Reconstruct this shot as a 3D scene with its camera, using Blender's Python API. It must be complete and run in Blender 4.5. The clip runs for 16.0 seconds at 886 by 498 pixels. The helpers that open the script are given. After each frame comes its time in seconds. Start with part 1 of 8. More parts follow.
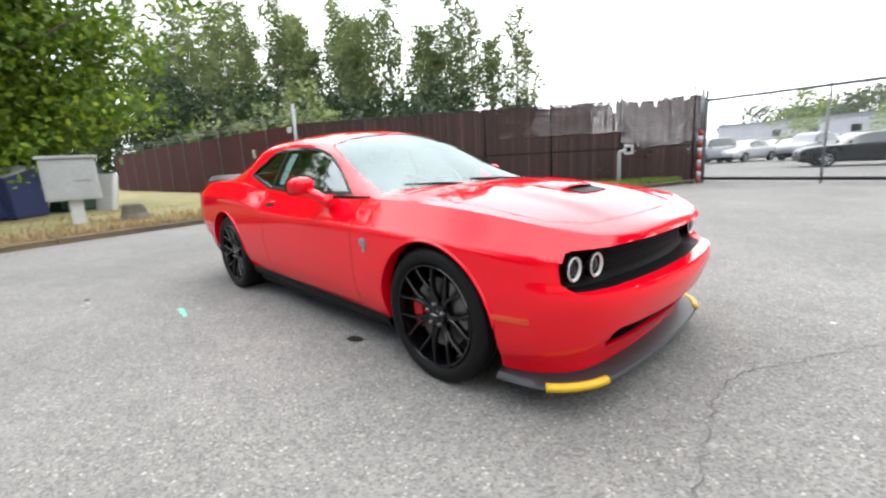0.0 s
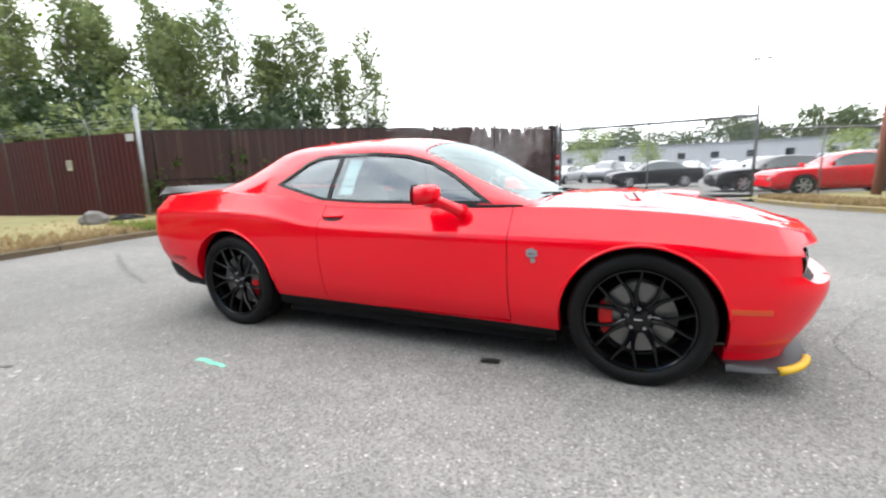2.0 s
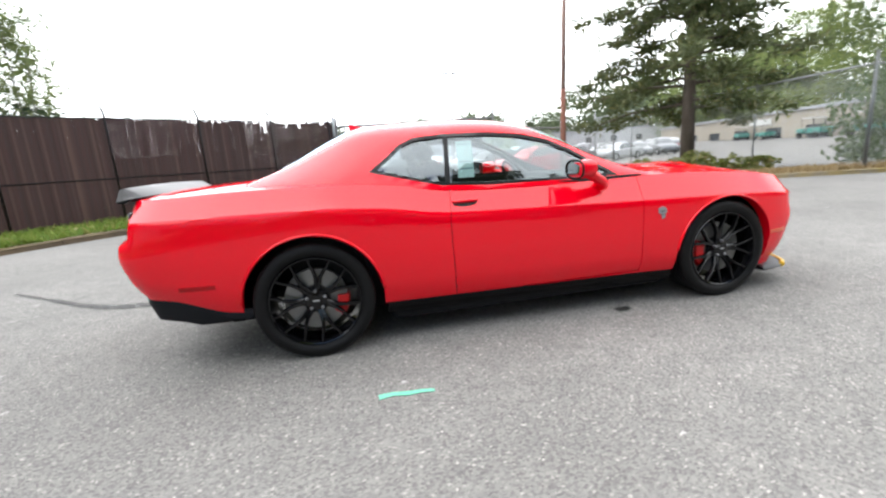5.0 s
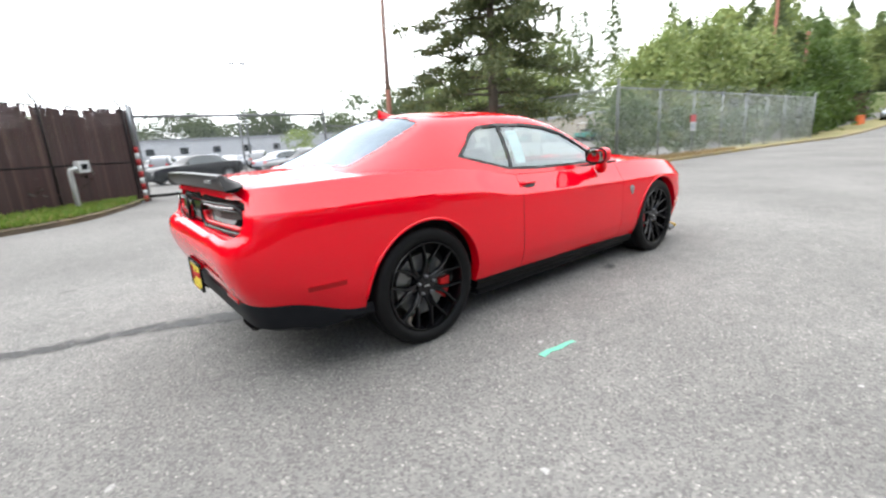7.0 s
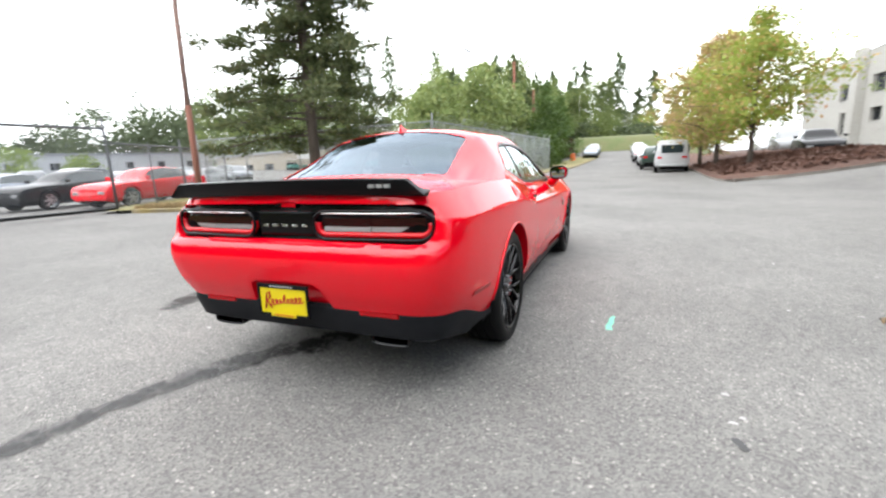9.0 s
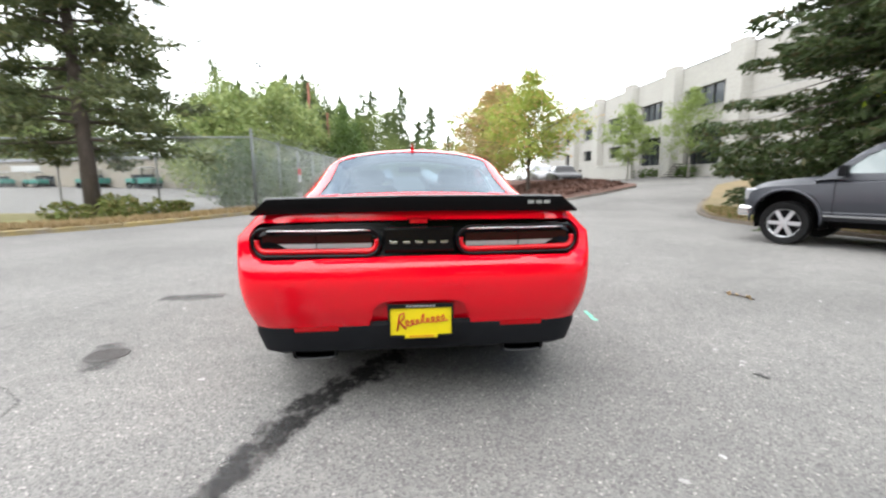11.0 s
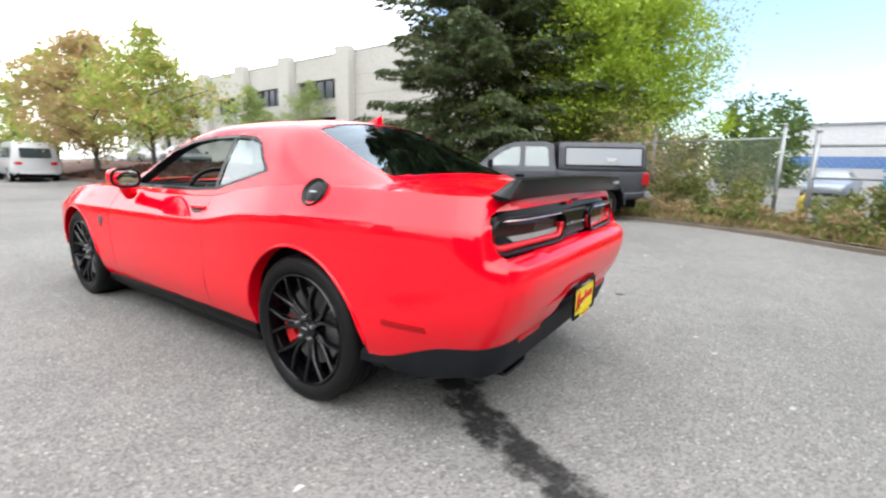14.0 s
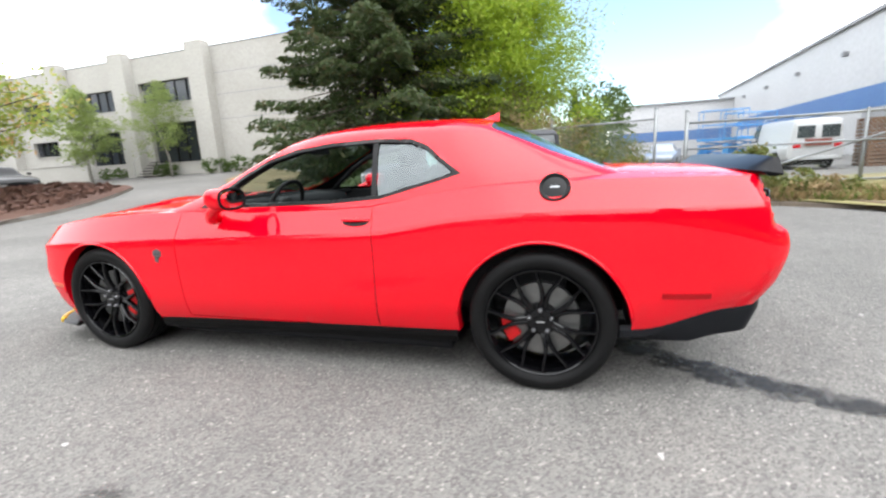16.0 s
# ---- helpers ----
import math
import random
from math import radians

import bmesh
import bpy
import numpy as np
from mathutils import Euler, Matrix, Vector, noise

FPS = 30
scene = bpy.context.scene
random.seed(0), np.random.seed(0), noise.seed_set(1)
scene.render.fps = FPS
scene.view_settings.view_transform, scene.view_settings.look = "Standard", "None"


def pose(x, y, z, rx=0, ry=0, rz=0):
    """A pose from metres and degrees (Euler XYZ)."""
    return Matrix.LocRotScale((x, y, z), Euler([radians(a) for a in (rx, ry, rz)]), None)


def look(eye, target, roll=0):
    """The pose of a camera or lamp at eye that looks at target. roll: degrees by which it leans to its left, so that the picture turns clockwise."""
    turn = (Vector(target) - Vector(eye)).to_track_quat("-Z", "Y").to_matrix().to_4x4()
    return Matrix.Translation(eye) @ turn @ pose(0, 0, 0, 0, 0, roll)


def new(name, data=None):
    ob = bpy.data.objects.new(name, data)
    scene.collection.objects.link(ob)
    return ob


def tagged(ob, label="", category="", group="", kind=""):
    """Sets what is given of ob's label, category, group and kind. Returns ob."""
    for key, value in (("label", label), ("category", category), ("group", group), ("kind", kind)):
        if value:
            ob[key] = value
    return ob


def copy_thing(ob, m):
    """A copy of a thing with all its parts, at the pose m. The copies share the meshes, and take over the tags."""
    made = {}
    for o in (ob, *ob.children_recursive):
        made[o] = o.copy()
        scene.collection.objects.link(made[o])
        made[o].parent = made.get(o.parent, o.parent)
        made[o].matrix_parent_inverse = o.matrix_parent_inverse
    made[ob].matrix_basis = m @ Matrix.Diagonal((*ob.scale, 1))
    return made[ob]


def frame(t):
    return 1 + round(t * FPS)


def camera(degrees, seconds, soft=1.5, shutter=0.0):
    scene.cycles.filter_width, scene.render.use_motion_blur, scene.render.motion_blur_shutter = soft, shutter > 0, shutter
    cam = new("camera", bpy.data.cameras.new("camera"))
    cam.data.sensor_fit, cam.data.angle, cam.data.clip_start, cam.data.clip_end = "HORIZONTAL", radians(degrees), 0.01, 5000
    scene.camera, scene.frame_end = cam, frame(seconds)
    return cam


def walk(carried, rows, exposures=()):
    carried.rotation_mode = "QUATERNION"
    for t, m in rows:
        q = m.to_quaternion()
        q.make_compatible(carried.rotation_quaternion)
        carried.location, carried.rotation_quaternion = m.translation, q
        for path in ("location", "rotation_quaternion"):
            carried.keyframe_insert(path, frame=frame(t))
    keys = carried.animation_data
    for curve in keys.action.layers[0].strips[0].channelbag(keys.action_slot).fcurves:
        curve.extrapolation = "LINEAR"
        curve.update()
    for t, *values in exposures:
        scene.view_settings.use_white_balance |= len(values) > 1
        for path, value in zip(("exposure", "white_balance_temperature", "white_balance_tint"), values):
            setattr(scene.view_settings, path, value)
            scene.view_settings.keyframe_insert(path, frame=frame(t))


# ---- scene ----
cam = camera(91.2, 16.0, 2.3, 0.45)
PATH = [
    (0, (3.097, -2.371, 1.16), (1.679, -1.018, 0.761), -3.0),
    (0.5, (2.744, -2.642, 1.141), (1.467, -1.145, 0.782), -2.9),
    (1, (2.333, -2.912, 1.16), (1.127, -1.348, 0.848), -2.0),
    (1.5, (1.916, -3.203, 1.172), (0.907, -1.511, 0.828), -2.9),
    (2, (1.462, -3.33, 1.16), (0.643, -1.538, 0.818), -1.9),
    (2.5, (1.063, -3.499, 1.155), (0.515, -1.599, 0.855), -1.9),
    (3, (0.646, -3.599, 1.157), (0.246, -1.673, 0.796), -2.0),
    (5.5, (-1.679, -3.578, 1.173), (-1.091, -1.71, 0.766), -3.4),
    (6, (-2.137, -3.411, 1.193), (-1.358, -1.607, 0.82), -2.7),
    (6.5, (-2.601, -3.244, 1.199), (-1.555, -1.594, 0.77), -3.6),
    (7, (-2.988, -2.962, 1.197), (-1.767, -1.448, 0.731), -3.5),
    (7.5, (-3.363, -2.699, 1.183), (-1.91, -1.392, 0.757), -3.4),
    (8, (-3.663, -2.372, 1.181), (-2.079, -1.217, 0.782), -2.1),
    (10.5, (-4.635, -0.347, 1.195), (-2.668, -0.306, 0.84), -2.1),
    (11, (-4.611, 0.067, 1.2), (-2.644, -0.104, 0.886), -0.5),
    (11.5, (-4.567, 0.506, 1.202), (-2.67, 0.012, 0.802), -1.4),
    (12, (-4.371, 0.892, 1.184), (-2.559, 0.145, 0.789), -1.6),
    (12.5, (-4.148, 1.265, 1.188), (-2.442, 0.272, 0.865), -1.0),
    (13, (-3.865, 1.6, 1.169), (-2.362, 0.336, 0.789), -0.2),
    (13.5, (-3.528, 1.876, 1.158), (-2.189, 0.445, 0.758), 2.4),
    (14, (-3.178, 2.191, 1.153), (-2.06, 0.575, 0.786), 1.3),
    (14.5, (-2.773, 2.419, 1.142), (-1.765, 0.73, 0.78), -1.3),
    (15, (-2.362, 2.592, 1.155), (-1.439, 0.847, 0.83), 0.5),
    (15.2, (-2.218, 2.74, 1.173), (-1.383, 0.952, 0.851), -1.3),
    (15.5, (-2.02, 2.854, 1.188), (-1.278, 1.032, 0.828), -2.0),
    (16, (-1.655, 3.014, 1.183), (-1.062, 1.145, 0.786), -3.3),
]
walk(cam, [(t, look(eye, target, roll)) for t, eye, target, roll in PATH])

# ---- light ----
world = bpy.data.worlds.new("sky")
scene.world = world
world.use_nodes = True
wn, wl = world.node_tree.nodes, world.node_tree.links
wn.clear()
SUN_EL, SUN_AZ = radians(66), radians(150)
sky = wn.new("ShaderNodeTexSky")
sky.sky_type, sky.sun_disc = "NISHITA", False
sky.sun_elevation, sky.sun_rotation = SUN_EL, radians(90) - SUN_AZ
tc = wn.new("ShaderNodeTexCoord")
cloud = wn.new("ShaderNodeTexNoise")
cloud.inputs["Scale"].default_value, cloud.inputs["Detail"].default_value = 1.7, 6
wmap = wn.new("ShaderNodeMapping")
wmap.inputs["Scale"].default_value = (1, 1, 2.6)
wmap.inputs["Location"].default_value = (0.35, 1.9, 0.2)
wl.new(tc.outputs["Generated"], wmap.inputs["Vector"])
wl.new(wmap.outputs["Vector"], cloud.inputs["Vector"])
cramp = wn.new("ShaderNodeValToRGB")
cramp.color_ramp.elements[0].position, cramp.color_ramp.elements[1].position = 0.16, 0.46
# the cover breaks up towards one side of the sky
aim = wn.new("ShaderNodeVectorMath")
aim.operation = "DOT_PRODUCT"
aim.inputs[1].default_value = (0.05, -0.935, 0.35)
wl.new(tc.outputs["Generated"], aim.inputs[0])
open_sky = wn.new("ShaderNodeMapRange")
open_sky.inputs["From Min"].default_value, open_sky.inputs["From Max"].default_value = 0.8, 0.97
open_sky.inputs["To Max"].default_value = 0.56
wl.new(aim.outputs["Value"], open_sky.inputs["Value"])
thin = wn.new("ShaderNodeMath")
thin.operation = "SUBTRACT"
wl.new(cloud.outputs["Fac"], thin.inputs[0])
wl.new(open_sky.outputs["Result"], thin.inputs[1])
wl.new(thin.outputs["Value"], cramp.inputs["Fac"])
blue = wn.new("ShaderNodeBackground")
blue.inputs["Strength"].default_value = 0.36
wl.new(sky.outputs["Color"], blue.inputs["Color"])
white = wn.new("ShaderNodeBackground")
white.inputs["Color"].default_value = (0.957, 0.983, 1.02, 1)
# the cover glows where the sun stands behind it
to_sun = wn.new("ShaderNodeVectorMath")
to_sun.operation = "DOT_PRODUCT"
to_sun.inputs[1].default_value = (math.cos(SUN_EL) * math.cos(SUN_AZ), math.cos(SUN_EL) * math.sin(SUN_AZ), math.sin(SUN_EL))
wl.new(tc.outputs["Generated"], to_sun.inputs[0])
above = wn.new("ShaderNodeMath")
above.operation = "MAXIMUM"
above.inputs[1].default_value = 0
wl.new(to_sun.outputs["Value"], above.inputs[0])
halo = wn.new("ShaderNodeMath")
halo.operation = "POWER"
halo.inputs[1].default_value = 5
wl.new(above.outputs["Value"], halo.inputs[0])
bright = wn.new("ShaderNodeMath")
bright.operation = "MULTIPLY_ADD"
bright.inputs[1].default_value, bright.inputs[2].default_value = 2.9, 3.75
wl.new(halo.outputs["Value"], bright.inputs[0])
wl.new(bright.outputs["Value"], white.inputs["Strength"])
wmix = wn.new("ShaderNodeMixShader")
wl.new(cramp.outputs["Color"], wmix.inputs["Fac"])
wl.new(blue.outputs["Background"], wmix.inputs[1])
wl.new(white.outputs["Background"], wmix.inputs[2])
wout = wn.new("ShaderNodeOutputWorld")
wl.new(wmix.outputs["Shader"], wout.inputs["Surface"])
sun = new("sun", bpy.data.lights.new("sun", "SUN"))
sun.data.energy, sun.data.angle, sun.data.color = 0.8, radians(70), (1, 0.96, 0.9)
sun.matrix_world = look((40 * math.cos(SUN_AZ), 40 * math.sin(SUN_AZ), 40 * math.tan(SUN_EL)), (0, 0, 0))

# ---- helpers of this scene ----
rng = np.random.default_rng(7)


def mesh_object(name, bm, mat=None, smooth=False, angle=None):
    me = bpy.data.meshes.new(name)
    bm.normal_update()
    bm.to_mesh(me)
    bm.free()
    if mat:
        for m in mat if isinstance(mat, (list, tuple)) else [mat]:
            me.materials.append(m)
    if smooth:
        me.shade_smooth()
    if angle:
        me.shade_smooth()
        me.set_sharp_from_angle(angle=radians(angle))
    return new(name, me)


def part(name, bm, mat, parent=None, label="", smooth=False, angle=None, m=None):
    ob = mesh_object(name, bm, mat, smooth, angle)
    if m is not None:
        ob.matrix_basis = m
    if parent:
        ob.parent = parent
    if label:
        tagged(ob, label)
    return ob


def thing(name, label, category, group="", m=None, kind=""):
    ob = new(name)
    ob.empty_display_size = 0.2
    tagged(ob, label, category, group, kind)
    if m is not None:
        ob.matrix_basis = m
    return ob


def box(bm, x0, y0, z0, x1, y1, z1, bevel=0.0, m=None):
    r = bmesh.ops.create_cube(bm, size=1)["verts"]
    bmesh.ops.transform(bm, matrix=pose((x0 + x1) / 2, (y0 + y1) / 2, (z0 + z1) / 2) @ Matrix.Diagonal((x1 - x0, y1 - y0, z1 - z0, 1)), verts=r)
    if bevel:
        es = list({e for v in r for e in v.link_edges})
        got = bmesh.ops.bevel(bm, geom=es, offset=bevel, segments=2, affect="EDGES", profile=0.6)
        r = list({v for f in got["faces"] for v in f.verts} | {v for v in r if v.is_valid})
    if m is not None:
        bmesh.ops.transform(bm, matrix=m, verts=[v for v in r if v.is_valid])
    return bm


def tube(bm, pts, radius, sides=8, cap=True):
    """A tube of changing radius along points."""
    pts = [Vector(p) for p in pts]
    rs = radius if isinstance(radius, (list, tuple)) else [radius] * len(pts)
    rings = []
    side = None
    for i, p in enumerate(pts):
        d = (pts[min(i + 1, len(pts) - 1)] - pts[max(i - 1, 0)]).normalized()
        if side is None:
            side = d.orthogonal().normalized()
        side = (side - d * side.dot(d)).normalized()
        up = d.cross(side)
        rings.append([bm.verts.new(p + rs[i] * (math.cos(a) * side + math.sin(a) * up)) for a in [2 * math.pi * k / sides for k in range(sides)]])
    for a, b in zip(rings, rings[1:]):
        for k in range(sides):
            bm.faces.new((a[k], a[(k + 1) % sides], b[(k + 1) % sides], b[k]))
    if cap:
        bm.faces.new(rings[0][::-1]), bm.faces.new(rings[-1])
    return bm


def lathe(bm, prof, segs=48, axis="y"):
    """A turned body from a profile of (radius, along) round an axis."""
    rings = []
    for r, a in prof:
        ring = []
        for k in range(segs):
            t = 2 * math.pi * k / segs
            c, s = r * math.cos(t), r * math.sin(t)
            ring.append(bm.verts.new((c, a, s) if axis == "y" else (c, s, a)))
        rings.append(ring)
    for a, b in zip(rings, rings[1:]):
        for k in range(segs):
            bm.faces.new((a[k], b[k], b[(k + 1) % segs], a[(k + 1) % segs]))
    return bm


def curve(xs, ys):
    """A smooth curve through points that does not overshoot."""
    xs, ys = np.array(xs, float), np.array(ys, float)
    h, d = np.diff(xs), np.diff(ys) / np.diff(xs)
    m = np.zeros(len(xs))
    m[0], m[-1] = d[0], d[-1]
    for i in range(1, len(xs) - 1):
        if d[i - 1] * d[i] > 0:
            w1, w2 = 2 * h[i] + h[i - 1], h[i] + 2 * h[i - 1]
            m[i] = (w1 + w2) / (w1 / d[i - 1] + w2 / d[i])

    def at(x):
        x = np.clip(np.asarray(x, float), xs[0], xs[-1])
        i = np.clip(np.searchsorted(xs, x) - 1, 0, len(xs) - 2)
        t = (x - xs[i]) / h[i]
        return (ys[i] * (1 + 2 * t) * (1 - t) ** 2 + h[i] * m[i] * t * (1 - t) ** 2
                + ys[i + 1] * t * t * (3 - 2 * t) + h[i] * m[i + 1] * t * t * (t - 1))
    return at


def step(a, b, x):
    t = min(max((x - a) / (b - a), 0), 1)
    return t * t * (3 - 2 * t)


# ---- materials ----
ALBEDO_SCALE = 0.66  # lowers every non-metal colour to balance the bright sky


def material(name, colour=(0.5, 0.5, 0.5), rough=0.5, metal=0.0, coat=0.0, spec=0.5):
    m = bpy.data.materials.new(name)
    m.use_nodes = True
    b = m.node_tree.nodes["Principled BSDF"]
    k = ALBEDO_SCALE if metal < 0.7 else 1
    b.inputs["Base Color"].default_value = (*[k * v for v in colour], 1)
    b.inputs["Roughness"].default_value, b.inputs["Metallic"].default_value = rough, metal
    b.inputs["Coat Weight"].default_value, b.inputs["Coat Roughness"].default_value = coat, 0.03
    b.inputs["Specular IOR Level"].default_value = spec
    return m


def nodes_of(m):
    return m.node_tree.nodes, m.node_tree.links, m.node_tree.nodes["Principled BSDF"]


def noise_tex(m, scale, detail=4.0, coords="Object", stretch=(1, 1, 1), rough=0.55, kind="ShaderNodeTexNoise"):
    n, l, b = nodes_of(m)
    c, mp, t = n.new("ShaderNodeTexCoord"), n.new("ShaderNodeMapping"), n.new(kind)
    mp.inputs["Scale"].default_value = stretch
    t.inputs["Scale"].default_value = scale
    if kind == "ShaderNodeTexNoise":
        t.inputs["Detail"].default_value, t.inputs["Roughness"].default_value = detail, rough
    l.new(c.outputs[coords], mp.inputs["Vector"])
    l.new(mp.outputs["Vector"], t.inputs["Vector"])
    return t


def ramp(m, source, stops):
    n, l, b = nodes_of(m)
    r = n.new("ShaderNodeValToRGB")
    while len(r.color_ramp.elements) < len(stops):
        r.color_ramp.elements.new(0.5)
    for e, (p, c) in zip(r.color_ramp.elements, stops):
        e.position, e.color = p, (*c, 1)
    l.new(source, r.inputs["Fac"])
    return r.outputs["Color"]


def blend(m, fac, a, b_, mode="MIX"):
    n, l, b = nodes_of(m)
    x = n.new("ShaderNodeMix")
    x.data_type, x.blend_type = "RGBA", mode
    for sock, v in ((x.inputs[0], fac), (x.inputs[6], a), (x.inputs[7], b_)):
        if isinstance(v, (int, float)):
            sock.default_value = v
        elif isinstance(v, tuple):
            sock.default_value = (*v, 1)
        else:
            l.new(v, sock)
    return x.outputs[2]


def bump(m, source, strength=0.3, dist=0.01):
    n, l, b = nodes_of(m)
    u = n.new("ShaderNodeBump")
    u.inputs["Strength"].default_value, u.inputs["Distance"].default_value = strength, dist
    l.new(source, u.inputs["Height"])
    l.new(u.outputs["Normal"], b.inputs["Normal"])


def set_colour(m, c):
    n, l, b = nodes_of(m)
    if b.inputs["Metallic"].default_value < 0.7:
        c = blend(m, 1.0, c, (ALBEDO_SCALE, ALBEDO_SCALE, ALBEDO_SCALE), "MULTIPLY")
    l.new(c, b.inputs["Base Color"])
    return c


def mottled(name, a, c, scale=3.0, rough=0.7, fine=40.0, relief=0.3, stretch=(1, 1, 1), metal=0.0, dist=0.01, coords="Object"):
    """A surface of two colours mixed at two scales, with fine relief."""
    m = material(name, a, rough, metal)
    t1, t2 = noise_tex(m, scale, 6, coords, stretch), noise_tex(m, fine, 3, coords, stretch)
    c1 = ramp(m, t1.outputs["Fac"], [(0.32, a), (0.68, c)])
    dark = tuple(0.72 * v for v in a)
    f = ramp(m, t2.outputs["Fac"], [(0.35, (0, 0, 0)), (0.7, (0.55, 0.55, 0.55))])
    set_colour(m, blend(m, f, c1, dark))
    if relief:
        bump(m, t2.outputs["Fac"], relief, dist)
    return m


def random_tint(name, stops, rough=0.6, coat=0.0, metal=0.0):
    """Each object takes one of the colours by chance."""
    m = material(name, stops[0][1], rough, metal, coat)
    n, l, b = nodes_of(m)
    info = n.new("ShaderNodeObjectInfo")
    out = ramp(m, info.outputs["Random"], stops)
    set_colour(m, out)
    return m


def foliage(name, a, c, warm=None):
    """Leaves that vary one by one and let some light through."""
    m = material(name, a, 0.55, spec=0.3)
    n, l, b = nodes_of(m)
    g = n.new("ShaderNodeNewGeometry")
    stops = [(0.0, a), (0.75, c)] + ([(0.97, warm)] if warm else [])
    col = ramp(m, g.outputs["Random Per Island"], stops)
    patches = noise_tex(m, 0.55, 3)
    col = blend(m, ramp(m, patches.outputs["Fac"], [(0.35, (0, 0, 0)), (0.7, (0.6, 0.6, 0.6))]), col, c)
    col = set_colour(m, col)
    tr = n.new("ShaderNodeBsdfTranslucent")
    l.new(col, tr.inputs["Color"])
    mx = n.new("ShaderNodeMixShader")
    mx.inputs["Fac"].default_value = 0.35
    out = n["Material Output"]
    l.new(b.outputs["BSDF"], mx.inputs[1])
    l.new(tr.outputs["BSDF"], mx.inputs[2])
    l.new(mx.outputs["Shader"], out.inputs["Surface"])
    return m


def glass(name, tint, gloss=0.08, rough=0.0, most=1.0, sheen=(1, 1, 1), power=3.5):
    """A thin pane: clear when seen straight on, glossy at a glance, the same from both sides."""
    m = bpy.data.materials.new(name)
    m.use_nodes = True
    n, l = m.node_tree.nodes, m.node_tree.links
    n.clear()
    tr, gl, mx, lw, out, pw = (n.new("ShaderNode" + k) for k in ("BsdfTransparent", "BsdfGlossy", "MixShader", "LayerWeight", "OutputMaterial", "Math"))
    tr.inputs["Color"].default_value = (*tint, 1)
    gl.inputs["Roughness"].default_value = rough
    gl.inputs["Color"].default_value = (*sheen, 1)
    lw.inputs["Blend"].default_value = 0.5
    pw.operation = "POWER"
    pw.inputs[1].default_value = power
    mr = n.new("ShaderNodeMapRange")
    mr.inputs["To Min"].default_value, mr.inputs["To Max"].default_value, mr.clamp = gloss, most, True
    l.new(lw.outputs["Facing"], pw.inputs[0])
    l.new(pw.outputs["Value"], mr.inputs["Value"])
    l.new(mr.outputs["Result"], mx.inputs["Fac"])
    l.new(tr.outputs["BSDF"], mx.inputs[1])
    l.new(gl.outputs["BSDF"], mx.inputs[2])
    l.new(mx.outputs["Shader"], out.inputs["Surface"])
    return m


# asphalt: pale worn stone in dark binder, broad wear, faint tracks
ASPHALT = material("asphalt", (0.2, 0.2, 0.2), 0.9, spec=0.25)
_t1 = noise_tex(ASPHALT, 0.35, 5)
_t2 = noise_tex(ASPHALT, 95, 2, kind="ShaderNodeTexVoronoi")
_t3 = noise_tex(ASPHALT, 5, 6)
_t4 = noise_tex(ASPHALT, 260, 2)
_t5 = noise_tex(ASPHALT, 38, 2, kind="ShaderNodeTexVoronoi")
_c = ramp(ASPHALT, _t1.outputs["Fac"], [(0.32, (0.197, 0.189, 0.178)), (0.5, (0.241, 0.232, 0.218)), (0.68, (0.284, 0.273, 0.257))])
_c = blend(ASPHALT, ramp(ASPHALT, _t3.outputs["Fac"], [(0.4, (0, 0, 0)), (0.75, (0.35, 0.35, 0.35))]), _c, (0.13, 0.127, 0.125))
_st = ramp(ASPHALT, _t2.outputs["Color"], [(0.1, (0.58, 0.58, 0.58)), (0.5, (0.98, 0.98, 0.98)), (0.84, (1.2, 1.2, 1.18)), (0.98, (2.3, 2.28, 2.2))])
_c = blend(ASPHALT, 1.0, _c, _st, "MULTIPLY")
_c = blend(ASPHALT, ramp(ASPHALT, _t4.outputs["Fac"], [(0.3, (0.3, 0.3, 0.3)), (0.55, (0, 0, 0))]), _c, (0.09, 0.09, 0.09))
_c = blend(ASPHALT, ramp(ASPHALT, _t5.outputs["Color"], [(0.958, (0, 0, 0)), (0.98, (0.85, 0.85, 0.85))]), _c, (0.64, 0.63, 0.6))
set_colour(ASPHALT, _c)
bump(ASPHALT, _t2.outputs["Distance"], 0.55, 0.0045)

CONCRETE = mottled("kerb_concrete", (0.34, 0.31, 0.27), (0.2, 0.17, 0.14), 2.2, 0.9, 30, 0.5)
KERB_WORN = mottled("stained_kerb", (0.2, 0.14, 0.08), (0.06, 0.05, 0.042), 1.4, 0.9, 22, 0.6)
KERB_YELLOW = mottled("worn_yellow_kerb", (0.42, 0.31, 0.1), (0.33, 0.29, 0.24), 2.2, 0.85, 25, 0.4)
LAWN = mottled("dry_lawn", (0.36, 0.29, 0.13), (0.2, 0.21, 0.065), 0.5, 0.95, 22, 0.6, dist=0.03)
BANK = mottled("bank_grass", (0.13, 0.165, 0.055), (0.2, 0.18, 0.085), 0.4, 0.95, 8, 0.5, dist=0.05)
SOIL = mottled("bark_mulch", (0.16, 0.075, 0.05), (0.1, 0.05, 0.035), 1.2, 0.95, 14, 0.8, dist=0.05)
DRY_WEEDS = mottled("dry_weeds_ground", (0.33, 0.24, 0.13), (0.2, 0.17, 0.08), 0.8, 0.95, 12, 0.8, dist=0.05)
RED_PANEL = mottled("red_painted_fence", (0.16, 0.028, 0.028), (0.115, 0.024, 0.025), 0.8, 0.6, 9, 0.15, stretch=(1, 1, 0.15))
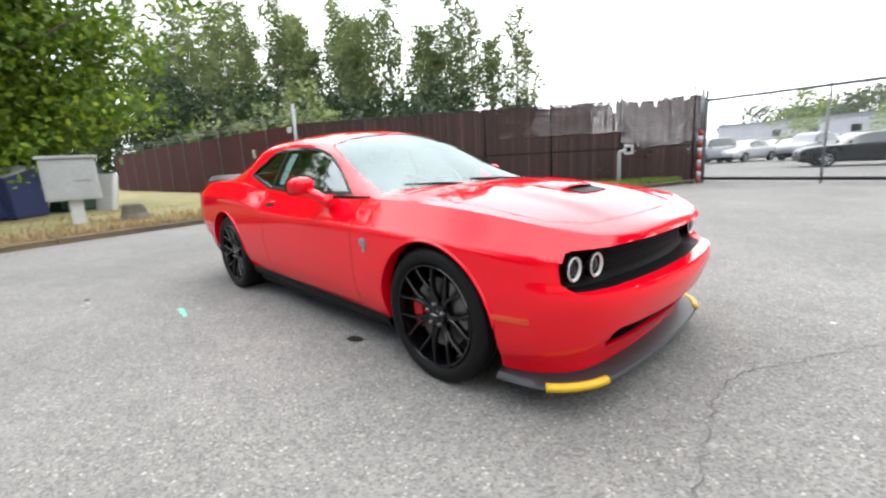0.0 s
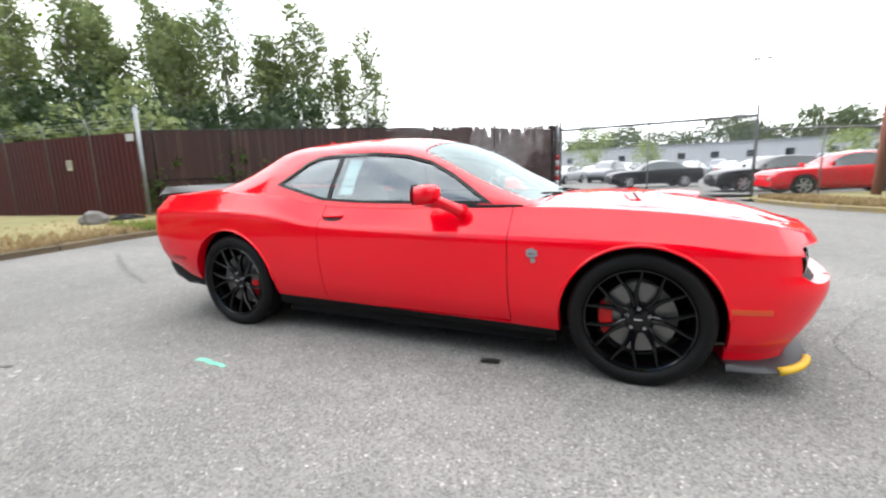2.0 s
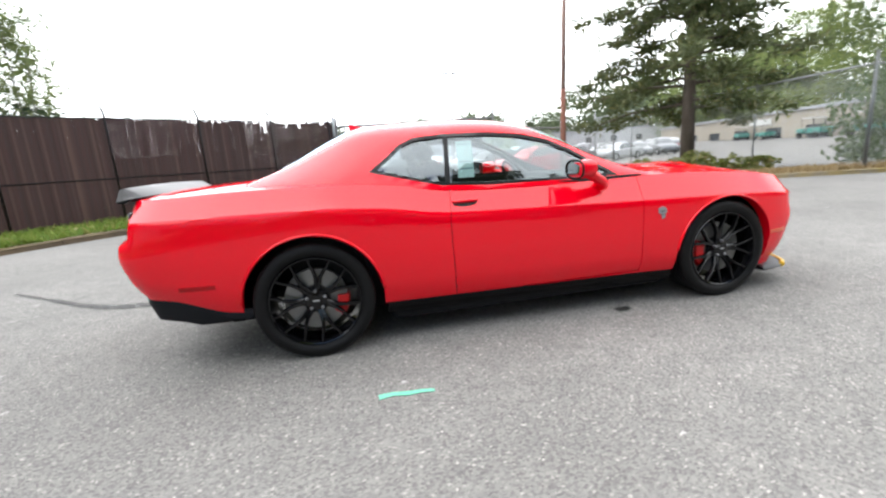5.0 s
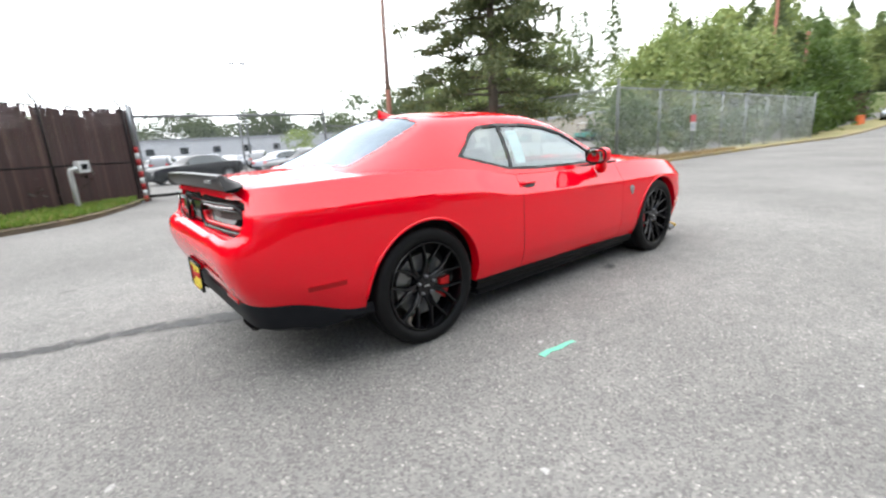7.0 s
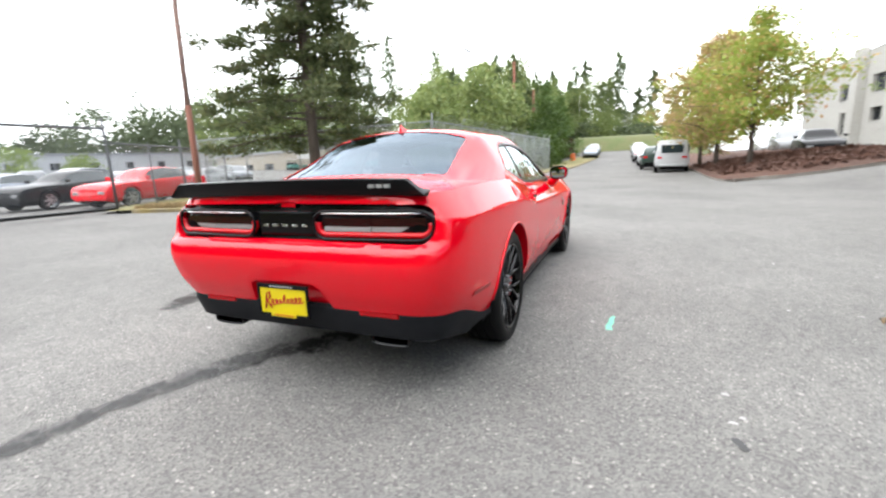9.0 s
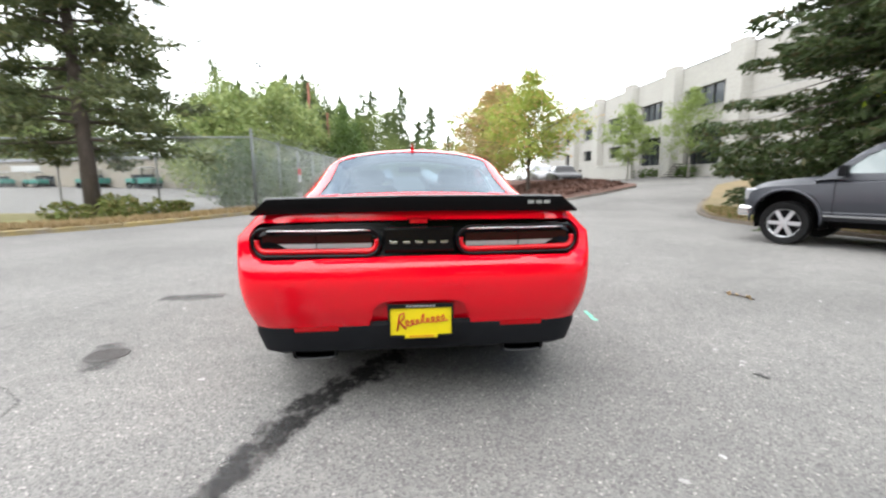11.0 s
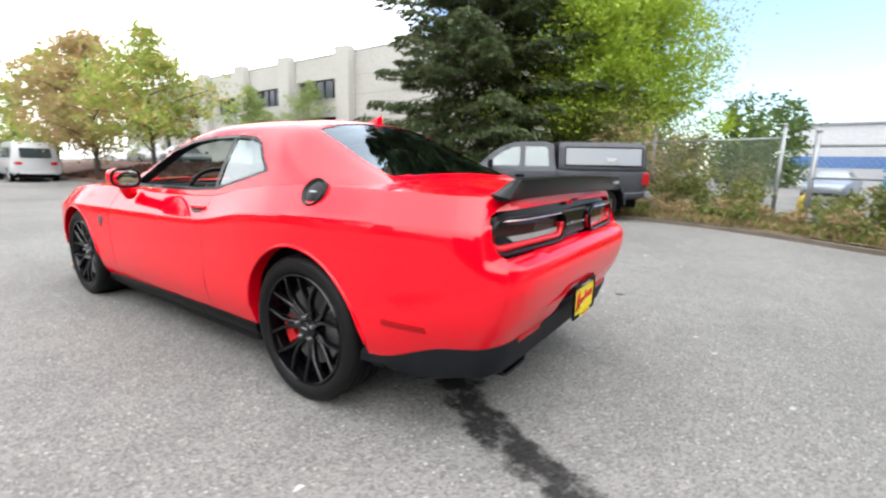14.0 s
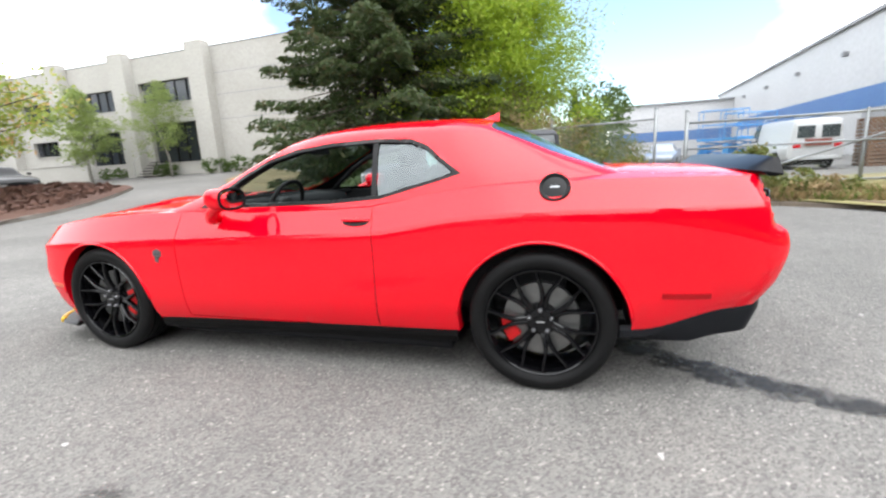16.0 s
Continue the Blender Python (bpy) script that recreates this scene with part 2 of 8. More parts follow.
SLAT_BROWN = random_tint("weathered_slat", [(0.0, (0.036, 0.014, 0.011)), (0.4, (0.062, 0.022, 0.018)), (0.75, (0.045, 0.02, 0.017)), (1.0, (0.11, 0.055, 0.042))], 0.8)
GALV = mottled("galvanised_steel", (0.42, 0.44, 0.45), (0.3, 0.31, 0.31), 4, 0.45, 60, 0.1, metal=0.6)
WIRE = material("fence_wire", (0.5, 0.53, 0.53), 0.5, 0.3)
EARTHY = mottled("earth_stained_kerb", (0.24, 0.19, 0.14), (0.14, 0.115, 0.09), 2.5, 0.95, 18, 0.7)
WIRE_DARK = material("dark_fence_wire", (0.06, 0.06, 0.06), 0.6, 0.3)
WIRE_DULL = material("dull_fence_wire", (0.3, 0.31, 0.31), 0.6, 0.2)
GATE_STEEL = mottled("gate_steel", (0.26, 0.265, 0.27), (0.2, 0.2, 0.205), 4, 0.6, 60, 0.1, metal=0.2)
LEAF_HILL = foliage("hill_leaves", (0.1, 0.14, 0.075), (0.17, 0.21, 0.11), (0.22, 0.25, 0.13))
BARK = mottled("bark", (0.09, 0.07, 0.055), (0.15, 0.12, 0.1), 5, 0.95, 30, 0.8, stretch=(1, 1, 0.25), dist=0.03)
BARK_PALE = mottled("pale_bark", (0.36, 0.34, 0.3), (0.2, 0.18, 0.16), 3, 0.9, 30, 0.5, stretch=(1, 1, 0.4), dist=0.02)
POLE_GREY = mottled("weathered_pole", (0.42, 0.27, 0.22), (0.34, 0.22, 0.18), 1.2, 0.9, 30, 0.3, stretch=(1, 1, 0.1))
WOOD_POLE = mottled("pole_wood", (0.3, 0.1, 0.06), (0.22, 0.13, 0.1), 1.2, 0.9, 30, 0.3, stretch=(1, 1, 0.1))
WALL_PALE = mottled("tilt_up_concrete", (0.62, 0.6, 0.55), (0.55, 0.53, 0.48), 0.4, 0.85, 8, 0.08)
WALL_WHITE = mottled("white_metal_wall", (0.72, 0.725, 0.74), (0.64, 0.645, 0.66), 0.2, 0.5, 3, 0.05)
WALL_TAN = mottled("tan_block_wall", (0.44, 0.39, 0.32), (0.37, 0.33, 0.27), 0.3, 0.85, 6, 0.1)
GREY_WALL = mottled("grey_retaining_wall", (0.42, 0.43, 0.45), (0.36, 0.37, 0.39), 0.4, 0.85, 6, 0.1)
BLUE_PAINT = mottled("blue_band", (0.08, 0.2, 0.5), (0.1, 0.24, 0.52), 0.6, 0.45, 10, 0.05)
DARK_WINDOW = material("dark_window_glass", (0.035, 0.04, 0.05), 0.08, spec=0.6)
SKY_WINDOW = material("office_window_glass", (0.09, 0.1, 0.12), 0.1, spec=0.7)
LEAF_MID = foliage("leaf_green", (0.06, 0.12, 0.025), (0.11, 0.17, 0.035))
LEAF_MAPLE = foliage("leaf_maple", (0.045, 0.1, 0.006), (0.14, 0.24, 0.016), (0.4, 0.5, 0.04))
LEAF_POPLAR = foliage("leaf_poplar", (0.12, 0.17, 0.055), (0.26, 0.32, 0.115), (0.42, 0.46, 0.2))
# near-black green: the shade in the gaps below the poplars, as leaf colour
LEAF_SHADED = foliage("leaf_shaded", (0.025, 0.055, 0.018), (0.05, 0.08, 0.03))
LEAF_LIME = foliage("leaf_lime", (0.22, 0.36, 0.02), (0.44, 0.6, 0.045), (0.62, 0.7, 0.1))
LEAF_AUTUMN = foliage("leaf_autumn", (0.27, 0.4, 0.06), (0.48, 0.55, 0.11), (0.85, 0.36, 0.2))
LEAF_PINK = foliage("leaf_pink", (0.36, 0.4, 0.12), (0.62, 0.43, 0.2), (0.74, 0.36, 0.25))
LEAF_SAPLING = foliage("leaf_sapling", (0.25, 0.35, 0.09), (0.34, 0.42, 0.13))
NEEDLE = foliage("spruce_needles", (0.035, 0.06, 0.02), (0.095, 0.135, 0.045), (0.15, 0.12, 0.06))
NEEDLE_PINE = foliage("pine_needles", (0.055, 0.08, 0.03), (0.15, 0.18, 0.075), (0.26, 0.24, 0.1))
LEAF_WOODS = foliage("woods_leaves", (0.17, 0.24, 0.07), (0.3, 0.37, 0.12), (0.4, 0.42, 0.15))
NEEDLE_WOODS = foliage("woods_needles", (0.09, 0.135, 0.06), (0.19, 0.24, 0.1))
WEED = foliage("weed_leaves", (0.13, 0.19, 0.04), (0.24, 0.26, 0.07), (0.36, 0.26, 0.11))
STRAW = foliage("dry_grass", (0.38, 0.28, 0.13), (0.45, 0.33, 0.17), (0.5, 0.35, 0.2))
GRASS = foliage("green_grass", (0.13, 0.26, 0.03), (0.24, 0.33, 0.06), (0.4, 0.34, 0.12))
WHITE_PAINT = mottled("white_paint", (0.72, 0.72, 0.7), (0.64, 0.64, 0.62), 2, 0.5, 20, 0.05)
BOX_GREY = mottled("weathered_cabinet", (0.5, 0.51, 0.5), (0.4, 0.41, 0.4), 3, 0.6, 25, 0.1)
SKIP_BLUE = mottled("blue_skip", (0.015, 0.03, 0.14), (0.02, 0.03, 0.1), 2, 0.55, 20, 0.1)
SKIP_GREEN = mottled("green_skip", (0.015, 0.08, 0.045), (0.015, 0.06, 0.035), 2, 0.55, 20, 0.1)
BLACK = material("black_plastic", (0.012, 0.012, 0.013), 0.5)
RUBBER = mottled("tyre_rubber", (0.008, 0.008, 0.0085), (0.012, 0.012, 0.012), 6, 0.5, 60, 0.15)
ALLOY = material("alloy", (0.6, 0.61, 0.62), 0.3, 0.8)
DULL_ALLOY = material("dull_alloy", (0.42, 0.42, 0.43), 0.42, 0.8)
CHROME = material("chrome", (0.8, 0.8, 0.8), 0.12, 1.0)
STONE = mottled("rock", (0.25, 0.23, 0.21), (0.17, 0.16, 0.15), 4, 0.95, 30, 0.6, dist=0.02)


# ---- ground ----
def ground_z(x, y):
    """The yard is level; the drive climbs to the offices and the road rises far ahead."""
    ramp_ = step(8, 18, x) * 0.088 * max(0, min(-5 - y, 15.5))
    far = 0.05 * max(0, min(x, 110) - 38)
    return max(ramp_, far * step(-14, -6, y) if y < -6 else far)


def ground_grid():
    def axis(lo, hi):
        a = [lo, lo * 0.6, lo * 0.35, lo * 0.2]
        a += list(np.arange(-44, 90 if hi > 500 else 60, 2.0))
        a += [hi * 0.2, hi * 0.35, hi * 0.6, hi]
        return sorted(set(a))
    xs, ys = axis(-900, 900), axis(-900, 900)
    bm = bmesh.new()
    g = [[bm.verts.new((x, y, ground_z(x, y))) for y in ys] for x in xs]
    for i in range(len(xs) - 1):
        for j in range(len(ys) - 1):
            bm.faces.new((g[i][j], g[i + 1][j], g[i + 1][j + 1], g[i][j + 1]))
    return bm


ground = tagged(mesh_object("ground", ground_grid(), ASPHALT, smooth=True), "worn pale grey asphalt yard with exposed stone", "ground", kind="structure")


def smooth_line(pts, n=8, closed=False):
    """A rounded line through corner points."""
    P = [Vector((*p, 0)) if len(p) == 2 else Vector(p) for p in pts]
    out = []
    N = len(P)
    for i in range(N if closed else N - 1):
        p0, p1, p2, p3 = (P[(i + k) % N] if closed else P[min(max(i + k, 0), N - 1)] for k in (-1, 0, 1, 2))
        for k in range(n):
            t = k / n
            out.append(0.5 * ((2 * p1) + (p2 - p0) * t + (2 * p0 - 5 * p1 + 4 * p2 - p3) * t * t + (3 * p1 - p0 - 3 * p2 + p3) * t ** 3))
    if not closed:
        out.append(P[-1])
    return out


def kerb(name, pts, mat, height=0.13, width=0.17, label="", closed=False, inner=1, stone=1.5, lift=None):
    """Kerb stones end to end along a line; inner: which side the bed lies on."""
    line = smooth_line(pts, 6, closed)
    if closed:
        line = line + [line[0]]
    d = [0]
    for a, b in zip(line, line[1:]):
        d.append(d[-1] + (b - a).length)
    top = thing(name, label, "kerb", kind="structure")

    def at(s):
        s = min(max(s, 0), d[-1] - 1e-6)
        i = max(k for k in range(len(d) - 1) if d[k] <= s)
        t = (s - d[i]) / max(d[i + 1] - d[i], 1e-9)
        p, q = line[i].lerp(line[i + 1], t), (line[i + 1] - line[i]).normalized()
        return p, Vector((-q.y, q.x, 0)) * inner
    n = max(1, round(d[-1] / stone))
    for k in range(n):
        bm = bmesh.new()
        s0, s1 = d[-1] * k / n + 0.006, d[-1] * (k + 1) / n - 0.006
        rows = []
        dz, dr = random.uniform(-0.012, 0.006), random.uniform(-0.012, 0.012)
        for s in (s0, (s0 + s1) / 2, s1):
            p, nrm = at(s)
            base = ground_z(p.x, p.y)
            ring = []
            for o, z in ((0, -0.1), (0.012, height - 0.035), (0.04, height), (width, height), (width, -0.1)):
                q = p + nrm * (o + dr)
                ring.append(bm.verts.new((q.x, q.y, base + z + (dz if z > 0 else 0))))
            rows.append(ring)
        for a, b in zip(rows, rows[1:]):
            for i in range(4):
                bm.faces.new((a[i], b[i], b[i + 1], a[i + 1]))
        bm.faces.new(rows[0][::-1]), bm.faces.new(rows[-1])
        part("kerb_stone", bm, mat, top)
    return top


def bed(name, pts, mat, label, height=0.11, mound=0.0, closed=True, seg=5, category="lawn"):
    """A raised bed filled inside an outline, with a soft uneven top."""
    line = smooth_line(pts, seg, closed)
    bm = bmesh.new()
    vs = [bm.verts.new((p.x, p.y, ground_z(p.x, p.y) + height)) for p in line]
    f = bm.faces.new(vs)
    bmesh.ops.triangulate(bm, faces=[f])
    for _ in range(5):
        es = [e for e in bm.edges if e.calc_length() > 1.2]
        if not es or len(bm.verts) > 9000:
            break
        bmesh.ops.subdivide_edges(bm, edges=es, cuts=1)
        bmesh.ops.triangulate(bm, faces=[f for f in bm.faces if len(f.verts) > 3])
    edge = [v for v in bm.verts if v.is_boundary]
    ep = np.array([v.co[:2] for v in edge])
    for v in bm.verts:
        dd = np.min(np.hypot(*(ep - np.array(v.co[:2])).T)) if not v.is_boundary else 0
        v.co.z = ground_z(v.co.x, v.co.y) + height + mound * min(dd / 2.5, 1) + min(dd, 1) * 0.05 * noise.noise(v.co * 0.9)
    return tagged(mesh_object(name, bm, mat, smooth=True), label, category, kind="structure")


KERB_W = [(-5.2, -9.0), (-6.6, -5.0), (-7.5, -2.2), (-8.0, 0.4), (-8.4, 2.6), (-8.0, 4.6), (-6.7, 6.5), (-5.0, 8.1), (-3.2, 9.5), (-2.2, 11.6), (-1.7, 13.2)]
KERB_NE = [(4.6, 12.6), (5.2, 10.6), (6.4, 9.0), (8.6, 7.2), (11.6, 5.9), (15, 4.95), (22.4, 4.7), (35, 3.9), (44, 2.6), (60, 1.5)]
KERB_SE = [(21, -24), (16.5, -17.5), (12.5, -12.6), (9.6, -10.2), (7.4, -9.1), (5.6, -8.8), (2, -9.3), (-1.3, -9.3), (-3.3, -8.4), (-5.2, -6.85), (-6.8, -5.9), (-9.5, -5.2)]
bed("lawn", KERB_W + [(-2.0, 14.2), (-13.2, 6.4), (-34, 4.9), (-60, 3), (-60, -25), (-13, -14.5)], LAWN, "patchy dry lawn with straw-coloured grass", 0.1, 0.12, seg=3)
kerb("kerb_west", KERB_W, KERB_WORN, label="weathered low concrete kerb along the lawn", inner=1)
bed("verge", KERB_NE + [(60, 4), (36, 6.6), (13.6, 6.9), (12.8, 12), (12.8, 18), (4.9, 14.2)], LAWN, "dry verge below the chain-link fence", 0.1, 0.05, seg=3)
kerb("kerb_north", KERB_NE, KERB_YELLOW, label="worn kerb with faded yellow paint", inner=1)
bed("weed_bed", KERB_SE[1:] + [(-10, -10.7), (-4, -10.95), (0, -12.2), (0, -30), (14, -30)], DRY_WEEDS, "bare bed with dry weeds and leaf litter", 0.1, 0.06, seg=3, category="bed")
kerb("kerb_south", KERB_SE, EARTHY, 0.08, label="stained concrete kerb at the weedy bed", inner=-1)
ISLAND = [(16.2, -5.0), (15.2, -6.2), (15.7, -8.2), (17.4, -11.0), (19.4, -13.2), (21.6, -13.4), (24, -11.5), (26, -8.4), (29, -6.4), (45, -6.0), (60, -6), (60, -5.6), (30, -5.5)]
bed("mulch_island", ISLAND, SOIL, "raised island covered with red-brown bark mulch", 0.12, 0.5, seg=4, category="bed")
kerb("kerb_island", ISLAND, CONCRETE, label="pale concrete kerb round the bark island", closed=True, inner=1)


# ---- the red coupe ----
def paint_red():
    m = material("red_paint", (0.9, 0.002, 0.018), 0.5, 0.0, 0.86, spec=0.0)
    t = noise_tex(m, 900, 1)
    n, l, b = nodes_of(m)
    t2 = noise_tex(m, 1.3, 3)
    set_colour(m, blend(m, ramp(m, t2.outputs["Fac"], [(0.4, (0, 0, 0)), (0.8, (0.2, 0.2, 0.2))]), (1.03, 0.001, 0.016), (0.96, 0.001, 0.014)))
    b.inputs["Coat Roughness"].default_value, b.inputs["Coat IOR"].default_value = 0.035, 1.54
    return m


RED = paint_red()
SATIN_BLACK = mottled("satin_black", (0.008, 0.008, 0.009), (0.012, 0.012, 0.012), 8, 0.3, 200, 0.02)
SPOILER_BLACK = material("spoiler_black", (0.005, 0.005, 0.006), 0.3, spec=0.1)
GLOSS_BLACK = material("gloss_black", (0.004, 0.004, 0.005), 0.12, 0, 0.0, spec=0.2)
EMBLEM = material("emblem_grey", (0.5, 0.52, 0.54), 0.35, 0.6)
GREY_PLASTIC = mottled("grey_textured_plastic", (0.013, 0.014, 0.017), (0.018, 0.019, 0.022), 10, 0.55, 400, 0.15, dist=0.001)
WHEEL_BLACK = material("wheel_black", (0.004, 0.004, 0.005), 0.1, 0.0, 0.0, spec=0.36)
SPLITTER = mottled("splitter_plastic", (0.022, 0.0235, 0.028), (0.028, 0.03, 0.034), 8, 0.5, 300, 0.1, dist=0.001)
REFLECTOR = material("dark_reflector", (0.46, 0.002, 0.006), 0.25, 0, 0, spec=0.3)
NUT = material("dark_nut", (0.22, 0.22, 0.23), 0.35, 0.6)
CALIPER = material("red_caliper", (0.6, 0.01, 0.012), 0.3, 0, 0.0, spec=0.3)
DISC = mottled("brake_disc", (0.22, 0.22, 0.215), (0.15, 0.15, 0.145), 6, 0.32, 120, 0.1, metal=0.8)
SCREEN_GLASS = glass("screen_glass", (0.7, 0.78, 0.76), 0.07, most=0.55, sheen=(0.8, 0.94, 0.95))
CAR_GLASS = glass("car_glass", (0.72, 0.8, 0.8), 0.125, most=0.8, sheen=(0.9, 0.98, 1.0))
# rear pane: blue of the reflected sky is put into its sheen colour
DARK_GLASS = glass("rear_glass", (0.2, 0.25, 0.29), 0.06, most=1.0, sheen=(0.74, 0.87, 1.0), power=4.6)
CABIN = mottled("black_cabin", (0.018, 0.018, 0.019), (0.026, 0.026, 0.027), 6, 0.7, 90, 0.1)
SEAT_MAT = mottled("black_leather", (0.022, 0.022, 0.023), (0.032, 0.031, 0.031), 9, 0.5, 120, 0.2)
YELLOW = material("yellow_guard", (0.82, 0.5, 0.01), 0.45)
PLATE_YELLOW = material("plate_yellow", (0.9, 0.72, 0.0), 0.4)
PLATE_RED = material("plate_red", (0.6, 0.02, 0.015), 0.5)
LAMP_RED = material("lamp_red", (0.75, 0.004, 0.012), 0.15, 0, 0.25, spec=0.25)
LAMP_DEEP = material("lamp_deep_red", (0.03, 0.002, 0.003), 0.15, 0, 0.15, spec=0.25)
LAMP_DARK = material("lamp_dark", (0.02, 0.02, 0.022), 0.12, 0, 0.1, spec=0.25)
LAMP_CLEAR = material("lamp_clear", (0.55, 0.56, 0.57), 0.1, 0.4, 0.6)
AMBER = material("side_marker_amber", (0.85, 0.09, 0.012), 0.3, 0, 0.3)
MIRROR = material("mirror_glass", (0.45, 0.47, 0.48), 0.02, 1.0)
STICKER = material("window_sticker", (0.95, 1.2, 1.15), 0.5)
INK = material("sticker_ink", (0.12, 0.2, 0.24), 0.6)

for _m, _v in ((RUBBER, 0.14), (GREY_PLASTIC, 0.1), (BLACK, 0.05), (CABIN, 0.06), (SATIN_BLACK, 0.22), (SEAT_MAT, 0.1)):
    nodes_of(_m)[2].inputs["Specular IOR Level"].default_value = _v

car = thing("coupe_car", "glossy red two-door muscle coupe with black wheels and black spoiler", "car")

XF = curve([0, .3, .49, .545, .60, .8, 1], [2.235, 2.315, 2.348, 2.343, 2.325, 2.316, 2.296])
XR = curve([0, .2, .42, .53, .585, .75, 1], [2.48, 2.537, 2.566, 2.553, 2.505, 2.482, 2.455])
XRS = curve([0, .42, .75, 1], [2.50, 2.55, 2.515, 2.46])
Z0 = curve([-2.6, -2.3, -1.95, -1.0, 0, 1.0, 1.9, 2.45], [.48, .455, .345, .285, .265, .25, .225, .215])
Z1 = curve([-2.6, -2.3, -1.5, -1.07, -.6, -.1, .8, 1.5, 2.15, 2.45], [.93, .93, .925, .90, .83, .812, .792, .78, .735, .71])
Z2 = curve([-2.6, -2.3, -1.8, -1.25, -.9, -.5, 0, .6, 1.0, 1.5, 2.0, 2.3, 2.45], [1.045, 1.05, 1.06, 1.05, 1.015, .972, .958, .952, .955, .935, .875, .797, .77])
WX = curve([-2.6, -2.25, -1.9, -1.5, -1.0, -.5, 0, .7, 1.1, 1.5, 1.9, 2.2, 2.45], [.955, .958, .965, .972, .962, .948, .946, .95, .962, .972, .958, .935, .915])
_wv = curve([0, .07, .2, .45, .70, .75], [.93, .957, .985, 1.0, .998, .994])


def WV(v):
    """Half width by height: full flank, then a crisp crease and a shoulder that leans in."""
    return float(_wv(v)) if v <= .75 else float(np.interp(v, [.75, .78, .86, .94, 1], [.994, .978, .942, .908, .882]))



def nose_bow(cx, cy, v):
    """How far the nose bulges forward in the middle and falls back at its corners."""
    return step(.88, .975, cx) * (.02 + .055 * step(0, .3, v) - .025 * step(.6, 1, v) - (.07 + .08 * step(0, .3, v)) * cy * cy)


def side_point(cx, cy, v):
    """The body's skin: cx runs from tail (-1) to nose (1), cy from the middle (0) to the flank (1), v from sill to shoulder."""
    w = step(.955, .99, -cx)
    x = cx * XF(v) + nose_bow(cx, cy, v) if cx > 0 else cx * ((1 - w) * XRS(v) + w * XR(v))
    z0, z1, z2 = Z0(x), Z1(x), Z2(x)
    z = z0 + (z1 - z0) * v / .75 if v < .75 else z1 + (z2 - z1) * (v - .75) / .25
    return Vector((x, -cy * WX(x) * WV(v), z))


def outline(n=300):
    """Plan outline of a half, evenly spaced, as (cx, cy)."""
    pts = []
    for a in np.linspace(0, math.pi, 6001):
        c, s = math.cos(a), math.sin(a)
        k = 8.5 if c > 0 else 12.5
        pts.append((math.copysign(abs(c) ** (2 / k), c), s ** (2 / k)))
    P = np.array(pts)
    L = np.hypot(np.diff(P[:, 0]) * 2.5, np.diff(P[:, 1]) * .95)
    d = np.concatenate([[0], np.cumsum(L)])
    s = np.linspace(0, d[-1], n + 1)
    return np.stack([np.interp(s, d, P[:, 0]), np.interp(s, d, P[:, 1])], 1)


OUT = outline()
VLEV = np.concatenate([np.linspace(0, .75, 33), np.linspace(.75, 1, 13)[1:]])
HOOD_C = curve([-2.6, -2.3, -1.85, -1.4, .7, 1.0, 1.5, 1.93, 2.25, 2.45], [1.065, 1.083, 1.105, 1.11, .99, 1.0, .985, .925, .838, .79])


def hood_shape(x, y):
    """Raised middle of the bonnet, with a soft step at its flanks."""
    a = 0.013 * (1 - step(.34, .48, abs(y))) * step(.95, 1.25, x) * (1 - step(2.0, 2.32, x))
    return a


def top_z(x, s, edge):
    """Height of bonnet and deck across the car; s from 0 in the middle to 1 at the shoulder."""
    c = float(HOOD_C(x))
    return edge + (c - edge) * (1 - abs(s) ** 2.6)


def shell():
    bm = bmesh.new()
    n = len(OUT)
    rows = {}
    for sgn in (1, -1):
        for j, v in enumerate(VLEV):
            for i, (cx, cy) in enumerate(OUT):
                if i in (0, n - 1) and sgn == -1:
                    rows[sgn, j, i] = rows[1, j, i]
                    continue
                p = side_point(cx, 0 if i in (0, n - 1) else cy, v)
                p.y *= sgn
                rows[sgn, j, i] = bm.verts.new(p)
    for sgn in (1, -1):
        for j in range(len(VLEV) - 1):
            for i in range(n - 1):
                q = (rows[sgn, j, i], rows[sgn, j, i + 1], rows[sgn, j + 1, i + 1], rows[sgn, j + 1, i])
                bm.faces.new(q if sgn == -1 else q[::-1])
    J = len(VLEV) - 1
    S = np.linspace(1, -1, 61)
    grid = []
    for i in range(n):
        a = rows[1, J, i].co.copy()
        line = []
        for k, s in enumerate(S):
            if i in (0, n - 1):
                line.append(rows[1, J, i])
            elif k == 0:
                line.append(rows[1, J, i])
            elif k == len(S) - 1:
                line.append(rows[-1, J, i])
            else:
                y = a.y * s
                line.append(bm.verts.new((a.x, y, top_z(a.x, s, a.z) + hood_shape(a.x, y))))
        grid.append(line)
    for i in range(n - 1):
        for k in range(len(S) - 1):
            vs = []
            for v in (grid[i][k], grid[i][k + 1], grid[i + 1][k + 1], grid[i + 1][k]):
                if v not in vs:
                    vs.append(v)
            if len(vs) > 2:
                try:
                    bm.faces.new(vs)
                except ValueError:
                    pass
    bmesh.ops.recalc_face_normals(bm, faces=bm.faces)
    return bm


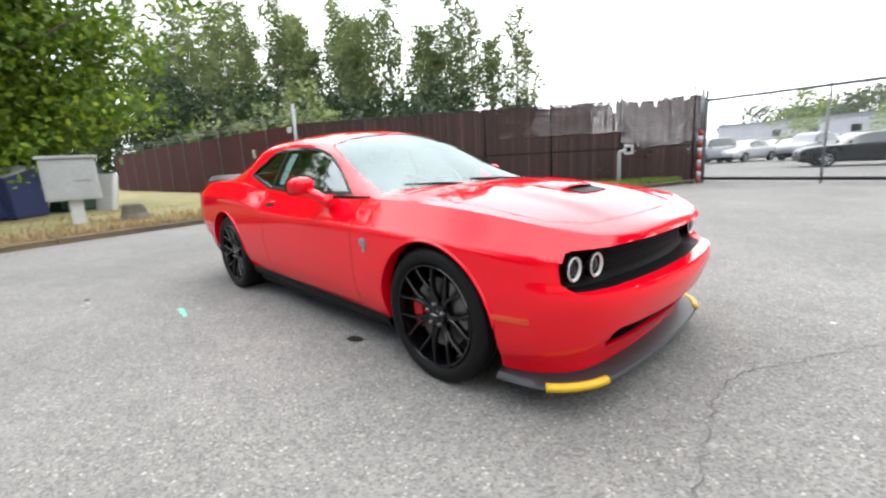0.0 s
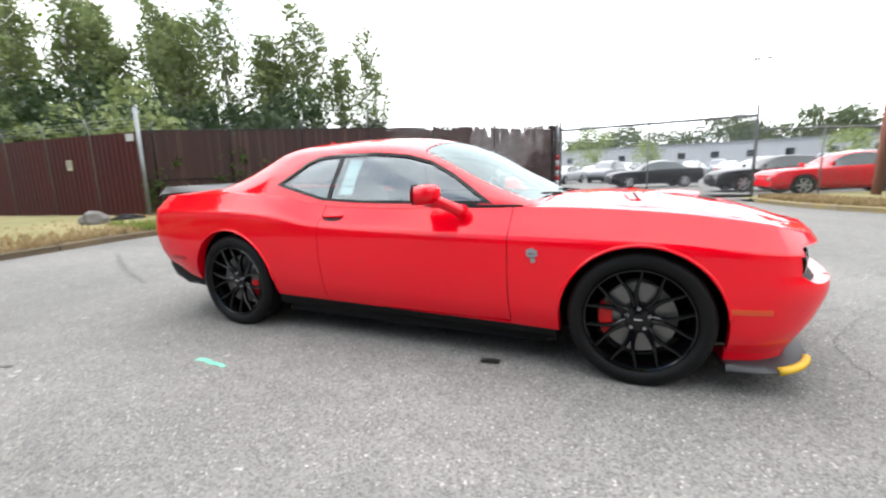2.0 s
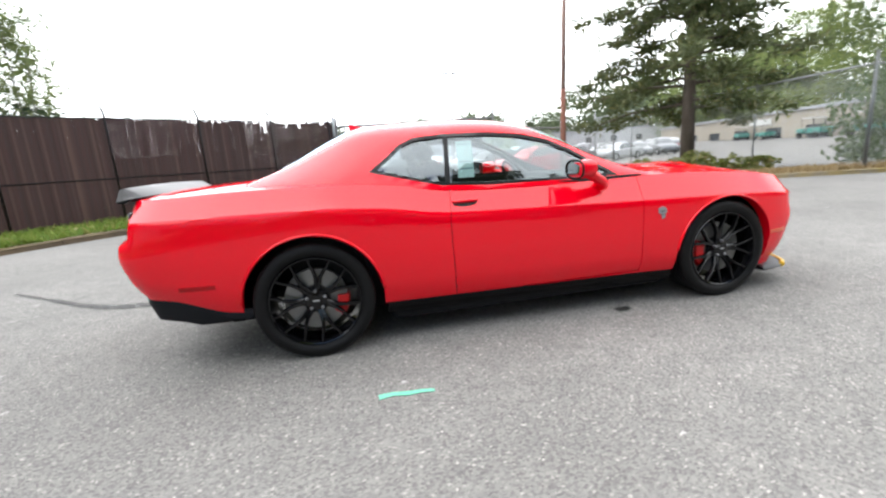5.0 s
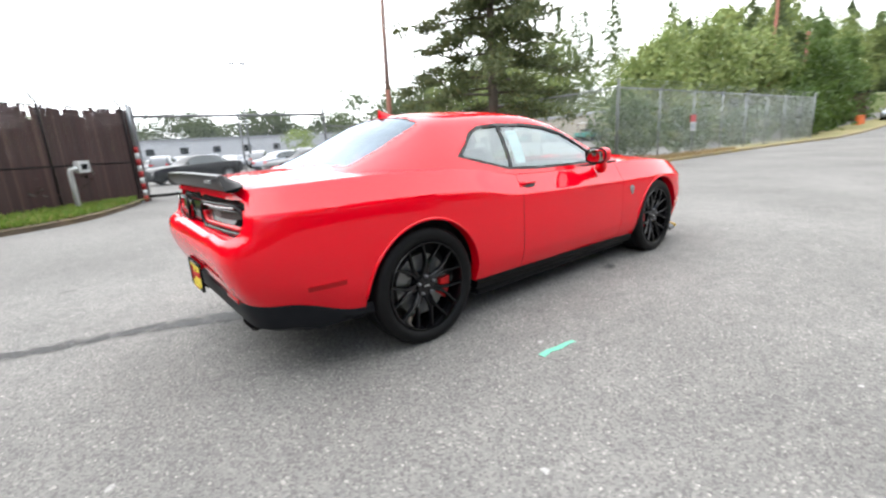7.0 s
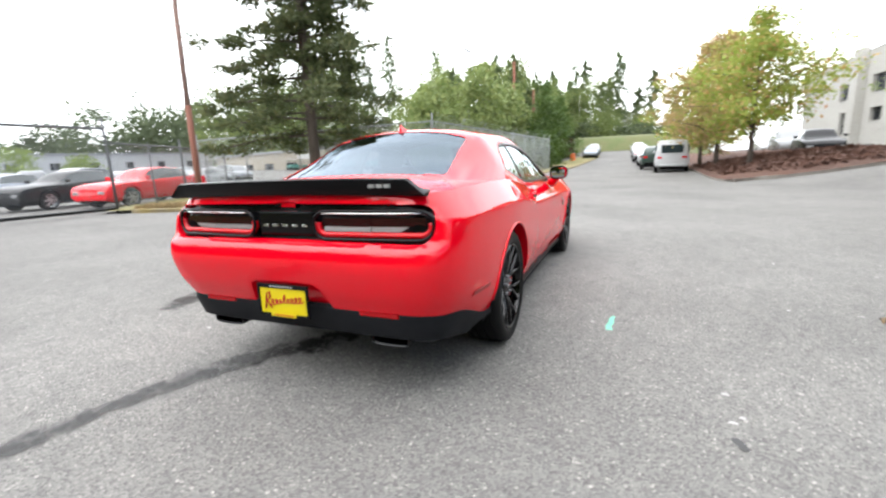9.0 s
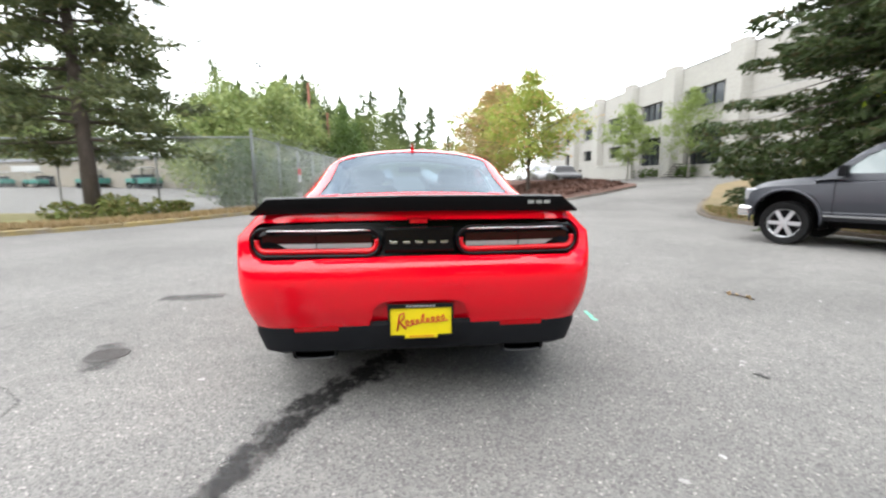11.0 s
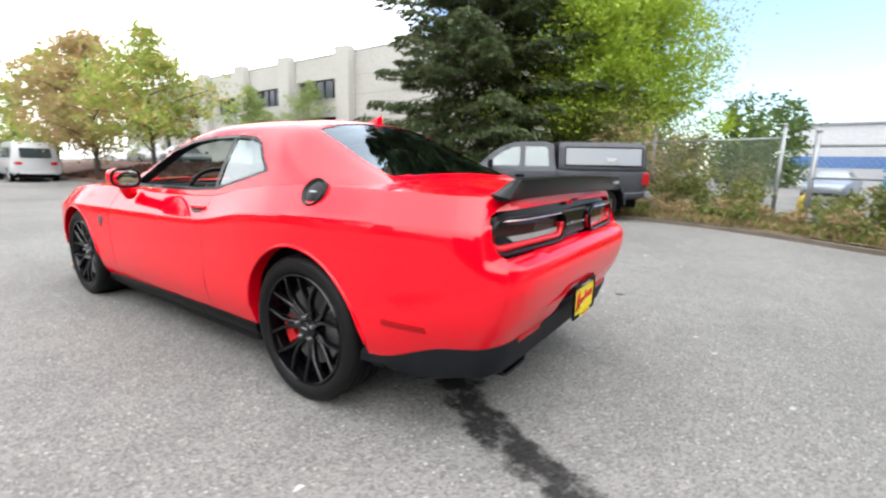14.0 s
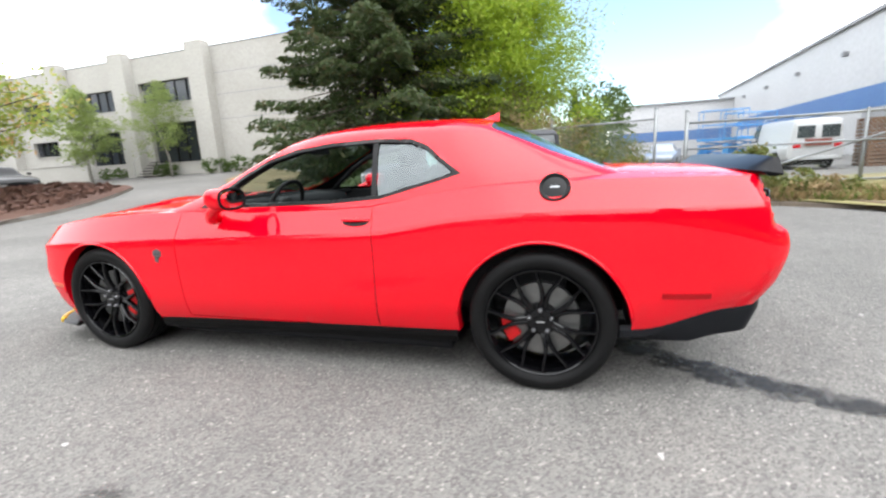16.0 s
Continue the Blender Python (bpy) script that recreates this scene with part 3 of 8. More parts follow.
# shapes of openings, as signed distances
def d_poly(px, py, poly):
    d, s = 1e9, 1
    n = len(poly)
    for i in range(n):
        ax, ay = poly[i]
        bx, by = poly[i - 1]
        ex, ey, wx, wy = bx - ax, by - ay, px - ax, py - ay
        t = min(max((wx * ex + wy * ey) / (ex * ex + ey * ey), 0), 1)
        d = min(d, (wx - ex * t) ** 2 + (wy - ey * t) ** 2)
        c1, c2, c3 = py >= ay, py < by, ex * wy > ey * wx
        if (c1 and c2 and c3) or (not c1 and not c2 and not c3):
            s = -s
    return s * math.sqrt(d)


def d_round(px, py, cx, cy, hx, hy, r):
    qx, qy = abs(px - cx) - hx + r, abs(py - cy) - hy + r
    return math.hypot(max(qx, 0), max(qy, 0)) + min(max(qx, qy), 0) - r


def cut(bm, where, dist, plane, gap=0.0, flange=None, keep=True):
    """Cuts the faces that lie inside dist < 0 out of bm, with a clean edge. where picks the faces; plane: the two axes in which
    dist works. Returns the piece that was cut out. flange: how far the edge is turned in."""
    ax, ay = plane
    inside = []
    for f in bm.faces:
        c = f.calc_center_median()
        if where(c) and dist(c[ax], c[ay]) < 0:
            inside.append(f)
    piece = None
    if keep:
        piece = bmesh.new()
        vm = {}
        for f in inside:
            vs = []
            for v in f.verts:
                if v not in vm:
                    vm[v] = piece.verts.new(v.co)
                vs.append(vm[v])
            piece.faces.new(vs)
    edge_before = {e for f in inside for e in f.edges}
    ins = set(inside)
    rim = [e for e in edge_before if any(f not in ins for f in e.link_faces)]
    rim_v = {v for e in rim for v in e.verts}
    twin = [vm[v] for v in rim_v] if keep else []
    bmesh.ops.delete(bm, geom=inside, context="FACES")
    for v in [v for v in bm.verts if not v.link_faces]:
        rim_v.discard(v)
        bm.verts.remove(v)

    def snap(vs, target):
        for v in vs:
            for _ in range(3):
                e = 0.002
                d = dist(v.co[ax], v.co[ay])
                gx = (dist(v.co[ax] + e, v.co[ay]) - d) / e
                gy = (dist(v.co[ax], v.co[ay] + e) - d) / e
                g = gx * gx + gy * gy
                if g > 0.05:
                    v.co[ax] -= (d - target) * gx / g
                    v.co[ay] -= (d - target) * gy / g
    snap([v for v in rim_v if v.is_valid], gap)
    snap(twin, -gap)
    if flange:
        es = [e for e in bm.edges if e.is_boundary and e.verts[0] in rim_v and e.verts[1] in rim_v]
        got = bmesh.ops.extrude_edge_only(bm, edges=es)["geom"]
        bmesh.ops.translate(bm, vec=flange, verts=[g for g in got if isinstance(g, bmesh.types.BMVert)])
    return piece


body = shell()
# cabin: open above
CABIN_EDGE = [(.93, -.60), (.97, 0), (.93, .60), (.86, .735), (.4, .80), (-.5, .80), (-1.2, .74), (-1.6, .66), (-1.78, .5), (-1.8, 0), (-1.78, -.5), (-1.6, -.66), (-1.2, -.74), (-.5, -.80), (.4, -.80), (.86, -.735)]
cut(body, lambda c: c.z > .93 and -2 < c.x < 1.1, lambda x, y: d_poly(x, y, CABIN_EDGE), (0, 1), flange=Vector((0, 0, -.04)), keep=False)
# wheel arches
for sx, rz, rr in ((1.478, .355, .412), (-1.478, .355, .424)):
    for sy in (1, -1):
        cut(body, lambda c, sy=sy, sx=sx: c.y * sy > .6 and abs(c.x - sx) < .7 and c.z < .9,
            lambda x, z, sx=sx, rz=rz, rr=rr: min(math.hypot(x - sx, z - rz) - rr, max(abs(x - sx) - rr, z - rz)), (0, 2), flange=Vector((0, -.07 * sy, 0)), keep=False)
# lamp panel in the tail
tail = cut(body, lambda c: c.x < -2.38 and abs(c.y) < .89, lambda y, z: d_round(y, z, 0, .917 - .012 * y * y, .828, .091, .082), (1, 2), flange=Vector((.05, 0, 0)))
bmesh.ops.translate(tail, vec=Vector((.045, 0, 0)), verts=tail.verts)
# grille and lower intake
grille = cut(body, lambda c: c.x > 2.06 and abs(c.y) < .9, lambda y, z: d_round(y, z, 0, .678 - .01 * y * y, .83, .091, .08), (1, 2), flange=Vector((-.065, 0, 0)))
bmesh.ops.translate(grille, vec=Vector((-.155, 0, 0)), verts=grille.verts)
_rim = bmesh.ops.extrude_edge_only(grille, edges=[e for e in grille.edges if e.is_boundary])["geom"]
bmesh.ops.translate(grille, vec=Vector((.092, 0, 0)), verts=[g for g in _rim if isinstance(g, bmesh.types.BMVert)])
intake = cut(body, lambda c: c.x > 2.0, lambda y, z: d_round(y, z, 0, .338, .60, .055, .045), (1, 2), flange=Vector((-.025, 0, 0)))
bmesh.ops.translate(intake, vec=Vector((-.085, 0, 0)), verts=intake.verts)
_rim = bmesh.ops.extrude_edge_only(intake, edges=[e for e in intake.edges if e.is_boundary])["geom"]
bmesh.ops.translate(intake, vec=Vector((.062, 0, 0)), verts=[g for g in _rim if isinstance(g, bmesh.types.BMVert)])
# plate recess
plate_bay = cut(body, lambda c: c.x < -2.3, lambda y, z: d_poly(y, z, [(-.27, .44), (-.22, .595), (-.17, .615), (.17, .615), (.22, .595), (.27, .44)]), (1, 2), flange=Vector((.035, 0, 0)))
bmesh.ops.translate(plate_bay, vec=Vector((.034, 0, 0)), verts=plate_bay.verts)
# doors
DOOR = [(.79, .2), (.775, .5), (.775, .80), (.80, 1.1), (-.55, 1.1), (-.585, .9), (-.60, .8), (-.60, .6), (-.575, .2)]
DOOR_LOW = .275
for sy in (1, -1):
    d = cut(body, lambda c, sy=sy: c.y * sy > .7 and -.8 < c.x < 1, lambda x, z: max(d_poly(x, z, DOOR), DOOR_LOW + .0 - z), (0, 2), gap=.0022, flange=Vector((0, -.02 * sy, 0)))
    part("door", d, RED, car, "long red door, flush with the flank", angle=38)
# bonnet and boot lid
HOOD = [(2.215, 0), (2.205, .3), (2.16, .55), (2.04, .725), (1.9, .755), (1.0, .755), (.9, .70), (.98, .3), (1.0, 0), (.98, -.3), (.9, -.70), (1.0, -.755), (1.9, -.755), (2.04, -.725), (2.16, -.55), (2.205, -.3)]
hood = cut(body, lambda c: c.x > .8 and c.z > .76, lambda x, y: d_poly(x, y, HOOD), (0, 1), gap=.002, flange=Vector((0, 0, -.02)))
LID = [(-1.83, -.62), (-2.0, -.70), (-2.42, -.74), (-2.44, 0), (-2.42, .74), (-2.0, .70), (-1.83, .62), (-1.86, 0)]
lid = cut(body, lambda c: c.x < -1.6 and c.z > 1.0, lambda x, y: d_poly(x, y, LID), (0, 1), gap=.002, flange=Vector((0, 0, -.02)))
part("body_shell", body, RED, car, angle=38)
bonnet = part("bonnet", hood, RED, car, "red bonnet with a raised middle and scoop", angle=38)
part("boot_lid", lid, RED, car, angle=38)
part("tail_panel", tail, GLOSS_BLACK, car, "gloss black recessed tail panel", angle=38)
part("grille", grille, BLACK, car, "black recessed grille", angle=38)
part("lower_intake", intake, BLACK, car, angle=38)
part("plate_recess", plate_bay, RED, car, angle=38)

# ---- greenhouse ----
GZC = curve([-1.86, -1.55, -1.3, -1.14, -.95, -.5, -.15, .1, .33, .6, .985], [1.10, 1.238, 1.362, 1.425, 1.447, 1.457, 1.443, 1.408, 1.335, 1.19, .975])
GR = curve([-1.86, -1.3, -1.0, -.3, .1, .5, .985], [.62, .78, .84, .855, .8, .62, .45])
GYR = curve([-1.86, -1.3, -1.0, -.4, .05, .3, .6, .985], [.67, .605, .60, .615, .63, .675, .73, .79])
GYB = curve([-1.86, -1.5, -1.1, -.6, 0, .5, .985], [.77, .815, .845, .85, .848, .838, .815])
GZB = curve([-1.86, -1.5, -1.15, -.85, -.5, 0, .6, .985], [1.045, 1.045, 1.035, 1.0, .96, .945, .94, .935])


def roof_section(x, n=27):
    zb, zc = float(GZB(x)), float(GZC(x))
    zr, yr, yb = zb + (zc - zb) * float(GR(x)), float(GYR(x)), float(GYB(x))
    P = []
    for k in range(n):
        t = k / (n - 1)
        bow = .018 * math.sin(math.pi * t)
        P.append([yb + (yr - yb) * t + bow, zb + (zr - zb) * t])
    for k in range(1, n):
        t = k / (n - 1)
        y = yr * (1 - t)
        P.append([y, zr + (zc - zr) * (1 - (y / yr) ** 2.3)])
    P = np.array(P)
    for _ in range(10):
        P[1:-1] = .5 * P[1:-1] + .25 * (P[:-2] + P[2:])
    return P


def greenhouse():
    bm = bmesh.new()
    xs = np.linspace(-1.86, .985, 150)
    rows = []
    for x in xs:
        P = roof_section(x)
        row = [bm.verts.new((x, -y, z)) for y, z in P]
        row += [bm.verts.new((x, y, z)) for y, z in P[::-1][1:]]
        rows.append(row)
    for a, b in zip(rows, rows[1:]):
        for k in range(len(a) - 1):
            bm.faces.new((a[k], b[k], b[k + 1], a[k + 1]))
    bmesh.ops.recalc_face_normals(bm, faces=bm.faces)
    if sum(f.normal.z for f in bm.faces) < 0:
        bmesh.ops.reverse_faces(bm, faces=bm.faces)
    return bm


WIN = [(.66, .972), (.50, 1.075), (.36, 1.165), (.19, 1.25), (0, 1.30), (-.25, 1.325), (-.55, 1.33), (-.76, 1.315), (-.86, 1.275), (-.94, 1.21), (-1.075, 1.115), (-1.0, 1.093), (-.62, .998), (-.3, .978), (.2, .972)]
gh = greenhouse()
B_PILLAR = -.565


for sy in (1, -1):
    trim_win = cut(gh, lambda c, sy=sy: c.y * sy > .55 and c.z > .95, lambda x, z: d_poly(x, z, WIN), (0, 2))
    surround = trim_win
    # black trim round the glass, then the pillar between the panes
    pane = cut(surround, lambda c: True, lambda x, z: d_poly(x, z, WIN) + .02, (0, 2))
    bmesh.ops.translate(surround, vec=Vector((0, -.002 * sy, 0)), verts=surround.verts)
    rim = bmesh.ops.extrude_edge_only(surround, edges=[e for e in surround.edges if e.is_boundary])["geom"]
    bmesh.ops.translate(surround, vec=Vector((0, -.034 * sy, 0)), verts=[g for g in rim if isinstance(g, bmesh.types.BMVert)])
    part("window_trim", surround, SATIN_BLACK, car, angle=40)
    rear = cut(pane, lambda c: True, lambda x, z: max(x - (B_PILLAR - .012 + (z - 1.15) * .12), -1), (0, 2))
    post = cut(pane, lambda c: True, lambda x, z: x - (B_PILLAR + .022 + (z - 1.15) * .12), (0, 2))
    for p in (rear, pane):
        bmesh.ops.translate(p, vec=Vector((0, -.014 * sy, -.003)), verts=p.verts)
    bmesh.ops.translate(post, vec=Vector((0, -.008 * sy, -.002)), verts=post.verts)
    part("window_post", post, SATIN_BLACK, car, angle=40)
    part("quarter_window", rear, CAR_GLASS, car, smooth=True)
    if sy == -1:
        part("door_window", pane, CAR_GLASS, car, "raised clear window with a price sticker", smooth=True)
    else:
        pane.free()


def d_screen(x, y, x0, x1, inset, bow):
    lim = float(GYR(x)) - inset
    qx, qy = max(x - (x1 - bow * y * y), x0 - .06 * y * y - x), abs(y) - lim
    r = .05
    qx, qy = qx + r, qy + r
    return math.hypot(max(qx, 0), max(qy, 0)) + min(max(qx, qy), 0) - r


front_glass = cut(gh, lambda c: c.x > .0, lambda x, y: d_screen(x, y, .125, .955, .022, .10), (0, 1))
back_glass = cut(gh, lambda c: c.x < -.9, lambda x, y: d_screen(x, y, -1.80 + .09 * y * y, -1.17, .045, .06), (0, 1))
for g, nm, mt in ((front_glass, "windscreen", SCREEN_GLASS), (back_glass, "rear_window", DARK_GLASS)):
    bmesh.ops.translate(g, vec=Vector((0, 0, -.005)), verts=g.verts)
    part(nm, g, mt, car, smooth=True)
lining = gh.copy()
lining.normal_update()
for v in lining.verts:
    v.co -= v.normal * .007
bmesh.ops.reverse_faces(lining, faces=lining.faces)
part("roof", gh, RED, car, "red roof and pillars", angle=40)
part("headlining", lining, CABIN, car, "black cloth headlining and pillar trim", smooth=True)


def flank(x, z):
    """How far the flank stands from the middle at a place along the car and a height."""
    z0, z1, z2 = float(Z0(x)), float(Z1(x)), float(Z2(x))
    v = .75 * (z - z0) / (z1 - z0) if z < z1 else .75 + .25 * (z - z1) / (z2 - z1)
    v = min(max(v, 0), 1)
    cx = x / float(XF(v) if x > 0 else XR(v))
    o = OUT[::-1]
    cy = float(np.interp(cx, o[:, 0], o[:, 1]))
    return cy * float(WX(x)) * float(WV(v))


def pane_y(x, z):
    P = roof_section(x)[:30]
    return float(np.interp(z, P[:, 1], P[:, 0]))


# ---- wheels ----
def wheel(at, side, front):
    """side: 1 for the left of the car."""
    w = new("wheel")
    w.parent = car
    w.matrix_basis = Matrix.Translation(at) @ (Matrix.Identity(4) if side == -1 else Matrix.Rotation(math.pi, 4, "Z"))
    tagged(w, "black split-spoke wheel with a low-profile tyre")
    hw, R, r = .14, .366, .281
    prof = [(r, hw - .018), (r + .012, hw - .006), (r + .03, hw - .001), (R - .05, hw), (R - .026, hw - .005), (R - .011, hw - .014), (R - .003, hw - .026), (R, hw - .042)]
    grooves = []
    for g in (-.075, -.028, .028, .075):
        grooves += [(R, g + .007), (R - .008, g + .004), (R - .008, g - .004), (R, g - .007)]
    prof2 = prof + grooves[::-1] + [(R, -hw + .05), (R - .02, -hw + .012), (R - .045, -hw), (r, -hw + .018)]
    prof2 = prof + [q for k in (3, 2, 1, 0) for q in grooves[4 * k:4 * k + 4]] + prof2[-4:]
    bm = bmesh.new()
    lathe(bm, [(a, -b) for a, b in prof2], 72)
    bmesh.ops.recalc_face_normals(bm, faces=bm.faces)
    part("tyre", bm, RUBBER, w, angle=30)
    bm = bmesh.new()
    lathe(bm, [(.262, -.125), (.257, -.132), (.249, -.128), (.244, -.10), (.236, -.05), (.232, .03), (.255, .12)], 72)
    bmesh.ops.recalc_face_normals(bm, faces=bm.faces)
    bmesh.ops.scale(bm, vec=(1.07, 1, 1.07), verts=bm.verts)
    part("rim", bm, WHEEL_BLACK, w, angle=30)
    # seven spokes, each forking towards the rim
    bm = bmesh.new()
    for k in range(7):
        a0 = 2 * math.pi * k / 7 + .2 + (math.pi / 2 if front else .3)
        for s in (-1, 1):
            rows = []
            for t in np.linspace(0, 1, 9):
                rad = .05 + (.249 - .05) * t
                spread_ = s * (.009 / rad + .205 * step(.22, 1, t))
                a = a0 + spread_
                wd = .0125 - .0055 * t
                dep = -.098 - .026 * math.sin(math.pi * min(t * 1.1, 1) * .5) + .012 * (1 - t)
                c, sn = math.cos(a), math.sin(a)
                tx, tz = -sn, c
                row = []
                for o, d in ((-1, .03), (-1, .006), (-.55, 0), (.55, 0), (1, .006), (1, .03)):
                    row.append(bm.verts.new((rad * c + tx * wd * o, dep + d, rad * sn + tz * wd * o)))
                rows.append(row)
            for p, q in zip(rows, rows[1:]):
                for i in range(5):
                    bm.faces.new((p[i], q[i], q[i + 1], p[i + 1]))
    bmesh.ops.recalc_face_normals(bm, faces=bm.faces)
    bmesh.ops.scale(bm, vec=(1.07, 1, 1.07), verts=bm.verts)
    part("spokes", bm, WHEEL_BLACK, w, angle=40)
    bm = bmesh.new()
    lathe(bm, [(.001, -.107), (.03, -.107), (.033, -.102), (.062, -.098), (.068, -.085), (.068, -.04)], 40)
    bmesh.ops.recalc_face_normals(bm, faces=bm.faces)
    part("hub", bm, WHEEL_BLACK, w, angle=35)
    part("hub_mark", box(bmesh.new(), -.02, -.1095, -.003, .02, -.107, .003), ALLOY, w)
    for k in range(5):
        a = 2 * math.pi * k / 5 + math.pi / 2
        bm = bmesh.new()
        lathe(bm, [(.001, -.118), (.008, -.116), (.011, -.105), (.012, -.09)], 8)
        bmesh.ops.translate(bm, vec=(.0575 * math.cos(a), 0, .0575 * math.sin(a)), verts=bm.verts)
        bmesh.ops.recalc_face_normals(bm, faces=bm.faces)
        part("wheel_nut", bm, NUT, w, smooth=True)
    bm = bmesh.new()
    lathe(bm, [(.09, -.052), (.19, -.052), (.193, -.047), (.193, -.022), (.19, -.018), (.09, -.018), (.09, -.052)], 56)
    for k in range(30):
        a = 2 * math.pi * k / 30
        rr = .105 + .02 * (k % 4)
        box(bm, rr - .004, -.0535, -.004, rr + .004, -.052, .004, m=Matrix.Rotation(a, 4, "Y"))
    part("brake_disc", bm, DISC, w, angle=30)
    bm = bmesh.new()
    lathe(bm, [(.001, -.066), (.086, -.064), (.09, -.05)], 30)
    part("disc_hat", bm, SATIN_BLACK, w, angle=30)
    # caliper
    bm = bmesh.new()
    mid = (math.pi if front else 0) + (.12 if front else -.3)
    if side == 1:
        mid = math.pi - mid
    rows = []
    for t in np.linspace(-.5, .5, 13) * (1 if front else .72):
        a = mid + t
        edge = .012 * (abs(t) > .5)
        row = []
        for rr, y in ((.128 + edge, -.05), (.131 + edge, -.077), (.165, -.084), (.2 - edge, -.078), (.207 - edge, -.05), (.2, -.01), (.13, -.01)):
            row.append(bm.verts.new((rr * math.cos(a), y, rr * math.sin(a))))
        rows.append(row)
    for p, q in zip(rows, rows[1:]):
        for i in range(len(p)):
            bm.faces.new((p[i], q[i], q[(i + 1) % len(p)], p[(i + 1) % len(p)]))
    bm.faces.new(rows[0]), bm.faces.new(rows[-1][::-1])
    bmesh.ops.recalc_face_normals(bm, faces=bm.faces)
    part("brake_caliper", bm, CALIPER, w, "glossy red brake caliper", angle=35)
    return w


for sx in (1.478, -1.478):
    for sd in (-1, 1):
        wheel((sx, sd * .806, .364), sd, sx > 0)
        # liner of the wheel arch
        bm = bmesh.new()
        rows = []
        for a in np.linspace(radians(4), radians(176), 40):
            rows.append([bm.verts.new((sx + r_ * math.cos(a), sd * y, .355 + r_ * math.sin(a))) for r_, y in ((.428, .90), (.44, .86), (.44, .56), (.15, .555))])
        for p, q in zip(rows, rows[1:]):
            for i in range(3):
                bm.faces.new((p[i], q[i], q[i + 1], p[i + 1]))
        part("arch_liner", bm, BLACK, car, smooth=True)
        # rolled lip of the wheel arch
        r_ = .415 if sx > 0 else .427
        bm = bmesh.new()
        lip = []
        for a in np.linspace(radians(6), radians(174), 44):
            x, z = sx + r_ * math.cos(a), .355 + r_ * math.sin(a)
            lip.append((x, sd * (flank(x, z) + .0005), z))
        tube(bm, lip, .0085, 8)
        part("arch_lip", bm, RED, car, smooth=True)
# underbody and sills
bm = bmesh.new()
box(bm, -1.15, -.55, .15, 2.1, .55, .34, .03)
box(bm, -2.3, -.5, .29, -1.15, .5, .42, .03)
box(bm, -1.0, -.86, .15, 1.0, .86, .3, .03)
box(bm, -2.28, -.78, .31, -1.94, .78, .46, .03)
box(bm, -1.975, -.885, .285, -1.9, .885, .5, .01)
box(bm, 1.93, -.6, .2, 2.06, .6, .38, .03)
part("underbody", bm, BLACK, car)
for sd in (-1, 1):
    bm = bmesh.new()
    rows = []
    for x in np.linspace(-1.04, 1.05, 24):
        y, z = flank(x, float(Z0(x))) * sd, float(Z0(x))
        rows.append([bm.verts.new((x, y + sd * o, zz)) for o, zz in ((-.03, z + .03), (.001, z + .004), (.006, z - .03), (-.015, z - .07), (-.07, z - .085), (-.3, z - .07))])
    for p, q in zip(rows, rows[1:]):
        for i in range(5):
            bm.faces.new((p[i], q[i], q[i + 1], p[i + 1]))
    bmesh.ops.solidify(bm, geom=bm.faces[:], thickness=.004)
    part("sill_trim", bm, SATIN_BLACK, car, "satin black sill strip under the door", angle=30)


def skirt(name, pick, rings, mat, label="", thick=.004):
    """A strip that follows the body's outline below its skin: rings of (scale along, outward, down)."""
    bm = bmesh.new()
    rows = []
    for sgn in (1, -1):
        idx = [i for i, (cx, cy) in enumerate(OUT) if pick(cx)]
        if sgn == -1:
            idx = idx[::-1]
        run = []
        for i in idx:
            cx, cy = OUT[i]
            p = side_point(cx, 0 if i in (0, len(OUT) - 1) else cy, 0)
            q0, q1 = OUT[max(i - 1, 0)], OUT[min(i + 1, len(OUT) - 1)]
            t = Vector(((q1[0] - q0[0]) * 2.4, -(q1[1] - q0[1]) * .95, 0)).normalized()
            nrm = Vector((-t.y, t.x, 0))
            if nrm.dot(Vector((p.x, p.y, 0))) < 0:
                nrm = -nrm
            if i in (0, len(OUT) - 1):
                nrm = Vector((math.copysign(1, p.x), 0, 0))
            row = []
            for o, z in rings(p):
                q = p + nrm * o
                row.append((q.x, q.y * sgn, z))
            run.append(row)
        rows.append(run)
    a, b = rows
    tail_end = OUT[[i for i, (cx, cy) in enumerate(OUT) if pick(cx)][-1]][0] < -.5
    full = a + b[1:] if tail_end else b + a[1:]
    V = [[bm.verts.new(c) for c in row] for row in full]
    for p, q in zip(V, V[1:]):
        for i in range(len(p) - 1):
            bm.faces.new((p[i], q[i], q[i + 1], p[i + 1]))
    bmesh.ops.recalc_face_normals(bm, faces=bm.faces)
    bmesh.ops.solidify(bm, geom=bm.faces[:], thickness=thick)
    return part(name, bm, mat, car, label, angle=35)


def jut(x):
    """How far the splitter stands out of the chin: little at the sides, a hand's width in front."""
    return .05 + .035 * step(1.9, 2.12, x)


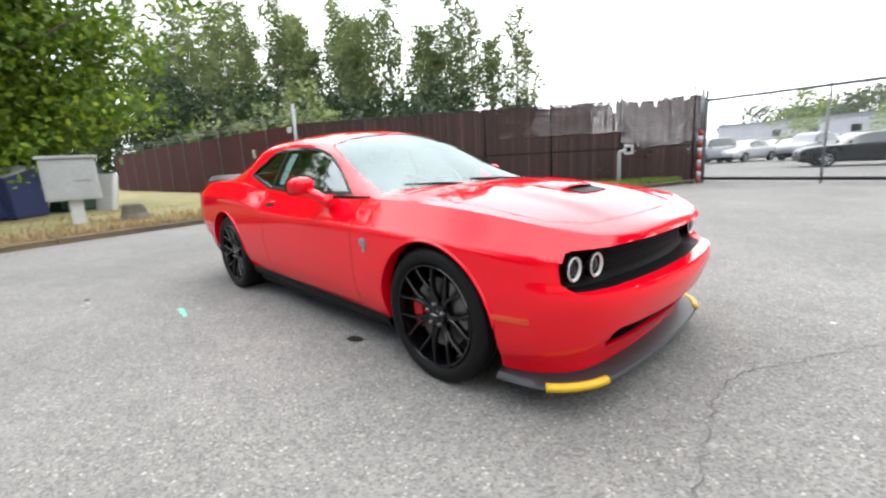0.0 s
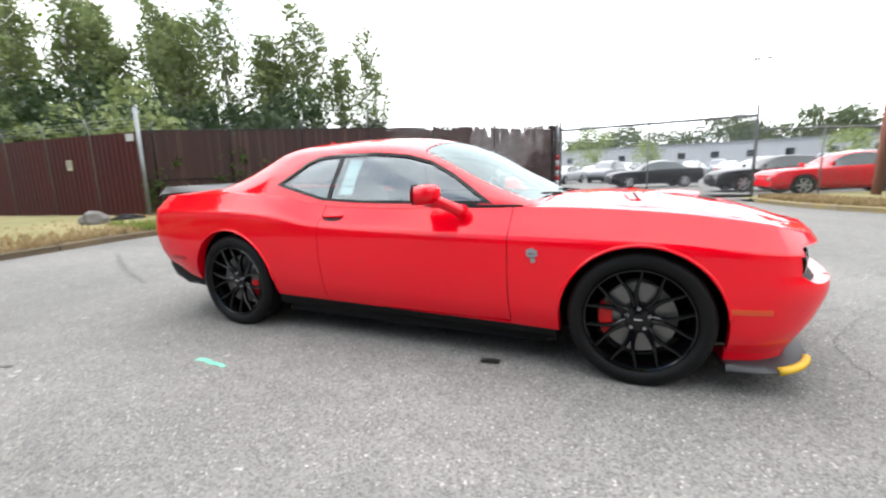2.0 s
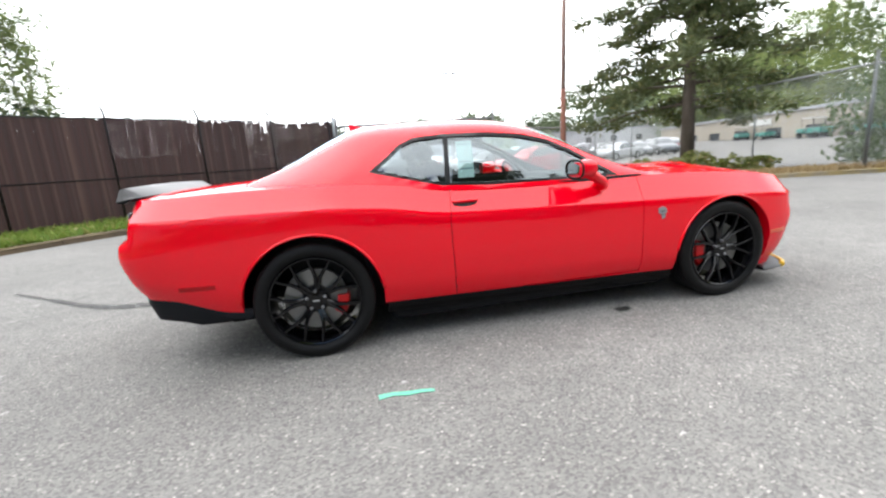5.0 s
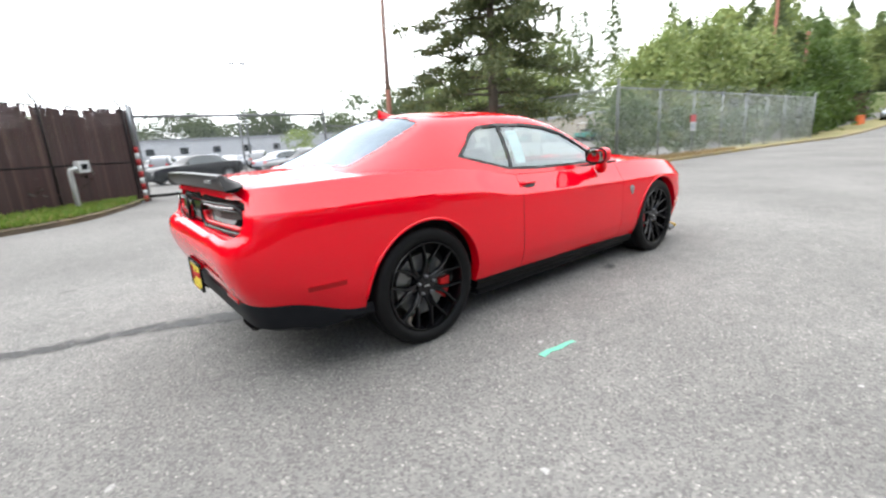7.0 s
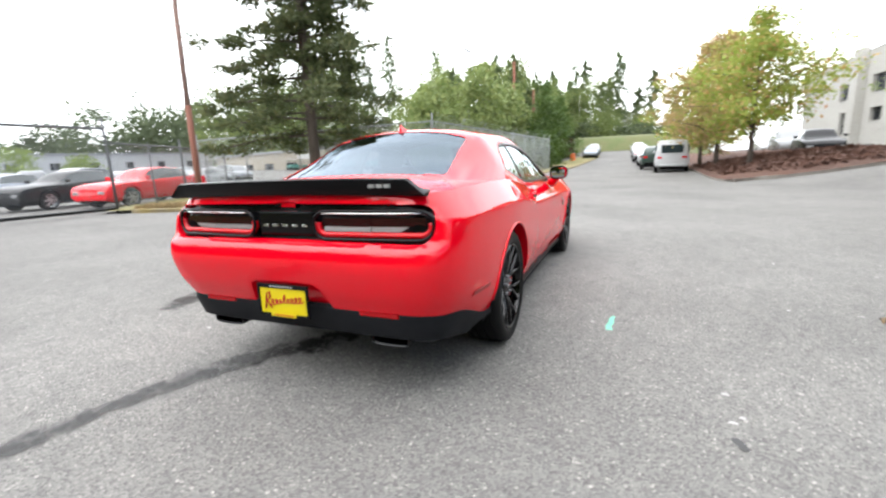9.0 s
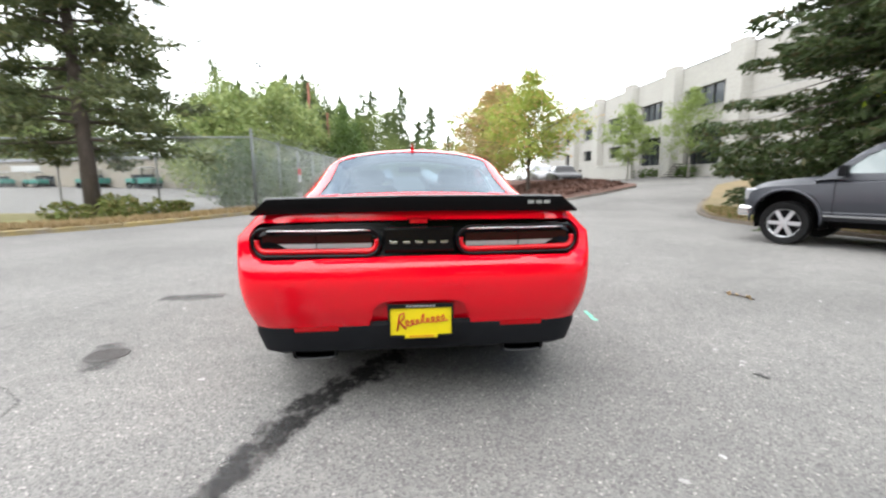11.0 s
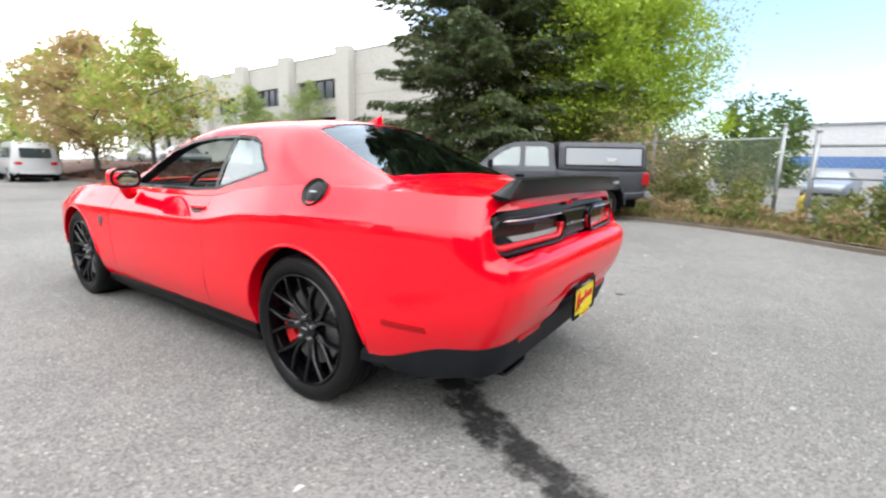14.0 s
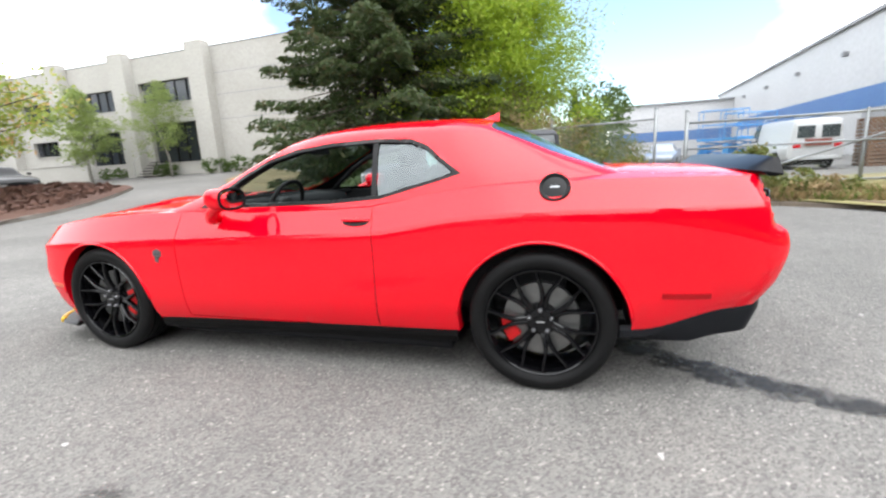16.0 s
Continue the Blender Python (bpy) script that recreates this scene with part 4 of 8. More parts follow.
skirt("rear_valance", lambda cx: cx < -.735, lambda p: [(-.012, p.z + .025), (.004, p.z + .004), (.004, p.z - .03), (-.03, max(.285, p.z - .13)), (-.12, max(.255, p.z - .175)), (-.35, .26)], GREY_PLASTIC, "dark grey plastic rear valance")
skirt("chin", lambda cx: cx > .84, lambda p: [(-.012, p.z + .02), (.0, p.z), (-.02, .165), (-.25, .16)], RED)
skirt("splitter", lambda cx: cx > .835, lambda p: [(-.03, .178), (.03, .172), (.9 * jut(p.x), .156), (jut(p.x), .144), (.8 * jut(p.x), .136), (-.2, .145)], SPLITTER, "grey plastic front splitter")
# yellow shipping guards on the splitter's corners
for sgn in (1, -1):
    pts = []
    for i, (cx, cy) in enumerate(OUT):
        if cx > .5 and .68 < cy < .9 and cx > .865:
            p = side_point(cx, cy, 0)
            q0, q1 = OUT[i - 1], OUT[i + 1]
            t = Vector(((q1[0] - q0[0]) * 2.4, -(q1[1] - q0[1]) * .95, 0)).normalized()
            nrm = Vector((-t.y, t.x, 0))
            if nrm.dot(Vector((p.x, p.y, 0))) < 0:
                nrm = -nrm
            q = p + nrm * (jut(p.x) - .008)
            pts.append((q.x, q.y * sgn, .152))
    bm = bmesh.new()
    tube(bm, pts, .021, 8)
    part("splitter_guard", bm, YELLOW, car, "bright yellow guard clipped on the splitter", smooth=True)

# spoiler
bm = bmesh.new()
rows = []
for s in np.linspace(-1, 1, 41):
    y = s * .795
    e = step(.9, 1.0, abs(s))
    lift = .066 * (1 - e)
    b = .03 * s * s
    base = 1.054 - .012 * s * s
    fr = -2.31 - .1 * s * s
    prof = [(fr, base + .022), (.5 * (fr - 2.50 + b), base + .018 + lift * .5), (-2.50 + b, base + .012 + lift), (-2.525 + b, base + .008 + lift * .97), (-2.518 + b, base + lift * .5), (-2.49 + b, base - .004), (fr - .03, base + .0)]
    rows.append([bm.verts.new((x, y, z)) for x, z in prof])
for p, q in zip(rows, rows[1:]):
    for i in range(len(p)):
        bm.faces.new((p[i], p[(i + 1) % len(p)], q[(i + 1) % len(p)], q[i]))
bm.faces.new(rows[0]), bm.faces.new(rows[-1][::-1])
bmesh.ops.recalc_face_normals(bm, faces=bm.faces)
spoiler = part("spoiler", bm, SPOILER_BLACK, car, "satin black lip spoiler on the boot", angle=32)
for k in range(3):
    part("badge_bar", box(bmesh.new(), -2.523, -.645 + .04 * k, 1.083, -2.512, -.617 + .04 * k, 1.098), ALLOY, spoiler)

# roof fin
bm = bmesh.new()
rows = []
for t in np.linspace(0, 1, 9):
    x = -1.0 - .15 * t
    z0 = float(GZC(x)) - .006
    h = .006 + .062 * t ** 1.6
    w = .021 * (1 - .35 * t)
    rows.append([bm.verts.new((x, s * w * (1 - f), z0 + h * f)) for s, f in ((-1, 0), (-1, .5), (0, 1), (1, .5), (1, 0))])
for p, q in zip(rows, rows[1:]):
    for i in range(4):
        bm.faces.new((p[i], q[i], q[i + 1], p[i + 1]))
bm.faces.new(rows[-1]), bm.faces.new(rows[0][::-1])
bmesh.ops.recalc_face_normals(bm, faces=bm.faces)
part("roof_fin", bm, RED, car, angle=40)

# mirrors
for sd in (-1, 1):
    bm = bmesh.new()
    bmesh.ops.create_uvsphere(bm, u_segments=28, v_segments=18, radius=1)
    for v in bm.verts:
        c = v.co
        s = [math.copysign(abs(k) ** .72, k) for k in c]
        v.co = Vector((.29 + .085 * s[0] + .01 * s[1] * sd, sd * (1.0 + .08 * s[1]), 1.04 + .06 * s[2] + .008 * s[0]))
    cutg = [f for f in bm.faces if f.calc_center_median().x < .222]
    bmesh.ops.delete(bm, geom=cutg, context="FACES")
    house = part("mirror_housing", bm, RED, car, "red wing mirror on a short stalk", smooth=True)
    bm = bmesh.new()
    bmesh.ops.create_uvsphere(bm, u_segments=24, v_segments=10, radius=1)
    for v in bm.verts:
        v.co = Vector((.226 + .004 * v.co.x + .018 * v.co.y, sd * (1.0 + .072 * math.copysign(abs(v.co.y) ** .7, v.co.y)), 1.04 + .053 * math.copysign(abs(v.co.z) ** .7, v.co.z)))
    part("mirror_glass", bm, MIRROR, house, smooth=True)
    bm = bmesh.new()
    tube(bm, [(.224 + .018 * math.cos(a), sd * (1.0 + .077 * math.copysign(abs(math.cos(a)) ** .7, math.cos(a))), 1.04 + .057 * math.copysign(abs(math.sin(a)) ** .7, math.sin(a))) for a in np.linspace(0, 2 * math.pi, 33)], .0075, 6, False)
    part("mirror_bezel", bm, BLACK, house, smooth=True)
    bm = bmesh.new()
    tube(bm, [(.31, sd * .985, 1.015), (.39, sd * .96, .985), (.46, sd * .925, .945), (.485, sd * .89, .925)], [.034, .033, .036, .05], 12)
    part("mirror_stalk", bm, RED, house, smooth=True)

# door handles, markers, badges
for sd in (-1, 1):
    xc, zc_ = -.49, .888
    bm = bmesh.new()
    bmesh.ops.create_uvsphere(bm, u_segments=20, v_segments=10, radius=1)
    for v in bm.verts:
        x, z = xc + .082 * v.co.x, zc_ - .006 + .022 * v.co.z
        v.co = Vector((x, sd * (flank(x, z) + .001 + .003 * v.co.y), z))
    part("handle_pocket", bm, SATIN_BLACK, car, smooth=True)
    bm = bmesh.new()
    pts = [Vector((xc + .085 * t, sd * (flank(xc + .085 * t, zc_ + .008) + .016 * (1 - t ** 4) + .002), zc_ + .006)) for t in np.linspace(-1, 1, 13)]
    tube(bm, pts, [.008] + [.0115] * 11 + [.008], 8)
    part("door_handle", bm, RED, car, smooth=True)
    for x0, x1, z, mt in ((1.885, 2.06, .455, AMBER), (-2.22, -2.02, .53, REFLECTOR)):
        bm = bmesh.new()
        rows = []
        for x in np.linspace(x0, x1, 8):
            rows.append([bm.verts.new((x, sd * (flank(x, zz) + o), zz)) for zz, o in ((z - .014, -.002), (z - .012, .004), (z + .012, .004), (z + .014, -.002))])
        for p, q in zip(rows, rows[1:]):
            for i in range(3):
                bm.faces.new((p[i], q[i], q[i + 1], p[i + 1]))
        bm.faces.new(rows[0]), bm.faces.new(rows[-1][::-1])
        bmesh.ops.recalc_face_normals(bm, faces=bm.faces)
        part("side_marker", bm, mt, car)
    # plain emblem on the wing
    bm = bmesh.new()
    for pts_, zz in (([(-.03, .03), (.0, .042), (.03, .028), (.034, .0), (.018, -.01), (.022, -.035), (.0, -.045), (-.008, -.015), (-.03, .0)], 0),):
        top_v = []
        bot_v = []
        for px, pz in pts_:
            x, z = .92 + px, .693 + pz
            y = flank(x, z)
            top_v.append(bm.verts.new((x, sd * (y + .006), z)))
            bot_v.append(bm.verts.new((x, sd * (y - .002), z)))
        bm.faces.new(top_v)
        for i in range(len(top_v)):
            j = (i + 1) % len(top_v)
            bm.faces.new((top_v[i], top_v[j], bot_v[j], bot_v[i]))
    bmesh.ops.recalc_face_normals(bm, faces=bm.faces)
    part("wing_emblem", bm, EMBLEM if sd == -1 else NUT, car, "small silver emblem on the front wing" if sd == -1 else "small dark emblem on the front wing", angle=30)
    for o in (-.012, .01):
        part("emblem_line", box(bmesh.new(), .905, sd * (flank(.92, .69) + .0065) - .001, .69 + o, .937, sd * (flank(.92, .69) + .0065) + .001, .695 + o), SATIN_BLACK, car)

# fuel cap
n_ = Vector((0, .86, .5)).normalized()
capm = Matrix.Translation((-1.55, flank(-1.55, 1.03) + .004, 1.03)) @ n_.to_track_quat("Y", "X").to_matrix().to_4x4()
bm = bmesh.new()
lathe(bm, [(.073, -.02), (.074, .005), (.068, .012), (.06, .008), (.056, .003), (.05, .004), (.03, .009), (.001, .01)], 40)
bmesh.ops.recalc_face_normals(bm, faces=bm.faces)
fuel = part("fuel_cap", bm, SATIN_BLACK, car, "round black fuel filler cap", angle=30, m=capm)
bm = bmesh.new()
lathe(bm, [(.0715, .011), (.070, .0145), (.066, .012)], 40)
bmesh.ops.recalc_face_normals(bm, faces=bm.faces)
part("cap_ring", bm, GREY_PLASTIC, fuel, smooth=True)
part("cap_lettering_bar", box(bmesh.new(), -.004, .01, -.022, .004, .0115, .022), EMBLEM, fuel)


# tail lamps
def racetrack(y0, y1, z0, z1, n=10):
    r = (z1 - z0) / 2
    pts = []
    for cy, a0 in ((y1 - r, -90), (y0 + r, 90)):
        for k in range(n + 1):
            a = radians(a0 + 180 * k / n)
            pts.append((cy + r * math.cos(a), (z0 + z1) / 2 + r * math.sin(a)))
    return pts


def panel_x(y):
    return -2.462 + .05 * abs(y / .8) ** 6


for sd in (-1, 1):
    lamp = new("tail_lamp")
    lamp.parent = car
    tagged(lamp, "wide red tail lamp with a clear lower strip")
    for nm, zz, rad, mt, back in (("lamp_bezel", (.836, .972), .009, GLOSS_BLACK, .018), ("lamp_ring", (.856, .95), .0155, LAMP_RED, .0)):
        ring = racetrack(.205 if nm == "lamp_ring" else .19, .80 if nm == "lamp_ring" else .815, *zz)
        bm = bmesh.new()
        if nm == "lamp_ring":
            half = len(ring) // 2
            ring = [q for q in ring[half:] if q[1] < .93] + [q for q in ring[:half] if q[1] < .93]
        P = [(panel_x(y) - .012 - back, sd * y, z) for y, z in ring]
        tube(bm, P if nm == "lamp_ring" else P + P[:1], rad, 8, nm == "lamp_ring")
        part(nm, bm, mt, lamp, smooth=True)
    for nm, z0, z1, mt in (("clear_strip", .873, .896, LAMP_CLEAR), ("upper_field", .898, .938, LAMP_DEEP)):
        for y0, y1 in ((.235, .5), (.506, .77)):
            bm = bmesh.new()
            a = [bm.verts.new((panel_x(y) - .006, sd * y, z)) for y, z in ((y0, z0), (y1, z0), (y1, z1), (y0, z1))]
            bm.faces.new(a)
            r = bmesh.ops.extrude_face_region(bm, geom=bm.faces[:])["geom"]
            bmesh.ops.translate(bm, vec=(.02, 0, 0), verts=[g for g in r if isinstance(g, bmesh.types.BMVert)])
            bmesh.ops.recalc_face_normals(bm, faces=bm.faces)
            part(nm, bm, mt, lamp)
    part("chrome_line", tube(bmesh.new(), [(panel_x(y) - .033, sd * y, .963) for y in np.linspace(.215, .76, 10)], .0035, 6), CHROME, lamp, smooth=True)
centre = part("centre_panel", box(bmesh.new(), -2.478, -.175, .845, -2.45, .175, .972, .012), GLOSS_BLACK, car)
for k in range(5):
    y = .125 - .0625 * k
    part("letter_bar", box(bmesh.new(), -2.483, y - .018, .892, -2.477, y + .018, .904, .002), CHROME, centre)

# plate with frame
plate = new("dealer_plate")
plate.matrix_basis = pose(.018, 0, 0)
plate.parent = car
tagged(plate, "bright yellow dealer plate in a black frame")
part("plate_field", box(bmesh.new(), -2.572, -.153, .443, -2.566, .153, .592, .004), PLATE_YELLOW, plate)
for y0, y1, z0, z1 in ((-.162, .162, .583, .603), (-.162, .162, .432, .446), (-.162, -.15, .446, .583), (.15, .162, .446, .583)):
    part("plate_frame", box(bmesh.new(), -2.578, y0, z0, -2.564, y1, z1, .002), BLACK, plate)
part("lower_tab", box(bmesh.new(), -2.58, -.08, .432, -2.577, .08, .45), PLATE_YELLOW, plate)
bm = bmesh.new()
_w = [(-2.5745, .125 - .25 * t - .012 * math.cos(62 * t), .500 + (.012 + .004 * math.sin(9 * t)) * math.sin(62 * t) + .03 * t + .03 * math.exp(-((t - .52) / .02) ** 2)) for t in np.linspace(.14, 1, 110)]
tube(bm, _w, .0032, 5)
tube(bm, [(-2.5745, .118, .468), (-2.5745, .105, .55), (-2.5745, .085, .56), (-2.5745, .082, .535), (-2.5745, .104, .512), (-2.5745, .075, .475)], .0045, 5)
part("script_stroke", bm, PLATE_RED, plate, smooth=True)
for k in range(9):
    part("frame_lettering_bar", box(bmesh.new(), -2.5795, -.07 + .0165 * k, .589, -2.5775, -.059 + .0165 * k, .598), ALLOY, plate)
    part("tab_lettering_bar", box(bmesh.new(), -2.5815, -.06 + .0135 * k, .436, -2.5795, -.052 + .0135 * k, .445), PLATE_RED, plate)
# red reflectors let into the valance
for sd in (-1, 1):
    part("reflector", box(bmesh.new(), -2.487, sd * .52 - .11, .455, -2.45, sd * .52 + .11, .482, .006), REFLECTOR, car, "narrow red reflector")
# exhaust tips
for sd in (-1, 1):
    bm = bmesh.new()
    for x, g in ((-2.25, 1), (-2.43, 1), (-2.435, .96), (-2.43, .86), (-2.31, .84)):
        for yy, zz in [(math.copysign(abs(math.cos(a)) ** .5, math.cos(a)) * .115, math.copysign(abs(math.sin(a)) ** .5, math.sin(a)) * .036) for a in np.linspace(0, 2 * math.pi, 24, endpoint=False)]:
            bm.verts.new((x, sd * .545 + yy * g, .325 + zz * (g if g > .95 else g - .08)))
    bm.verts.ensure_lookup_table()
    for r_ in range(4):
        for k in range(24):
            bm.faces.new([bm.verts[r_ * 24 + k], bm.verts[r_ * 24 + (k + 1) % 24], bm.verts[(r_ + 1) * 24 + (k + 1) % 24], bm.verts[(r_ + 1) * 24 + k]])
    bmesh.ops.recalc_face_normals(bm, faces=bm.faces)
    part("exhaust_tip", bm, GLOSS_BLACK, car, "wide dark oval exhaust tip", angle=35)
    part("exhaust_bore", box(bmesh.new(), -2.35, sd * .545 - .1, .295, -2.32, sd * .545 + .1, .355), BLACK, car)

def flank_front(y):
    """Where the nose stands at a distance from the middle."""
    cy = y / (.93 * .99)
    cx = float(np.interp(cy, OUT[:120, 1], OUT[:120, 0]))
    return float(XF(.66)) * cx + nose_bow(cx, cy, .66)


# headlamps and grille
for sd in (-1, 1):
    for y, back in ((.745, .085), (.625, .115)):
        x = flank_front(y) - back
        hl = new("headlamp")
        hl.parent = car
        bm = bmesh.new()
        lathe(bm, [(.066, .0), (.07, .03), (.064, .036), (.056, .02), (.05, -.01), (.001, -.02)], 32)
        bmesh.ops.recalc_face_normals(bm, faces=bm.faces)
        part("lamp_bezel", bm, GLOSS_BLACK, hl, angle=35)
        bm = bmesh.new()
        lathe(bm, [(.0625, .032), (.0605, .039), (.0535, .036), (.053, .025)], 32)
        bmesh.ops.recalc_face_normals(bm, faces=bm.faces)
        part("halo_ring", bm, material("halo_white", (.85, .85, .83), .35) if "halo_white" not in bpy.data.materials else bpy.data.materials["halo_white"], hl, "white halo ring", smooth=True)
        bm = bmesh.new()
        lathe(bm, [(.05, .012), (.04, .022), (.02, .03), (.001, .032)], 28)
        bmesh.ops.recalc_face_normals(bm, faces=bm.faces)
        part("lens", bm, LAMP_DARK, hl, smooth=True)
        hl.matrix_basis = Matrix.Translation((x, sd * y, .688 - .015 * y * y)) @ Matrix.Rotation(-math.pi / 2, 4, "Z") @ Matrix.Scale(.86, 4)
for k in range(5):
    z = .63 + .026 * k
    bm = tube(bmesh.new(), [(flank_front(abs(y)) - .148, y, z) for y in np.linspace(-.5, .5, 15)], .004, 5)
    part("grille_bar", bm, BLACK, car, smooth=True)

# bonnet scoop and extractors
scoop = bmesh.new()
rows = []
for s in np.linspace(-1, 1, 17):
    y = .19 * s
    lip = 1 - abs(s) ** 3
    z0 = [top_z(x, y / .8, float(Z2(x))) + hood_shape(x, y) for x in (1.62, 1.72, 1.80)]
    rows.append([scoop.verts.new((1.50, y, top_z(1.5, y / .8, float(Z2(1.5))) + .012)), scoop.verts.new((1.66, y, z0[0] + .003 + .014 * lip)), scoop.verts.new((1.78 + .03 * lip, y, z0[2] + .003 + .026 * lip)), scoop.verts.new((1.785 + .03 * lip, y, z0[2] + .0 + .019 * lip)), scoop.verts.new((1.70, y, z0[1] + .001))])
for p, q in zip(rows, rows[1:]):
    for i in range(4):
        scoop.faces.new((p[i], q[i], q[i + 1], p[i + 1]))
bmesh.ops.recalc_face_normals(scoop, faces=scoop.faces)
part("scoop_hood", scoop, RED, bonnet, angle=40)


def bonnet_patch(name, pts, mat, lift=.004):
    bm = bmesh.new()
    vs = [bm.verts.new((x, y, top_z(x, y / (flank(x, float(Z2(x))) or .8), float(Z2(x))) + hood_shape(x, y) + lift)) for x, y in pts]
    f = bm.faces.new(vs)
    r = bmesh.ops.extrude_face_region(bm, geom=[f])["geom"]
    bmesh.ops.translate(bm, vec=(0, 0, -.012), verts=[g for g in r if isinstance(g, bmesh.types.BMVert)])
    bmesh.ops.recalc_face_normals(bm, faces=bm.faces)
    return part(name, bm, mat, bonnet)


bonnet_patch("scoop_mouth", [(1.72, -.165), (1.90, -.14), (1.915, 0), (1.90, .14), (1.72, .165)], BLACK, .006)
for sd in (-1, 1):
    bonnet_patch("vent_surround", [(1.36, sd * .33), (1.44, sd * .33), (1.47, sd * .56), (1.41, sd * .56)], RED, .006)
    bonnet_patch("vent_slot", [(1.415, sd * .345), (1.432, sd * .345), (1.458, sd * .545), (1.445, sd * .545)], BLACK, .009)
# wipers and cowl
bm = bmesh.new()
box(bm, .86, -.66, .935, 1.02, .66, .968, .01)
part("cowl", bm, BLACK, car)
for y0, y1 in ((.05, .62), (-.58, 0)):
    bm = bmesh.new()
    tube(bm, [(.97, y1, .985), (.93, (y0 + y1) / 2, 1.008), (.90, y0, 1.02)], [.011, .009, .006], 6)
    part("wiper", bm, BLACK, car, smooth=True)

# ---- cabin ----
part("cabin_floor", box(bmesh.new(), -1.75, -.74, .36, .95, .74, .42, .02), CABIN, car)
for sd in (-1, 1):
    part("pillar_trim", tube(bmesh.new(), [(x - .02, sd * (pane_y(x, z) - .045), z - .004) for x, z in WIN[:7]], .022, 8), CABIN, car, smooth=True)
part("screen_base_trim", tube(bmesh.new(), [(.45, -.785, .955), (.84, -.722, .955), (.905, -.6, .962), (.942, -.3, .972), (.952, 0, .976), (.942, .3, .972), (.905, .6, .962), (.84, .722, .955), (.45, .785, .955)], .02, 8), CABIN, car, smooth=True)
part("parcel_shelf", box(bmesh.new(), -1.82, -.66, .94, -1.25, .66, 1.02, .02), CABIN, car)
part("bulkhead", box(bmesh.new(), .93, -.74, .36, .98, .74, .93, .01), CABIN, car)
bm = bmesh.new()
rows = []
for y in np.linspace(-.76, .76, 21):
    hump = .03 * math.exp(-((y - .37) / .16) ** 2)
    rows.append([bm.verts.new((x, y, z + (hump if i in (2, 3) else 0))) for i, (x, z) in enumerate(((.95, .93), (.80, .965), (.58, .965), (.50, .94), (.47, .86), (.52, .62), (.7, .5)))])
for p, q in zip(rows, rows[1:]):
    for i in range(6):
        bm.faces.new((p[i], q[i], q[i + 1], p[i + 1]))
bmesh.ops.recalc_face_normals(bm, faces=bm.faces)
part("dashboard", bm, CABIN, car, smooth=True)
for sd in (-1, 1):
    part("door_card", box(bmesh.new(), -.60, sd * .80 - .04, .42, .84, sd * .80 + .015, .968, .012), CABIN, car)
    part("sill_cap", box(bmesh.new(), -.62, sd * .81 - .018, .95, .56, sd * .81 + .018, .975, .006), CABIN, car)
    part("side_lining", box(bmesh.new(), -1.6, sd * .77 - .03, .42, -.60, sd * .77 + .035, .99, .012), CABIN, car)


def cushion(pts, w, y, bev=.035):
    """A padded slab from a side outline."""
    bm = bmesh.new()
    a = [bm.verts.new((x, y - w / 2, z)) for x, z in pts]
    f = bm.faces.new(a)
    r = bmesh.ops.extrude_face_region(bm, geom=[f])["geom"]
    bmesh.ops.translate(bm, vec=(0, w, 0), verts=[g for g in r if isinstance(g, bmesh.types.BMVert)])
    bmesh.ops.recalc_face_normals(bm, faces=bm.faces)
    bmesh.ops.bevel(bm, geom=bm.edges[:], offset=bev, segments=3, affect="EDGES")
    return bm


for y in (-.37, .37):
    seat = new("seat")
    seat.parent = car
    part("seat_base", cushion([(.12, .52), (.14, .66), (-.38, .60), (-.40, .48)], .5, y), SEAT_MAT, seat, smooth=True)
    part("backrest", cushion([(-.30, .58), (-.45, .60), (-.68, 1.14), (-.56, 1.17)], .48, y), SEAT_MAT, seat, smooth=True)
    part("headrest", cushion([(-.57, 1.17), (-.69, 1.15), (-.72, 1.29), (-.62, 1.30)], .26, y, .03), SEAT_MAT, seat, smooth=True)
bench = new("rear_bench")
bench.parent = car
part("backrest", cushion([(-1.05, .55), (-1.2, .55), (-1.38, 1.05), (-1.27, 1.07)], 1.2, 0), SEAT_MAT, bench, smooth=True)
bm = bmesh.new()
N, M = 36, 10
ring = []
for i in range(N):
    a = 2 * math.pi * i / N
    ring.append([bm.verts.new(Matrix.Rotation(radians(-24), 4, "Y") @ Vector(((.016 * math.sin(2 * math.pi * j / M)), (.178 + .016 * math.cos(2 * math.pi * j / M)) * math.cos(a), (.178 + .016 * math.cos(2 * math.pi * j / M)) * math.sin(a)))) for j in range(M)])
for i in range(N):
    for j in range(M):
        bm.faces.new((ring[i][j], ring[(i + 1) % N][j], ring[(i + 1) % N][(j + 1) % M], ring[i][(j + 1) % M]))
for dy, dz in ((.16, .0), (-.16, 0), (0, -.16)):
    tube(bm, [(0, 0, 0), (-dz * .4, dy, dz)], .016, 6)
bmesh.ops.create_uvsphere(bm, u_segments=12, v_segments=8, radius=.06)
part("steering_wheel", bm, SEAT_MAT, car, smooth=True, m=Matrix.Translation((.34, .37, .94)))
part("inner_mirror", box(bmesh.new(), .24, -.12, 1.285, .265, .12, 1.345, .012), BLACK, car)
